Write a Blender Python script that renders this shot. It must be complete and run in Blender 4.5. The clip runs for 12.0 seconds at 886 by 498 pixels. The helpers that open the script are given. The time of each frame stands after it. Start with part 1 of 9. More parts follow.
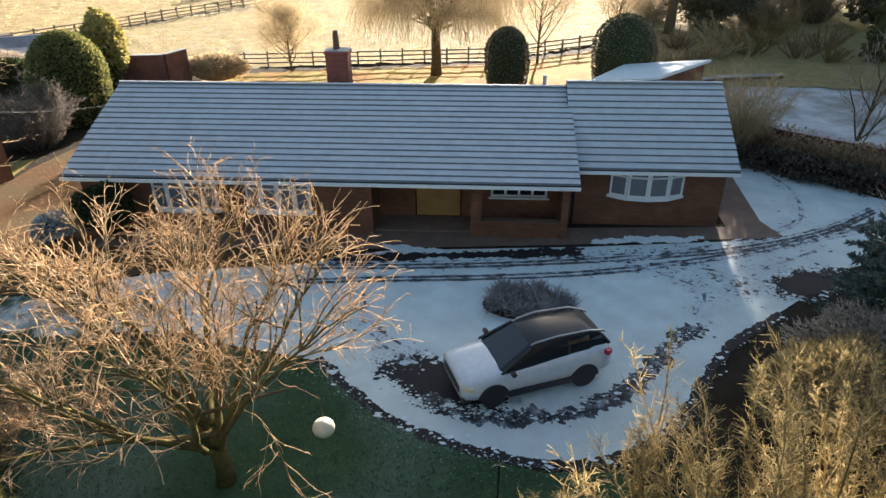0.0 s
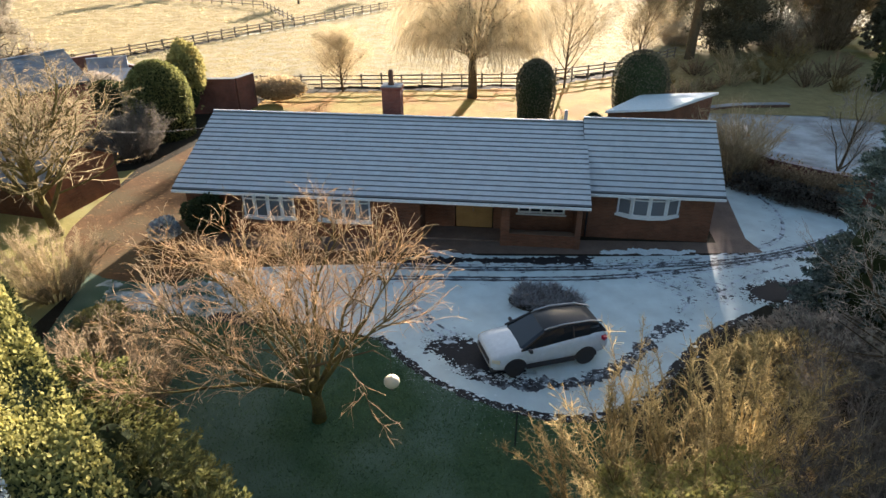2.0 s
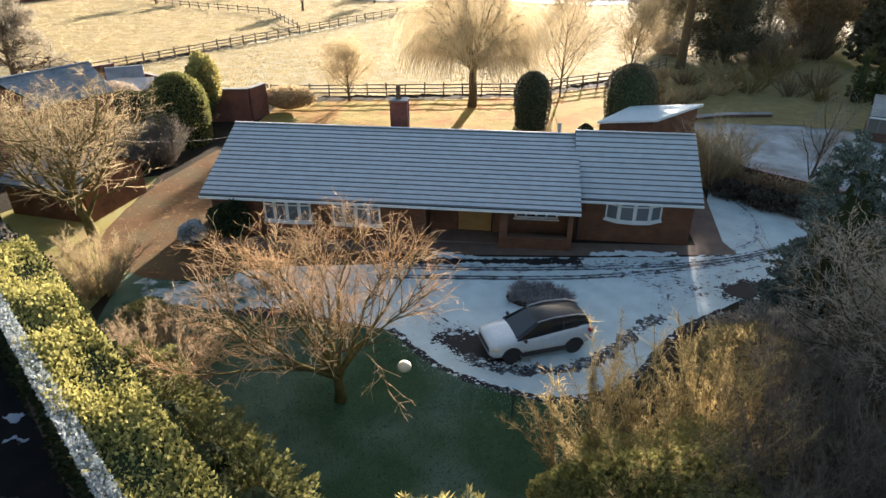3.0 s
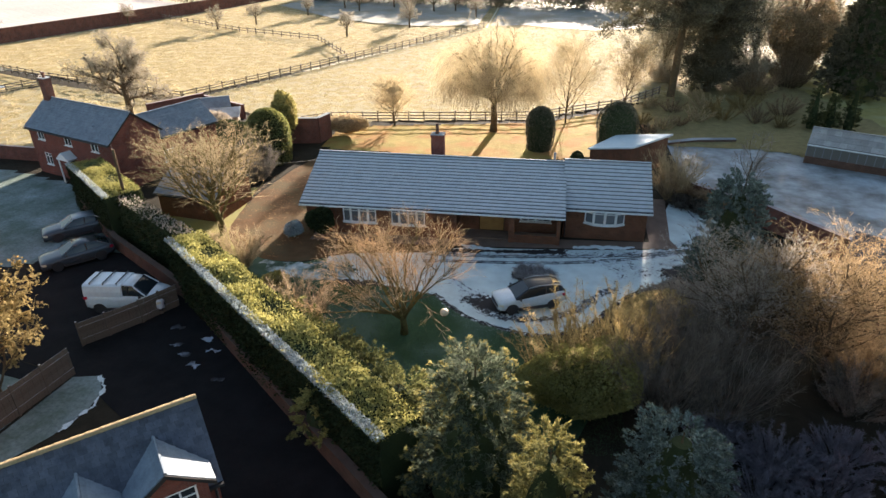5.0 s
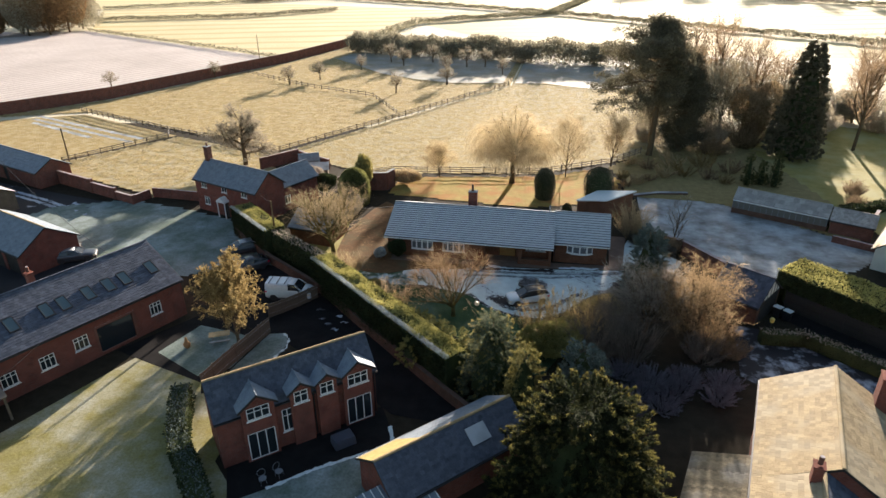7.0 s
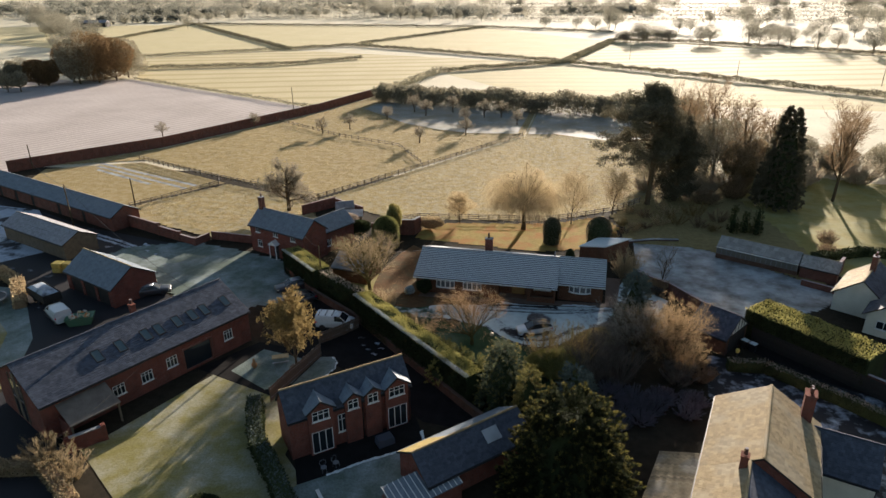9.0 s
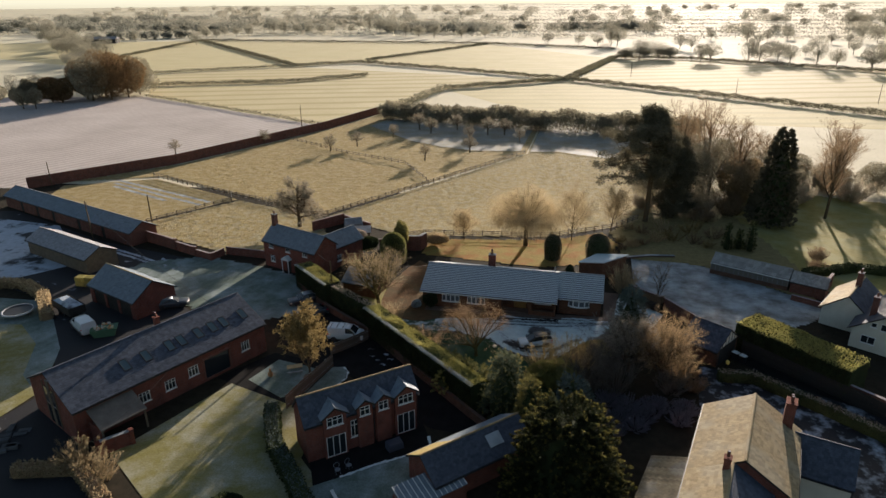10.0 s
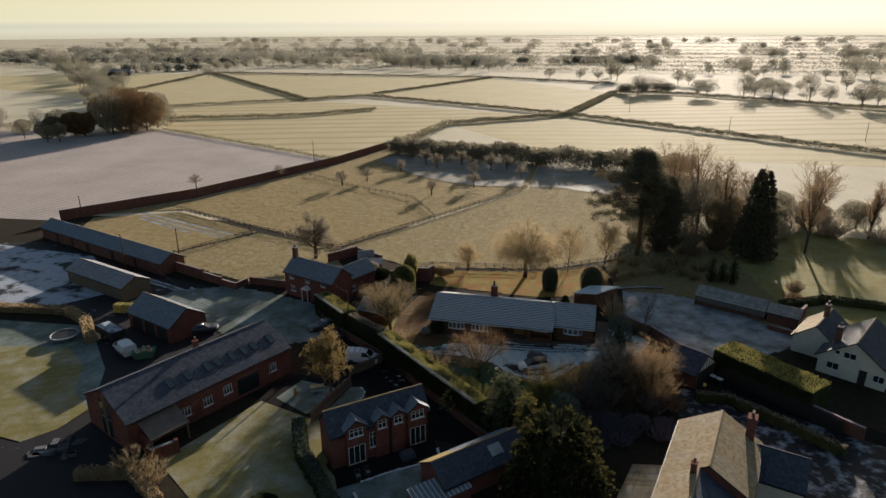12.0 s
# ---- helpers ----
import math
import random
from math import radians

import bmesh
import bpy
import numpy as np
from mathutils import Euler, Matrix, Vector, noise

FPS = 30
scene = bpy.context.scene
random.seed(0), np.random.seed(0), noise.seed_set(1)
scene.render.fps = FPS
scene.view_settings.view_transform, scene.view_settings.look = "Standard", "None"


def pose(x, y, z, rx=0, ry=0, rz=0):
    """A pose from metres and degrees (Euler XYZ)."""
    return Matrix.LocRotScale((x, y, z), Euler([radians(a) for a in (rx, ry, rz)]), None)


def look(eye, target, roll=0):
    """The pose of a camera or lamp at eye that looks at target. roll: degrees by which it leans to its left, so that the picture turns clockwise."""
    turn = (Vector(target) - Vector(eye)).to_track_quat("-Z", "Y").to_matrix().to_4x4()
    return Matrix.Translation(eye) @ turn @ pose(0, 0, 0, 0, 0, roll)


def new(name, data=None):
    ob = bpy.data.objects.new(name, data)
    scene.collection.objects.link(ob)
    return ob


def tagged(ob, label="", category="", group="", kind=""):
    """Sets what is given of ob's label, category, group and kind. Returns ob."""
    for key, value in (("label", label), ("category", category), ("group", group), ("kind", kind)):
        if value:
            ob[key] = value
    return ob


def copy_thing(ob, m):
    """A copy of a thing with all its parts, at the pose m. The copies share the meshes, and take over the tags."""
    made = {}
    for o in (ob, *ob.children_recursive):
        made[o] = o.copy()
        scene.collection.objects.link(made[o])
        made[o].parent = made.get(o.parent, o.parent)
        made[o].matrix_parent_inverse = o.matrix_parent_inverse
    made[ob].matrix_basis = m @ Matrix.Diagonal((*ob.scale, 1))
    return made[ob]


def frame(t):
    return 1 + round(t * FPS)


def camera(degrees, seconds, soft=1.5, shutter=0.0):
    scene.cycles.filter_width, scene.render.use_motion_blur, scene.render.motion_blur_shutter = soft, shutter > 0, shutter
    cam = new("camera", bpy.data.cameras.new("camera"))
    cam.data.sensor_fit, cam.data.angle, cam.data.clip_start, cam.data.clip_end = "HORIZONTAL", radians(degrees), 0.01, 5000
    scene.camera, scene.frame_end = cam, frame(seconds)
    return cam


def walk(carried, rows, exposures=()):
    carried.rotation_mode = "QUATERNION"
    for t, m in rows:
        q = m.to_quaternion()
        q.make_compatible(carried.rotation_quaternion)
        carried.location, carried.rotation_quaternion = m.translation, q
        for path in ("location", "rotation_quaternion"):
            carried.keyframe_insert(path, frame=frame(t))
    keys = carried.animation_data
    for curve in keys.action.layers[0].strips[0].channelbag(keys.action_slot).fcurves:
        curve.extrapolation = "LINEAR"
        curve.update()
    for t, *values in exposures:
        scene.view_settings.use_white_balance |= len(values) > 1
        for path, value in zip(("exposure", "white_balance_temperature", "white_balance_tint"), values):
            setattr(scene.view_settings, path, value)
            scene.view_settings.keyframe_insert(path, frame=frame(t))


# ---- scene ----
# camera and walk
cam = camera(70.0, 12.0, 1.5)
PATH = [
    (0, (-3.516, -20.755, 11.18), (-3.637, -19.004, 10.221), -0.4),
    (0.5, (-3.539, -21.87, 11.747), (-3.672, -20.116, 10.796), -0.3),
    (1, (-3.498, -22.947, 12.297), (-3.655, -21.191, 11.352), -0.3),
    (1.5, (-3.473, -24.06, 12.921), (-3.663, -22.307, 11.977), -0.3),
    (2, (-3.522, -25.314, 13.716), (-3.729, -23.564, 12.77), -0.2),
    (2.5, (-3.558, -26.543, 14.391), (-3.76, -24.792, 13.447), -0.0),
    (3, (-3.497, -27.773, 15.1), (-3.699, -26.022, 14.155), -0.0),
    (4.8, (-2.471, -37.64, 19.775), (-2.74, -35.892, 18.841), -0.5),
    (5, (-2.175, -39.77, 20.876), (-2.455, -38.026, 19.937), -0.5),
    (5.5, (-1.596, -45.632, 23.831), (-1.893, -43.891, 22.894), -0.4),
    (6, (-0.851, -51.477, 26.986), (-1.184, -49.747, 26.04), -0.5),
    (6.5, (-0.198, -57.124, 30.035), (-0.546, -55.384, 29.112), -0.4),
    (7, (0.472, -62.198, 32.57), (0.112, -60.439, 31.689), -0.4),
    (9, (2.126, -73.216, 38.653), (1.708, -71.423, 37.871), -0.5),
    (9.5, (2.391, -75.064, 39.638), (1.966, -73.265, 38.876), -0.5),
    (10, (2.718, -76.901, 40.638), (2.286, -75.095, 39.894), -0.5),
    (10.5, (2.972, -78.81, 41.663), (2.535, -76.998, 40.938), -0.4),
    (11, (3.293, -80.824, 42.675), (2.852, -79.004, 41.97), -0.4),
    (11.5, (3.736, -82.927, 43.644), (3.29, -81.1, 42.962), -0.4),
    (12, (4.107, -85.129, 44.715), (3.659, -83.296, 44.052), -0.3),
]
EXPOSURES = [(0.0, 2.52), (3.0, 2.44), (5.5, 2.40), (7.0, 2.0), (9.5, 1.20), (12.0, 0.56)]
walk(cam, [(t, look(eye, target, roll)) for t, eye, target, roll in PATH], EXPOSURES)

# ---- world and sun ----
SUN_AZ, SUN_EL = radians(8.0), radians(12.0)      # azimuth from +y towards +x
world = bpy.data.worlds.new("winter_sky")
scene.world = world
world.use_nodes = True
wn = world.node_tree
wn.nodes.clear()
sky = wn.nodes.new("ShaderNodeTexSky")
sky.sky_type = 'NISHITA'
sky.sun_disc = False
sky.sun_elevation, sky.sun_rotation = SUN_EL, SUN_AZ
sky.air_density, sky.dust_density, sky.ozone_density = 1.0, 1.4, 1.0
bg = wn.nodes.new("ShaderNodeBackground")
bg.inputs["Strength"].default_value = 0.053
wo = wn.nodes.new("ShaderNodeOutputWorld")
wn.links.new(sky.outputs[0], bg.inputs[0])
wn.links.new(bg.outputs[0], wo.inputs[0])
sun = new("sun", bpy.data.lights.new("sun", 'SUN'))
sun.data.energy, sun.data.angle, sun.data.color = 4.9, radians(0.6), (1.0, 0.86, 0.73)
sun_dir = Vector((math.sin(SUN_AZ) * math.cos(SUN_EL), math.cos(SUN_AZ) * math.cos(SUN_EL), math.sin(SUN_EL)))
sun.matrix_world = look(sun_dir * 400, (0, 0, 0))

# glowing sheet for horizon haze and low sky, far behind everything, rising away as the sun's rays do
def haze_backdrop():
    m = bpy.data.materials.new("horizon_haze_glow")
    m.use_nodes = True
    nt = m.node_tree
    nt.nodes.clear()
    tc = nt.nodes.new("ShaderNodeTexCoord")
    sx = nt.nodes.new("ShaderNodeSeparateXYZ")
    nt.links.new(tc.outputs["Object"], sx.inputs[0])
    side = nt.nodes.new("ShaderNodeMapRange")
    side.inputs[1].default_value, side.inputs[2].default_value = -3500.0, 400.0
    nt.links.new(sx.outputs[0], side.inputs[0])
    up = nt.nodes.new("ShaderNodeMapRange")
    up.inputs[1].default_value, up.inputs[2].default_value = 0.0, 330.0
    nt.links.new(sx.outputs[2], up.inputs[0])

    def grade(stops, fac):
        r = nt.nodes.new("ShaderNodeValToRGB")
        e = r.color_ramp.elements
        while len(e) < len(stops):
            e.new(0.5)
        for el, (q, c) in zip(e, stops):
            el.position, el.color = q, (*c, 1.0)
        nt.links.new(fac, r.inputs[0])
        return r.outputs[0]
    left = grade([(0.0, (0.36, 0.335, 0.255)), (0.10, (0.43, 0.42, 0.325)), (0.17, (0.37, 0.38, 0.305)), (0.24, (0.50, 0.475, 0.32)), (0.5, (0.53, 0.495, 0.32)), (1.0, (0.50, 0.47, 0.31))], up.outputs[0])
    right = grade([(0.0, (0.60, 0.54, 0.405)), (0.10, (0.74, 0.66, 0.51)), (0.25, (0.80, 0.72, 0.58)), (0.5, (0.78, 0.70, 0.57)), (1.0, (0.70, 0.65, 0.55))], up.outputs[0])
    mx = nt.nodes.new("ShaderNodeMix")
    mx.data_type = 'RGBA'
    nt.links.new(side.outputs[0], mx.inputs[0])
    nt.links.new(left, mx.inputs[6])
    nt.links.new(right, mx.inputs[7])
    # haze and sky tones are given off as emission, not lit by the sun
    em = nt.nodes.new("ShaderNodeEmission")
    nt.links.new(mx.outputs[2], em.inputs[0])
    out = nt.nodes.new("ShaderNodeOutputMaterial")
    nt.links.new(em.outputs[0], out.inputs[0])
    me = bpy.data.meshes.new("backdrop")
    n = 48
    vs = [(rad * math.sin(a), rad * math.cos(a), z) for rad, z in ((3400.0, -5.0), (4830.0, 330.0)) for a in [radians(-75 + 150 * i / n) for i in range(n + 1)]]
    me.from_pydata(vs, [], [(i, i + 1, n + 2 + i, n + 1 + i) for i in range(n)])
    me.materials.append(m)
    return tagged(new("backdrop", me), "glowing backdrop of pale golden haze and sky along the horizon", "backdrop", kind="structure")


haze_backdrop()

# ---- materials ----
def node(nt, kind, **values):
    n = nt.nodes.new(kind)
    for k, v in values.items():
        n.inputs[k.replace("_", " ")].default_value = v
    return n


def ramp(nt, fac, stops):
    r = nt.nodes.new("ShaderNodeValToRGB")
    e = r.color_ramp.elements
    while len(e) < len(stops):
        e.new(0.5)
    for el, (pos, col) in zip(e, stops):
        el.position, el.color = pos, (*col, 1.0) if len(col) == 3 else col
    nt.links.new(fac, r.inputs[0])
    return r.outputs[0]


def blank(name):
    m = bpy.data.materials.new(name)
    m.use_nodes = True
    nt = m.node_tree
    b = nt.nodes["Principled BSDF"]
    return m, nt, b


def mixc(nt, fac, a, b, mode='MIX'):
    n = nt.nodes.new("ShaderNodeMix")
    n.data_type, n.blend_type = 'RGBA', mode
    for v, s in ((fac, n.inputs[0]), (a, n.inputs[6]), (b, n.inputs[7])):
        if hasattr(v, "links"):
            nt.links.new(v, s)
        elif isinstance(v, (tuple, list)):
            s.default_value = (*v, 1.0)
        else:
            s.default_value = v
    return n.outputs[2]


def coords(nt, obj=True):
    return nt.nodes.new("ShaderNodeTexCoord").outputs["Object" if obj else "Generated"]


def position(nt):
    return nt.nodes.new("ShaderNodeNewGeometry").outputs["Position"]


def noise_tex(nt, vec, scale, detail=4.0, rough=0.55, stretch=None):
    if stretch:
        mp = nt.nodes.new("ShaderNodeMapping")
        mp.inputs["Scale"].default_value = stretch
        nt.links.new(vec, mp.inputs[0])
        vec = mp.outputs[0]
    n = node(nt, "ShaderNodeTexNoise", Scale=scale, Detail=detail, Roughness=rough)
    nt.links.new(vec, n.inputs["Vector"])
    return n.outputs["Fac"]


def bump(nt, b, height, strength=0.4, dist=0.02):
    n = node(nt, "ShaderNodeBump", Strength=strength, Distance=dist)
    nt.links.new(height, n.inputs["Height"])
    nt.links.new(n.outputs[0], b.inputs["Normal"])


def frost_over(nt, col, vec, amount, tint=(0.72, 0.75, 0.8), lo=0.35, hi=0.75, even=0.25):
    """Frost lies on what faces up, broken by noise."""
    g = nt.nodes.new("ShaderNodeNewGeometry")
    sx = nt.nodes.new("ShaderNodeSeparateXYZ")
    nt.links.new(g.outputs["Normal"], sx.inputs[0])
    up = ramp(nt, sx.outputs["Z"], [(lo, (0, 0, 0)), (hi, (1, 1, 1))])
    n = ramp(nt, noise_tex(nt, vec, 2.2, 6.0, 0.65), [(0.3, (even,) * 3), (0.7, (1, 1, 1))])
    f = mixc(nt, amount, (0, 0, 0), mixc(nt, 1.0, up, n, 'MULTIPLY'))
    return mixc(nt, f, col, tint)


def surface(name, a, b, scale=3.0, rough=0.8, fine=40.0, relief=0.3, dist=0.02, metal=0.0, frost=0.0, local=True,
            third=None, spec=0.3, translucent=0.0, frost_tint=(0.72, 0.75, 0.8), flo=0.35, fhi=0.75, rand=0.0, stretch=None, even=0.25):
    """Two colours mixed by coarse and fine noise, with relief, and frost where asked."""
    m, nt, bs = blank(name)
    v = coords(nt) if local else position(nt)
    n1 = noise_tex(nt, v, scale, 5.0, 0.6, stretch)
    n2 = noise_tex(nt, v, fine, 3.0, 0.6, stretch)
    col = ramp(nt, n1, [(0.32, a), (0.68, b)])
    col = mixc(nt, 0.35, col, ramp(nt, n2, [(0.3, tuple(c * 0.6 for c in a)), (0.7, tuple(min(1, c * 1.25) for c in b))]))
    if third:
        n3 = noise_tex(nt, v, scale * 0.28, 3.0, 0.5)
        col = mixc(nt, ramp(nt, n3, [(0.45, (0, 0, 0)), (0.62, (1, 1, 1))]), col, third)
    if rand:
        ri = nt.nodes.new("ShaderNodeNewGeometry").outputs["Random Per Island"]
        oi = nt.nodes.new("ShaderNodeObjectInfo").outputs["Random"]
        k = ramp(nt, ri, [(0.0, (1 - rand,) * 3), (1.0, (1 + rand,) * 3)])
        col = mixc(nt, 1.0, col, k, 'MULTIPLY')
        k2 = ramp(nt, oi, [(0.0, (1 - rand * 0.5,) * 3), (1.0, (1 + rand * 0.5,) * 3)])
        col = mixc(nt, 1.0, col, k2, 'MULTIPLY')
    if frost:
        col = frost_over(nt, col, v, frost, frost_tint, flo, fhi, even)
    nt.links.new(col, bs.inputs["Base Color"])
    bs.inputs["Roughness"].default_value, bs.inputs["Metallic"].default_value = rough, metal
    bs.inputs["Specular IOR Level"].default_value = spec
    if relief:
        bump(nt, bs, n2, relief, dist)
    if translucent:
        tr = nt.nodes.new("ShaderNodeBsdfTranslucent")
        nt.links.new(col, tr.inputs[0])
        mx = nt.nodes.new("ShaderNodeMixShader")
        mx.inputs[0].default_value = translucent
        nt.links.new(bs.outputs[0], mx.inputs[1])
        nt.links.new(tr.outputs[0], mx.inputs[2])
        nt.links.new(mx.outputs[0], nt.nodes["Material Output"].inputs[0])
    return m


def plain(name, col, rough=0.5, metal=0.0, spec=0.5, coat=0.0):
    m, nt, bs = blank(name)
    v = coords(nt)
    n = noise_tex(nt, v, 6.0, 5.0, 0.6)
    c = ramp(nt, n, [(0.3, tuple(x * 0.86 for x in col)), (0.7, col)])
    nt.links.new(c, bs.inputs["Base Color"])
    bs.inputs["Roughness"].default_value, bs.inputs["Metallic"].default_value = rough, metal
    bs.inputs["Specular IOR Level"].default_value, bs.inputs["Coat Weight"].default_value = spec, coat
    return m


def brickwork(name, a, b, mortar, scale=1.0, frost=0.0):
    """Stretcher-bond brick, 225 x 75 mm, laid by height and by the run of the wall."""
    m, nt, bs = blank(name)
    v = coords(nt)
    g = nt.nodes.new("ShaderNodeSeparateXYZ")
    nt.links.new(v, g.inputs[0])
    add = nt.nodes.new("ShaderNodeMath")
    nt.links.new(g.outputs[0], add.inputs[0])
    nt.links.new(g.outputs[1], add.inputs[1])
    cb = nt.nodes.new("ShaderNodeCombineXYZ")
    nt.links.new(add.outputs[0], cb.inputs[0])
    nt.links.new(g.outputs[2], cb.inputs[1])
    br = node(nt, "ShaderNodeTexBrick", Scale=scale)
    br.inputs["Brick Width"].default_value, br.inputs["Row Height"].default_value = 0.225, 0.075
    br.inputs["Mortar Size"].default_value = 0.007
    br.inputs["Color1"].default_value, br.inputs["Color2"].default_value = (*a, 1), (*b, 1)
    br.inputs["Mortar"].default_value = (*mortar, 1)
    nt.links.new(cb.outputs[0], br.inputs["Vector"])
    n1 = noise_tex(nt, v, 0.9, 5.0, 0.65)
    col = mixc(nt, 0.5, br.outputs["Color"], ramp(nt, n1, [(0.3, tuple(c * 0.45 for c in a)), (0.7, tuple(min(1, c * 1.2) for c in b))]))
    if frost:
        col = frost_over(nt, col, v, frost)
    nt.links.new(col, bs.inputs["Base Color"])
    bs.inputs["Roughness"].default_value = 0.9
    bs.inputs["Specular IOR Level"].default_value = 0.2
    bump(nt, bs, br.outputs["Fac"], -0.5, 0.01)
    return m


def glazing(name, tint=(0.02, 0.025, 0.03), rough=0.05):
    m, nt, bs = blank(name)
    bs.inputs["Base Color"].default_value = (*tint, 1)
    bs.inputs["Roughness"].default_value = rough
    bs.inputs["Specular IOR Level"].default_value = 0.6
    return m


def snow_ground(name, bare, snow, scale, cover, edge=0.05, detail=7.0):
    """Thin trodden snow with bare patches; cover is the share that is white."""
    m, nt, bs = blank(name)
    v = position(nt)
    n1 = noise_tex(nt, v, scale, detail, 0.62)
    n2 = noise_tex(nt, v, 14.0, 4.0, 0.6)
    mask = ramp(nt, n1, [(1 - cover - edge, (0, 0, 0)), (1 - cover + edge, (1, 1, 1))])
    base = ramp(nt, n2, [(0.3, tuple(c * 0.6 for c in bare)), (0.7, bare)])
    sn = ramp(nt, noise_tex(nt, v, 1.1, 5.0), [(0.3, tuple(c * 0.8 for c in snow)), (0.7, snow)])
    col = mixc(nt, mask, base, sn)
    nt.links.new(col, bs.inputs["Base Color"])
    bs.inputs["Roughness"].default_value = 0.75
    bs.inputs["Specular IOR Level"].default_value = 0.25
    bump(nt, bs, n2, 0.35, 0.02)
    return m


def field_mat(name, a, b, stripe=None, stripe_scale=0.25, turn=0.0, depth=0.0):
    """A far field: patches, fine grain, and drilled or rolled stripes along one way."""
    m, nt, bs = blank(name)
    v = position(nt)
    col = ramp(nt, noise_tex(nt, v, 0.05, 6.0, 0.6), [(0.3, a), (0.7, b)])
    fine = noise_tex(nt, v, 1.6, 6.0, 0.7)
    col = mixc(nt, 0.4, col, ramp(nt, fine, [(0.3, tuple(c * 0.6 for c in a)), (0.7, tuple(min(1, c * 1.2) for c in b))]))
    if stripe:
        mp = nt.nodes.new("ShaderNodeMapping")
        mp.inputs["Rotation"].default_value = (0, 0, turn)
        nt.links.new(v, mp.inputs[0])
        w = node(nt, "ShaderNodeTexWave", Scale=stripe_scale, Distortion=1.5, Detail=2.0)
        nt.links.new(mp.outputs[0], w.inputs[0])
        col = mixc(nt, ramp(nt, w.outputs["Fac"], [(0.62, (0, 0, 0)), (0.95, (0.7, 0.7, 0.7))]), col, stripe)
    nt.links.new(col, bs.inputs["Base Color"])
    bs.inputs["Roughness"].default_value = 0.9
    bs.inputs["Specular IOR Level"].default_value = 0.15
    bump(nt, bs, fine, 0.5, 0.12)
    return m


FROST = (0.62, 0.64, 0.66)
M = {}
M["ground"] = field_mat("winter_ground", (0.10, 0.10, 0.045), (0.22, 0.20, 0.10))
M["pasture"] = surface("frosted_pasture", (0.25, 0.195, 0.08), (0.45, 0.37, 0.19), 2.6, 0.95, 11.0, 1.0, 0.2, local=False, third=(0.39, 0.34, 0.215), spec=0.1)
M["paddock"] = surface("rough_paddock", (0.24, 0.182, 0.077), (0.42, 0.33, 0.16), 2.2, 0.95, 9.0, 1.0, 0.15, local=False, third=(0.40, 0.325, 0.18), spec=0.1)
M["plough"] = field_mat("pale_ploughland", (0.40, 0.35, 0.325), (0.66, 0.60, 0.565), (0.36, 0.30, 0.27), 0.12, radians(25))
M["stubble"] = field_mat("straw_stubble", (0.54, 0.455, 0.25), (0.66, 0.575, 0.355), (0.42, 0.35, 0.17), 0.022, radians(72))
M["stubble2"] = field_mat("frosted_stubble", (0.55, 0.475, 0.25), (0.67, 0.59, 0.355), (0.5, 0.44, 0.26), 0.03, radians(80))
# frosted far fields, made paler still: distance haze is part of the colour
M["farfield"] = field_mat("hazed_distant_fields", (0.60, 0.545, 0.38), (0.74, 0.685, 0.52))
# shaded and lit copies of lawn: the colours themselves carry shade and sun
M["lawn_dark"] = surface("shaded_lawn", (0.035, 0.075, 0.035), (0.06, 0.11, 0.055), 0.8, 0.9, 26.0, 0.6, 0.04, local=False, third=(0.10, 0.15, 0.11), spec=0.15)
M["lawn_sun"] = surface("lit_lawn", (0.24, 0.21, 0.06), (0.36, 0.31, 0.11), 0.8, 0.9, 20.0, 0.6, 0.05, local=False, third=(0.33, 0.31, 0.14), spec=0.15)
M["drive_snow"] = snow_ground("snowy_drive", (0.11, 0.115, 0.115), (0.63, 0.72, 0.71), 0.5, 0.68)
M["yard"] = snow_ground("dark_yard", (0.03, 0.03, 0.034), (0.42, 0.46, 0.52), 0.3, 0.30)
M["yard_streak"] = snow_ground("snow_streaked_tarmac", (0.03, 0.03, 0.034), (0.40, 0.44, 0.50), 0.55, 0.43, 0.08)
M["slab_dim"] = surface("dark_grey_slabs", (0.05, 0.05, 0.052), (0.11, 0.115, 0.12), 1.0, 0.85, 20, 0.3, 0.01, local=False, third=(0.2, 0.21, 0.23))
M["yard_frost"] = snow_ground("frosty_yard", (0.05, 0.05, 0.055), (0.48, 0.54, 0.62), 0.22, 0.55)
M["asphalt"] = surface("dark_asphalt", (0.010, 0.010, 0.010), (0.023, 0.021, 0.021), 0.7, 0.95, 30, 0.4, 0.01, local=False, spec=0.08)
M["gravel"] = surface("brown_gravel", (0.105, 0.057, 0.027), (0.175, 0.10, 0.048), 1.5, 0.95, 45.0, 0.9, 0.03, local=False, third=(0.13, 0.095, 0.05), spec=0.1)
M["leaflitter"] = surface("leafy_soil", (0.022, 0.019, 0.013), (0.048, 0.039, 0.026), 1.2, 0.95, 25.0, 0.8, 0.04, local=False, spec=0.1)
M["paving"] = surface("pink_paving", (0.13, 0.09, 0.07), (0.22, 0.155, 0.12), 1.2, 0.85, 20, 0.3, 0.01, local=False)
M["slab"] = surface("grey_slabs", (0.16, 0.17, 0.18), (0.28, 0.30, 0.32), 1.0, 0.85, 20, 0.3, 0.01, local=False, third=(0.42, 0.45, 0.48))
M["brick"] = brickwork("red_brick", (0.13, 0.04, 0.03), (0.22, 0.068, 0.046), (0.22, 0.18, 0.16))
M["brick_old"] = brickwork("old_brick", (0.12, 0.05, 0.038), (0.21, 0.085, 0.06), (0.19, 0.16, 0.14), 1.0, 0.5)
M["brick_bung"] = brickwork("warm_brick", (0.12, 0.05, 0.028), (0.21, 0.088, 0.048), (0.20, 0.155, 0.11))
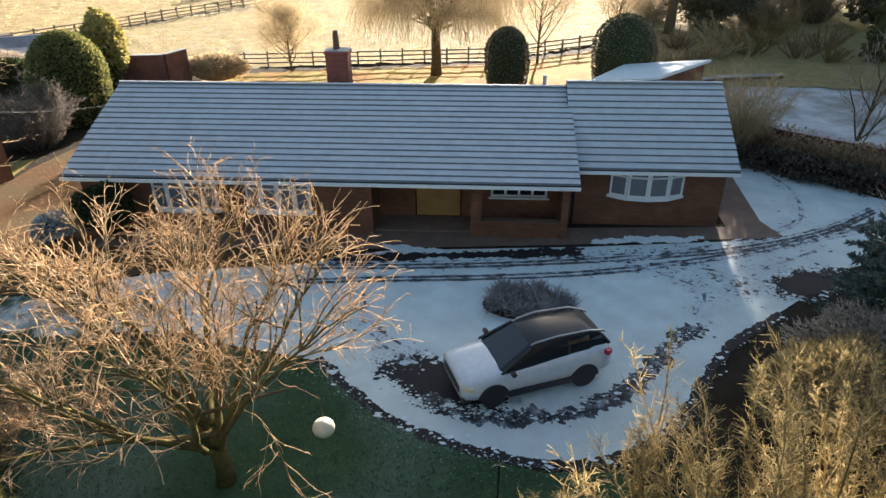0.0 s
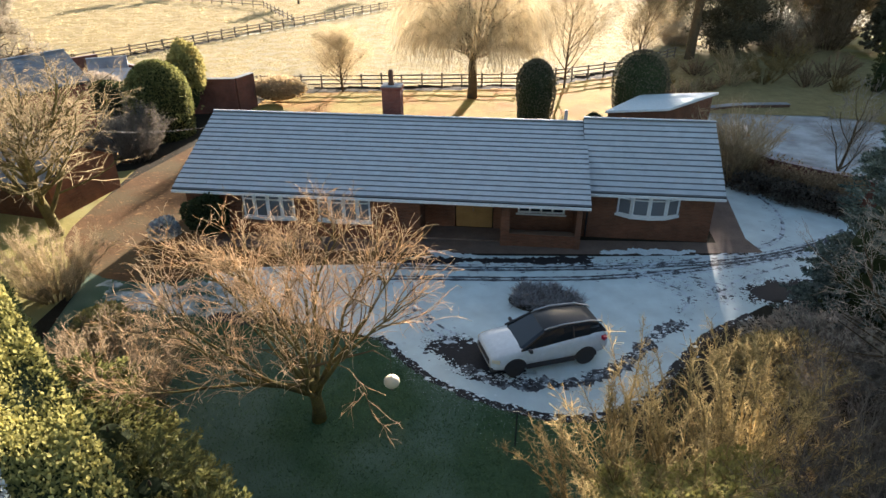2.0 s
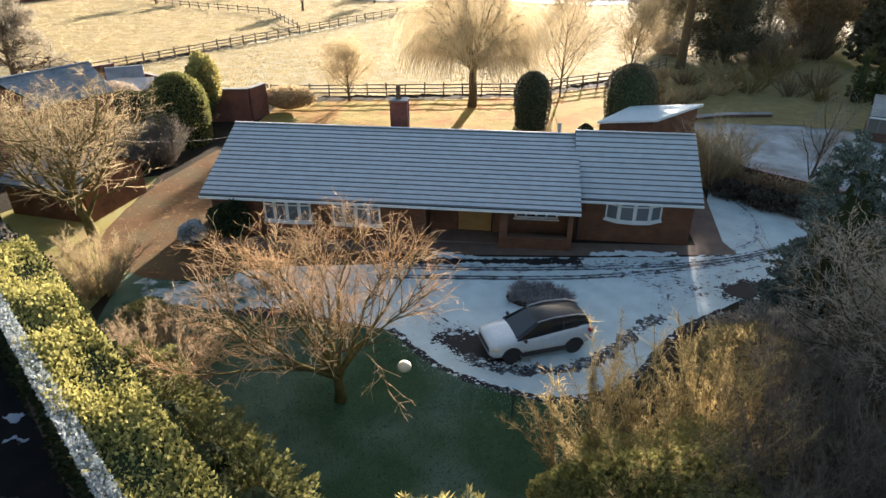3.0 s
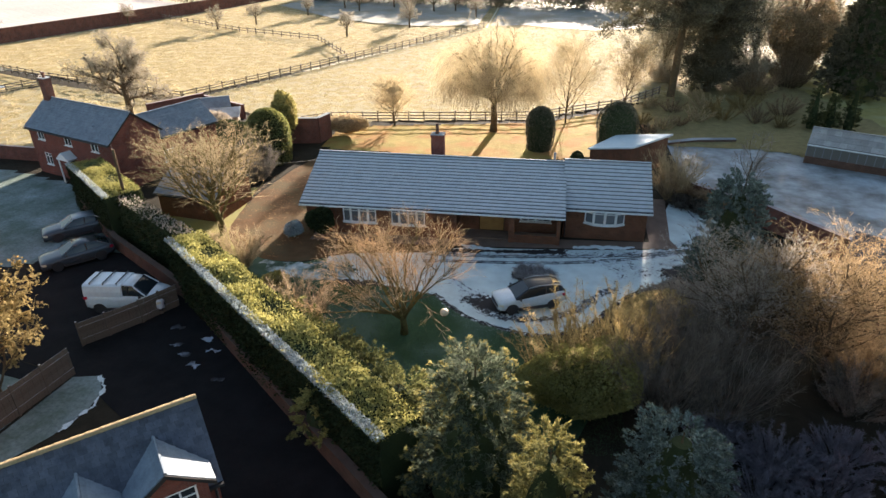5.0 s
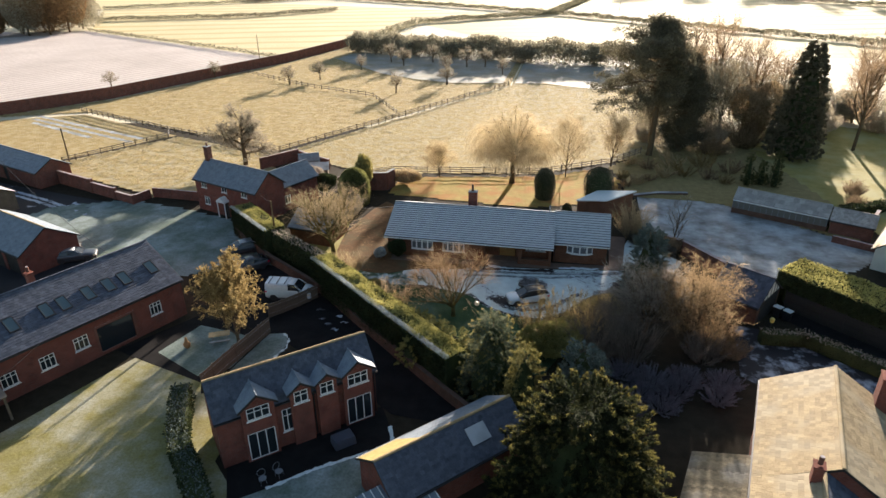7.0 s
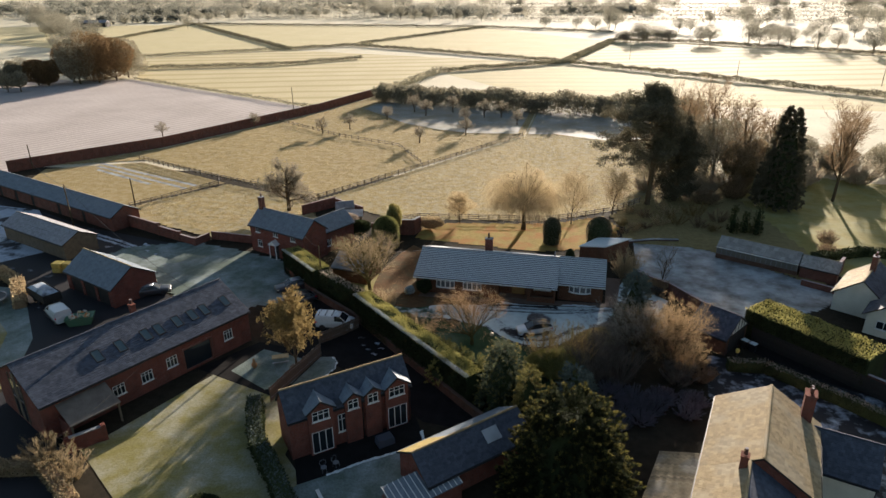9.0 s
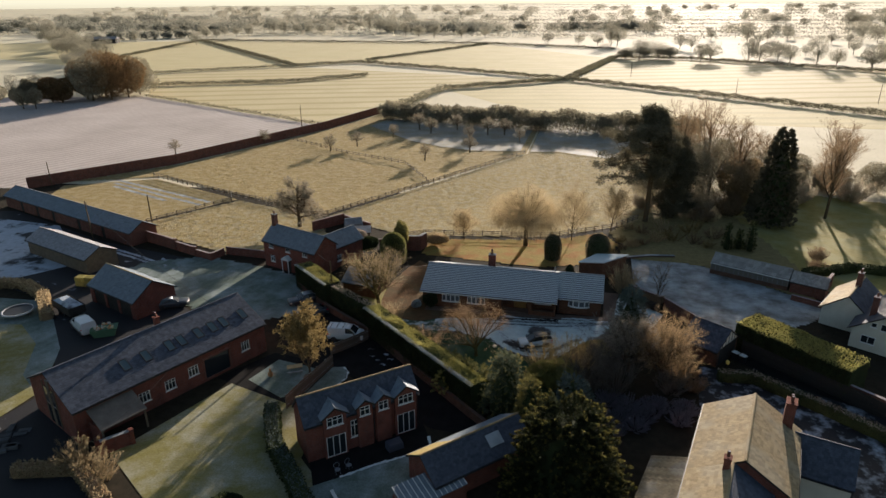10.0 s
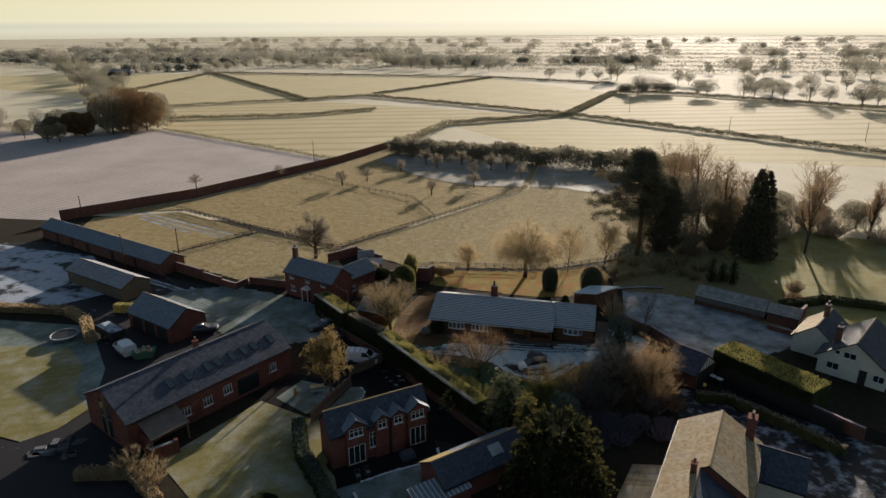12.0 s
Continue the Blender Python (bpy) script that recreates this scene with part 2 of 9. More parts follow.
# steep noses stay unfrosted and dark, painting each course's shadow line
M["tile"] = surface("frosted_concrete_tile", (0.10, 0.105, 0.11), (0.17, 0.175, 0.18), 0.8, 0.75, 18.0, 0.3, 0.01, frost=1.0, rand=0.0, frost_tint=(0.53, 0.555, 0.57), flo=0.66, fhi=0.86, even=0.72)
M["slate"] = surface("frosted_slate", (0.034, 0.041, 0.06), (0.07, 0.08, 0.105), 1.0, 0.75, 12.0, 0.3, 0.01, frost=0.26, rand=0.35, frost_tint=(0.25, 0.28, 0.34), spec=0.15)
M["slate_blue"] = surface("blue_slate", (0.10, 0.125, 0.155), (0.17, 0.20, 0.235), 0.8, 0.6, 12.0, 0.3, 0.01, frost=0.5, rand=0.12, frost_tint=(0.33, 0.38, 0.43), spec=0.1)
M["tile_pale"] = surface("pale_clay_tile", (0.28, 0.21, 0.115), (0.42, 0.325, 0.185), 1.6, 0.85, 14.0, 0.6, 0.02, rand=0.2, third=(0.36, 0.30, 0.20))
M["tile_moss"] = surface("mossy_tile", (0.22, 0.17, 0.06), (0.38, 0.29, 0.10), 1.4, 0.95, 16.0, 0.8, 0.04, rand=0.2)
M["iron_roof"] = surface("corrugated_roof", (0.12, 0.11, 0.12), (0.2, 0.18, 0.19), 0.6, 0.7, 9.0, 0.3, 0.01, frost=0.4)
M["white"] = plain("white_paint", (0.78, 0.78, 0.76), 0.45)
M["render_white"] = surface("cream_render", (0.62, 0.58, 0.48), (0.74, 0.70, 0.60), 0.8, 0.9, 30, 0.2, 0.005)
M["timber_dark"] = surface("black_timber", (0.02, 0.018, 0.016), (0.045, 0.04, 0.035), 1.5, 0.8, 30, 0.3, 0.005)
M["timber"] = surface("weathered_timber", (0.10, 0.078, 0.056), (0.19, 0.15, 0.11), 1.5, 0.9, 30, 0.4, 0.008, frost=0.6)
M["door_ochre"] = surface("oak_door", (0.28, 0.15, 0.05), (0.40, 0.23, 0.08), 2.0, 0.6, 30, 0.2, 0.004)
M["lead"] = plain("grey_lead", (0.2, 0.21, 0.23), 0.6)
M["dark_plastic"] = plain("dark_plastic", (0.02, 0.02, 0.022), 0.5)
M["glass"] = glazing("dark_window_glass")
# blue-green tint paints in the sky's reflection on the rooflights
M["rooflight"] = glazing("rooflight_glass", (0.08, 0.12, 0.135), 0.15)
M["grimy_glass"] = glazing("grimy_glass", (0.125, 0.115, 0.10), 0.6)
M["curtain"] = surface("grey_curtain", (0.25, 0.25, 0.26), (0.36, 0.36, 0.37), 2, 0.9, 20, 0.2, 0.01)
M["bark"] = surface("tree_bark", (0.07, 0.05, 0.032), (0.15, 0.11, 0.065), 3.0, 0.95, 30, 0.7, 0.02, spec=0.1)
M["twig_gold"] = surface("golden_twigs", (0.31, 0.235, 0.135), (0.50, 0.40, 0.25), 2.0, 0.85, 20, 0.0, translucent=0.5, rand=0.35, spec=0.15)
M["twig_brown"] = surface("brown_twigs", (0.22, 0.155, 0.095), (0.36, 0.26, 0.165), 2.0, 0.9, 20, 0.0, translucent=0.4, rand=0.25, spec=0.1)
M["twig_grey"] = surface("frosted_grey_twigs", (0.25, 0.215, 0.18), (0.44, 0.39, 0.33), 2.0, 0.9, 20, 0.0, translucent=0.4, rand=0.25, spec=0.1)
M["leaf_yellow"] = surface("yellowing_leaves", (0.27, 0.235, 0.075), (0.45, 0.39, 0.16), 1.5, 0.9, 20, 0.0, translucent=0.4, rand=0.3, spec=0.1)
M["conifer"] = surface("conifer_green", (0.06, 0.075, 0.03), (0.15, 0.15, 0.06), 0.7, 0.8, 20, 0.0, translucent=0.3, rand=0.4, spec=0.15)
M["conifer_gold"] = surface("golden_conifer", (0.16, 0.15, 0.05), (0.34, 0.30, 0.11), 0.7, 0.8, 20, 0.0, translucent=0.35, rand=0.4, spec=0.15)
M["conifer_blue"] = surface("frosted_conifer", (0.06, 0.085, 0.07), (0.21, 0.25, 0.225), 0.9, 0.85, 20, 0.0, translucent=0.2, rand=0.5, spec=0.15)
M["pine"] = surface("dark_pine", (0.095, 0.088, 0.06), (0.19, 0.168, 0.112), 0.5, 0.85, 20, 0.0, translucent=0.25, rand=0.4, spec=0.1)
# bright leaf for sunlit hedge tops, dark leaf for shaded sides: light put in colour
M["hedge_leaf"] = surface("sunlit_hedge_leaf", (0.21, 0.20, 0.065), (0.47, 0.43, 0.16), 0.8, 0.85, 20, 0.0, translucent=0.35, rand=0.2, spec=0.12)
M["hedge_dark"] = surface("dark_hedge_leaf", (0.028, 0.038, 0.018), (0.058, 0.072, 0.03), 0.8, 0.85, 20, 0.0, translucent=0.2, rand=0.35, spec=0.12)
# far twigs and bark greyed and lifted: haze is mixed into both colours
M["far_twig"] = surface("hazed_far_twigs", (0.20, 0.20, 0.17), (0.29, 0.29, 0.245), 0.3, 0.95, 3, 0.0, translucent=0.55, rand=0.2, spec=0.05)
M["far_bark"] = surface("hazed_far_bark", (0.18, 0.16, 0.12), (0.28, 0.25, 0.2), 0.6, 0.95, 3, 0.0, spec=0.05)
M["hedgerow"] = surface("frosted_field_hedge", (0.17, 0.155, 0.10), (0.27, 0.25, 0.175), 0.3, 0.95, 3, 0.0, translucent=0.35, rand=0.25, spec=0.05)
M["scrub"] = surface("winter_scrub", (0.21, 0.19, 0.135), (0.33, 0.30, 0.22), 0.4, 0.95, 3, 0.0, translucent=0.45, rand=0.3, spec=0.05)
M["oak_leaf"] = surface("russet_oak_leaves", (0.14, 0.095, 0.05), (0.26, 0.17, 0.09), 0.4, 0.95, 3, 0.0, translucent=0.35, rand=0.3, spec=0.05)
M["belt_twig"] = surface("pale_belt_twigs", (0.42, 0.36, 0.27), (0.56, 0.49, 0.38), 0.5, 0.95, 5, 0.0, translucent=0.5, rand=0.25, spec=0.05)
M["withy"] = surface("golden_withies", (0.52, 0.41, 0.22), (0.68, 0.56, 0.34), 1.0, 0.85, 10, 0.0, translucent=0.5, rand=0.2, spec=0.1)
M["twig_frost"] = surface("frosted_orchard_twigs", (0.22, 0.19, 0.14), (0.36, 0.32, 0.25), 1.0, 0.9, 10, 0.0, translucent=0.5, rand=0.25, spec=0.1)
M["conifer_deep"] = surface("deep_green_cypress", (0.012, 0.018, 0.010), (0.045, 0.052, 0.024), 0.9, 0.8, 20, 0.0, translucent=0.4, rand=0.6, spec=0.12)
# golden tip colour stands for sunlight caught on the frond ends
M["conifer_tip"] = surface("lit_cypress_tips", (0.06, 0.06, 0.02), (0.22, 0.195, 0.062), 0.9, 0.8, 20, 0.0, translucent=0.45, rand=0.5, spec=0.12)
M["conifer_frost"] = surface("frost_tipped_cypress", (0.06, 0.078, 0.042), (0.18, 0.20, 0.135), 1.1, 0.8, 20, 0.0, translucent=0.35, rand=0.6, spec=0.15)
M["autumn_lawn"] = surface("autumn_lawn", (0.26, 0.20, 0.055), (0.40, 0.30, 0.09), 1.2, 0.95, 24.0, 0.7, 0.05, local=False, third=(0.36, 0.19, 0.06), spec=0.1)
M["snow"] = surface("settled_snow", (0.62, 0.69, 0.69), (0.73, 0.79, 0.79), 1.0, 0.7, 12, 0.4, 0.02, local=False)
M["bare_drive"] = snow_ground("bare_wet_drive", (0.03, 0.026, 0.027), (0.55, 0.6, 0.64), 2.6, 0.27)
M["rut"] = snow_ground("half_bare_rut", (0.10, 0.105, 0.115), (0.60, 0.67, 0.71), 2.4, 0.52)
M["dead_grass"] = surface("frosted_dead_grass", (0.15, 0.14, 0.14), (0.42, 0.40, 0.40), 2.0, 0.9, 20, 0.0, translucent=0.2, rand=0.35, spec=0.1)
M["frost_edge"] = surface("frosted_leaves", (0.34, 0.38, 0.38), (0.5, 0.54, 0.55), 1.5, 0.9, 20, 0.0, translucent=0.2, rand=0.3, spec=0.1)
M["brick_dim"] = brickwork("earthy_brick", (0.09, 0.05, 0.035), (0.15, 0.08, 0.055), (0.13, 0.10, 0.08))
M["twig_dim"] = surface("purplish_frosted_twigs", (0.15, 0.143, 0.168), (0.30, 0.285, 0.325), 2.0, 0.9, 20, 0.0, translucent=0.25, rand=0.3, spec=0.1)
M["twig_russet"] = surface("russet_twigs", (0.25, 0.175, 0.10), (0.44, 0.32, 0.185), 2.0, 0.9, 20, 0.0, translucent=0.5, rand=0.3, spec=0.1)
M["leaf_dull"] = surface("thin_faded_leaves", (0.19, 0.14, 0.06), (0.35, 0.265, 0.12), 1.5, 0.9, 20, 0.0, translucent=0.45, rand=0.3, spec=0.1)
# golden ridge colour stands for the sunlit sliver of the far slope
M["ridge_tile"] = surface("sunlit_ridge_tile", (0.26, 0.19, 0.10), (0.38, 0.29, 0.16), 1.5, 0.9, 16, 0.4, 0.02)
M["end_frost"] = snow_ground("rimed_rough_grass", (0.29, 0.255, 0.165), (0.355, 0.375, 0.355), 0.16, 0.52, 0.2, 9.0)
M["court_frost"] = snow_ground("frosted_court_grass", (0.17, 0.17, 0.155), (0.46, 0.51, 0.54), 0.35, 0.52, 0.16, 9.0)
# palest twigs, for the farthest trees, with haze painted in
M["far_pale"] = surface("hazed_distant_twigs", (0.30, 0.285, 0.235), (0.40, 0.38, 0.315), 0.05, 0.95, 3, 0.0, translucent=0.55, rand=0.15, spec=0.05)
def mown_frost(name, grass, rime, turn, lo=0.42, stripe=0.1):
    """Mown lawn, rimed in patches and along the mower's stripes."""
    m, nt, bs = blank(name)
    v = position(nt)
    big, fine = noise_tex(nt, v, 0.24, 6.0, 0.65), noise_tex(nt, v, 5.0, 6.0, 0.7)
    mp = nt.nodes.new("ShaderNodeMapping")
    mp.inputs["Rotation"].default_value = (0, 0, turn)
    nt.links.new(v, mp.inputs[0])
    w = node(nt, "ShaderNodeTexWave", Scale=0.22, Distortion=5.0, Detail=4.0)
    nt.links.new(mp.outputs[0], w.inputs[0])
    f = mixc(nt, stripe, ramp(nt, big, [(lo, (0, 0, 0)), (lo + 0.24, (1, 1, 1))]), w.outputs["Color"])
    f = mixc(nt, 1.0, f, ramp(nt, fine, [(0.3, (0.35,) * 3), (0.7, (1.0,) * 3)]), 'MULTIPLY')
    base = ramp(nt, fine, [(0.3, tuple(c * 0.62 for c in grass)), (0.7, grass)])
    nt.links.new(mixc(nt, f, base, rime), bs.inputs["Base Color"])
    bs.inputs["Roughness"].default_value = 0.9
    bs.inputs["Specular IOR Level"].default_value = 0.1
    bump(nt, bs, fine, 0.6, 0.05)
    return m


M["lawn_mix"] = mown_frost("patchily_frosted_lawn", (0.29, 0.26, 0.095), (0.45, 0.46, 0.42), radians(60), 0.44, 0.10)
M["lawn_frost"] = mown_frost("frosted_lawn", (0.16, 0.205, 0.17), (0.36, 0.42, 0.43), radians(20), 0.42, 0.10)
M["twig_olive"] = surface("olive_gold_twigs", (0.19, 0.145, 0.07), (0.50, 0.39, 0.19), 2.0, 0.85, 20, 0.0, translucent=0.5, rand=0.5, spec=0.15)
# twigs darkened for shade; the shade is in the colour
M["twig_shade"] = surface("shaded_grey_twigs", (0.10, 0.088, 0.074), (0.23, 0.20, 0.165), 2.0, 0.9, 20, 0.0, translucent=0.3, rand=0.4, spec=0.1)
M["moss_bark"] = surface("mossy_bark", (0.05, 0.038, 0.02), (0.19, 0.155, 0.055), 2.5, 0.95, 30, 0.7, 0.02, spec=0.1)
M["hedge_mid"] = surface("ivy_leaf", (0.11, 0.12, 0.042), (0.26, 0.25, 0.09), 0.5, 0.7, 20, 0.0, translucent=0.4, rand=0.4, spec=0.25)
M["rut_dark"] = snow_ground("wet_wheel_rut", (0.07, 0.07, 0.075), (0.45, 0.51, 0.55), 3.2, 0.40, 0.12)
M["grove"] = surface("grove_floor", (0.19, 0.155, 0.07), (0.31, 0.255, 0.12), 1.2, 0.95, 24.0, 0.7, 0.05, local=False, spec=0.1)
# blades darkened to match the shaded lawn colour
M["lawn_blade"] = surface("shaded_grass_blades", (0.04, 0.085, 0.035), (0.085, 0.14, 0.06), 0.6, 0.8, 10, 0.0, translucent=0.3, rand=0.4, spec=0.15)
M["frost_blade"] = surface("rimed_grass_blades", (0.36, 0.42, 0.42), (0.56, 0.62, 0.62), 0.6, 0.85, 10, 0.0, translucent=0.2, rand=0.3, spec=0.15)
# pale tint stands for curtains and for sky mirrored in the panes
M["pane_pale"] = glazing("curtain_and_reflection_glass", (0.14, 0.145, 0.155), 0.12)
# middle-distance twigs, paled for haze in the colour
M["far_mid"] = surface("hazed_hedgerow_twigs", (0.21, 0.20, 0.16), (0.31, 0.295, 0.235), 0.1, 0.95, 3, 0.0, translucent=0.55, rand=0.2, spec=0.05)
M["stone_roof"] = surface("lichened_stone_slates", (0.26, 0.25, 0.235), (0.40, 0.385, 0.36), 1.0, 0.85, 14, 0.3, 0.01, rand=0.2, spec=0.15)
M["tile_dull"] = surface("dull_brown_tile", (0.12, 0.10, 0.085), (0.21, 0.18, 0.155), 1.0, 0.85, 14, 0.3, 0.01, rand=0.2, spec=0.15)
M["twig_pink"] = surface("pinkish_gold_twigs", (0.32, 0.24, 0.145), (0.68, 0.53, 0.36), 2.0, 0.85, 20, 0.0, translucent=0.5, rand=0.45, spec=0.15)

M["tile_moss_frost"] = surface("mossy_frosted_tile", (0.11, 0.09, 0.055), (0.23, 0.195, 0.13), 1.6, 0.9, 16.0, 0.5, 0.02, rand=0.3, third=(0.17, 0.165, 0.145))
M["moss_twig"] = surface("mossy_twigs", (0.11, 0.085, 0.04), (0.30, 0.235, 0.12), 2.0, 0.9, 20, 0.0, translucent=0.2, rand=0.4, spec=0.15)
M["leaf_litter_dry"] = surface("dry_fallen_leaves", (0.16, 0.085, 0.04), (0.34, 0.20, 0.09), 1.0, 0.9, 10, 0.0, rand=0.4, spec=0.15)
M["leaf_russet"] = surface("russet_beech_leaves", (0.36, 0.26, 0.15), (0.52, 0.40, 0.25), 1.5, 0.9, 20, 0.0, translucent=0.55, rand=0.3, spec=0.1)
M["withy_brown"] = surface("tan_withies", (0.42, 0.33, 0.19), (0.60, 0.49, 0.31), 1.0, 0.85, 10, 0.0, translucent=0.5, rand=0.25, spec=0.1)
M["lawn_snow"] = snow_ground("lawn_under_thin_snow", (0.05, 0.09, 0.055), (0.55, 0.63, 0.63), 0.75, 0.5, 0.10, 8.0)

# ---- mesh helpers ----
class Shape:
    """Collects plain vertices and faces for one mesh."""

    def __init__(self):
        self.v, self.f = [], []

    def add(self, verts, faces):
        k = len(self.v)
        self.v.extend(tuple(p) for p in verts)
        self.f.extend(tuple(i + k for i in q) for q in faces)
        return self

    def box(self, x0, x1, y0, y1, z0, z1, m=None):
        vs = [Vector((x, y, z)) for z in (z0, z1) for x, y in ((x0, y0), (x1, y0), (x1, y1), (x0, y1))]
        if m is not None:
            vs = [m @ v for v in vs]
        return self.add(vs, [(3, 2, 1, 0), (4, 5, 6, 7), (0, 1, 5, 4), (1, 2, 6, 5), (2, 3, 7, 6), (3, 0, 4, 7)])

    def loft(self, rings, cap=True):
        """Joins rings of equal count."""
        n = len(rings[0])
        vs = [p for r in rings for p in r]
        fs = [(i * n + j, i * n + (j + 1) % n, (i + 1) * n + (j + 1) % n, (i + 1) * n + j) for i in range(len(rings) - 1) for j in range(n)]
        if cap:
            fs.append(tuple(range(n))[::-1])
            fs.append(tuple((len(rings) - 1) * n + j for j in range(n)))
        return self.add(vs, fs)

    def tube(self, pts, radii, n=8, cap=True):
        pts = [Vector(p) for p in pts]
        rings = []
        for i, p in enumerate(pts):
            d = (pts[min(i + 1, len(pts) - 1)] - pts[max(i - 1, 0)]).normalized()
            a = d.orthogonal().normalized() if i == 0 else (a - d * a.dot(d)).normalized()
            b = d.cross(a)
            r = radii[i] if isinstance(radii, (list, tuple)) else radii
            rings.append([p + (a * math.cos(2 * math.pi * j / n) + b * math.sin(2 * math.pi * j / n)) * r for j in range(n)])
        return self.loft(rings, cap)

    def prism(self, poly, z0, z1):
        n = len(poly)
        vs = [(x, y, z0) for x, y in poly] + [(x, y, z1) for x, y in poly]
        return self.add(vs, [tuple(range(n))[::-1], tuple(range(n, 2 * n))] + [(i, (i + 1) % n, n + (i + 1) % n, n + i) for i in range(n)])

    def mesh(self, name, mat, smooth=False):
        me = bpy.data.meshes.new(name)
        me.from_pydata(self.v, [], self.f)
        me.materials.append(mat)
        if smooth:
            me.polygons.foreach_set("use_smooth", [True] * len(me.polygons))
        me.update()
        return me


def part(name, shape, mat, parent=None, label="", at=None, smooth=False, kind=""):
    """Links a shape (or ready mesh) as one mesh object, under a thing or a part."""
    me = shape if isinstance(shape, bpy.types.Mesh) else shape.mesh(name, mat, smooth)
    ob = new(name, me)
    if parent is not None:
        ob.parent = parent
    if at is not None:
        ob.matrix_basis = at
    return tagged(ob, label=label, kind=kind)


def thing(name, at, label, category, group="", kind=""):
    """An empty at the base of a thing, which parents its parts."""
    ob = new(name)
    ob.empty_display_size = 0.2
    ob.matrix_basis = at
    return tagged(ob, label, category, group, kind)


def place(x, y, z=0.0, turn=0.0):
    return pose(x, y, z, 0, 0, turn)


def quads(name, verts, mat, n=4, smooth=False):
    """A mesh from an array of shape (count, n, 3): count faces that share no corners."""
    verts = np.asarray(verts, dtype=np.float32)
    c = len(verts)
    me = bpy.data.meshes.new(name)
    me.vertices.add(c * n)
    me.vertices.foreach_set("co", verts.reshape(-1))
    me.loops.add(c * n)
    me.loops.foreach_set("vertex_index", np.arange(c * n, dtype=np.int32))
    me.polygons.add(c)
    me.polygons.foreach_set("loop_start", np.arange(0, c * n, n, dtype=np.int32))
    me.materials.append(mat)
    me.update(calc_edges=True)
    return me


def sticks(name, segs, mat, sides=3):
    """A mesh of tapered tubes, one for each (p0, p1, r0, r1)."""
    a = np.array([(*s[0], *s[1], s[2], s[3]) for s in segs], dtype=np.float64)
    p, q, r0, r1 = a[:, :3], a[:, 3:6], a[:, 6], a[:, 7]
    d = q - p
    d /= np.linalg.norm(d, axis=1, keepdims=True) + 1e-9
    ref = np.where(np.abs(d[:, 2:3]) < 0.9, np.array([[0, 0, 1.0]]), np.array([[1.0, 0, 0]]))
    u = np.cross(d, ref)
    u /= np.linalg.norm(u, axis=1, keepdims=True) + 1e-9
    w = np.cross(d, u)
    rings = []
    for base, r in ((p, r0), (q, r1)):
        for j in range(sides):
            t = 2 * math.pi * j / sides
            rings.append(base + (u * math.cos(t) + w * math.sin(t)) * r[:, None])
    vs = np.stack(rings, axis=1)
    n = len(a)
    me = bpy.data.meshes.new(name)
    me.vertices.add(n * 2 * sides)
    me.vertices.foreach_set("co", vs.astype(np.float32).reshape(-1))
    f = np.array([(j, (j + 1) % sides, sides + (j + 1) % sides, sides + j) for j in range(sides)])
    idx = (f[None] + (np.arange(n) * 2 * sides)[:, None, None]).reshape(-1).astype(np.int32)
    me.loops.add(len(idx))
    me.loops.foreach_set("vertex_index", idx)
    me.polygons.add(n * sides)
    me.polygons.foreach_set("loop_start", np.arange(0, len(idx), 4, dtype=np.int32))
    me.materials.append(mat)
    me.update(calc_edges=True)
    return me


def sheet(name, poly, z, mat, label, category="ground", cell=0.0, amp=0.0, freq=0.5, kind="structure"):
    """A piece of ground: a flat polygon, or a fine uneven grid clipped to its outline."""
    if not cell:
        sh = Shape().add([(x, y, z) for x, y in poly], [tuple(range(len(poly)))])
        ob = part(name, sh, mat)
    else:
        xs, ys = [p[0] for p in poly], [p[1] for p in poly]
        nx, ny = int((max(xs) - min(xs)) / cell) + 1, int((max(ys) - min(ys)) / cell) + 1
        X = np.linspace(min(xs), max(xs), nx + 1)
        Y = np.linspace(min(ys), max(ys), ny + 1)
        gx, gy = np.meshgrid(X, Y, indexing="ij")
        inside = np.zeros(gx.shape, bool)
        j = len(poly) - 1
        for i in range(len(poly)):
            (xi, yi), (xj, yj) = poly[i], poly[j]
            cross = ((yi > gy) != (yj > gy)) & (gx < (xj - xi) * (gy - yi) / ((yj - yi) or 1e-9) + xi)
            inside ^= cross
            j = i
        h = np.array([[noise.fractal((x * freq, y * freq, 0.0), 1.0, 2.0, 4) for y in Y] for x in X])
        verts = np.stack([gx, gy, z + amp * np.clip(h, -0.8, 1.2) + amp * 0.8], axis=-1).reshape(-1, 3)
        ok = inside[:-1, :-1] & inside[1:, :-1] & inside[1:, 1:] & inside[:-1, 1:]
        ii, jj = np.nonzero(ok)
        k = ii * (ny + 1) + jj
        faces = np.stack([k, k + ny + 1, k + ny + 2, k + 1], axis=1)
        used = np.unique(faces)
        remap = -np.ones(len(verts), int)
        remap[used] = np.arange(len(used))
        me = bpy.data.meshes.new(name)
        me.from_pydata(verts[used].tolist(), [], remap[faces].tolist())
        me.materials.append(mat)
        me.polygons.foreach_set("use_smooth", [True] * len(me.polygons))
        me.update()
        ob = part(name, me, mat)
    return tagged(ob, label, category, kind=kind)


# ---- ground ----
R = 4900.0
part_ground = sheet("ground", [(-R, -600), (R, -600), (R, R), (-R, R)], -0.03, M["farfield"], "flat frosted winter farmland in haze-pale colours reaching the horizon")
sheet("ground_near", [(-150, -200), (150, -200), (150, 60), (30, 60), (-150, 40)], -0.012, M["leaflitter"], "dark leafy soil of the gardens")
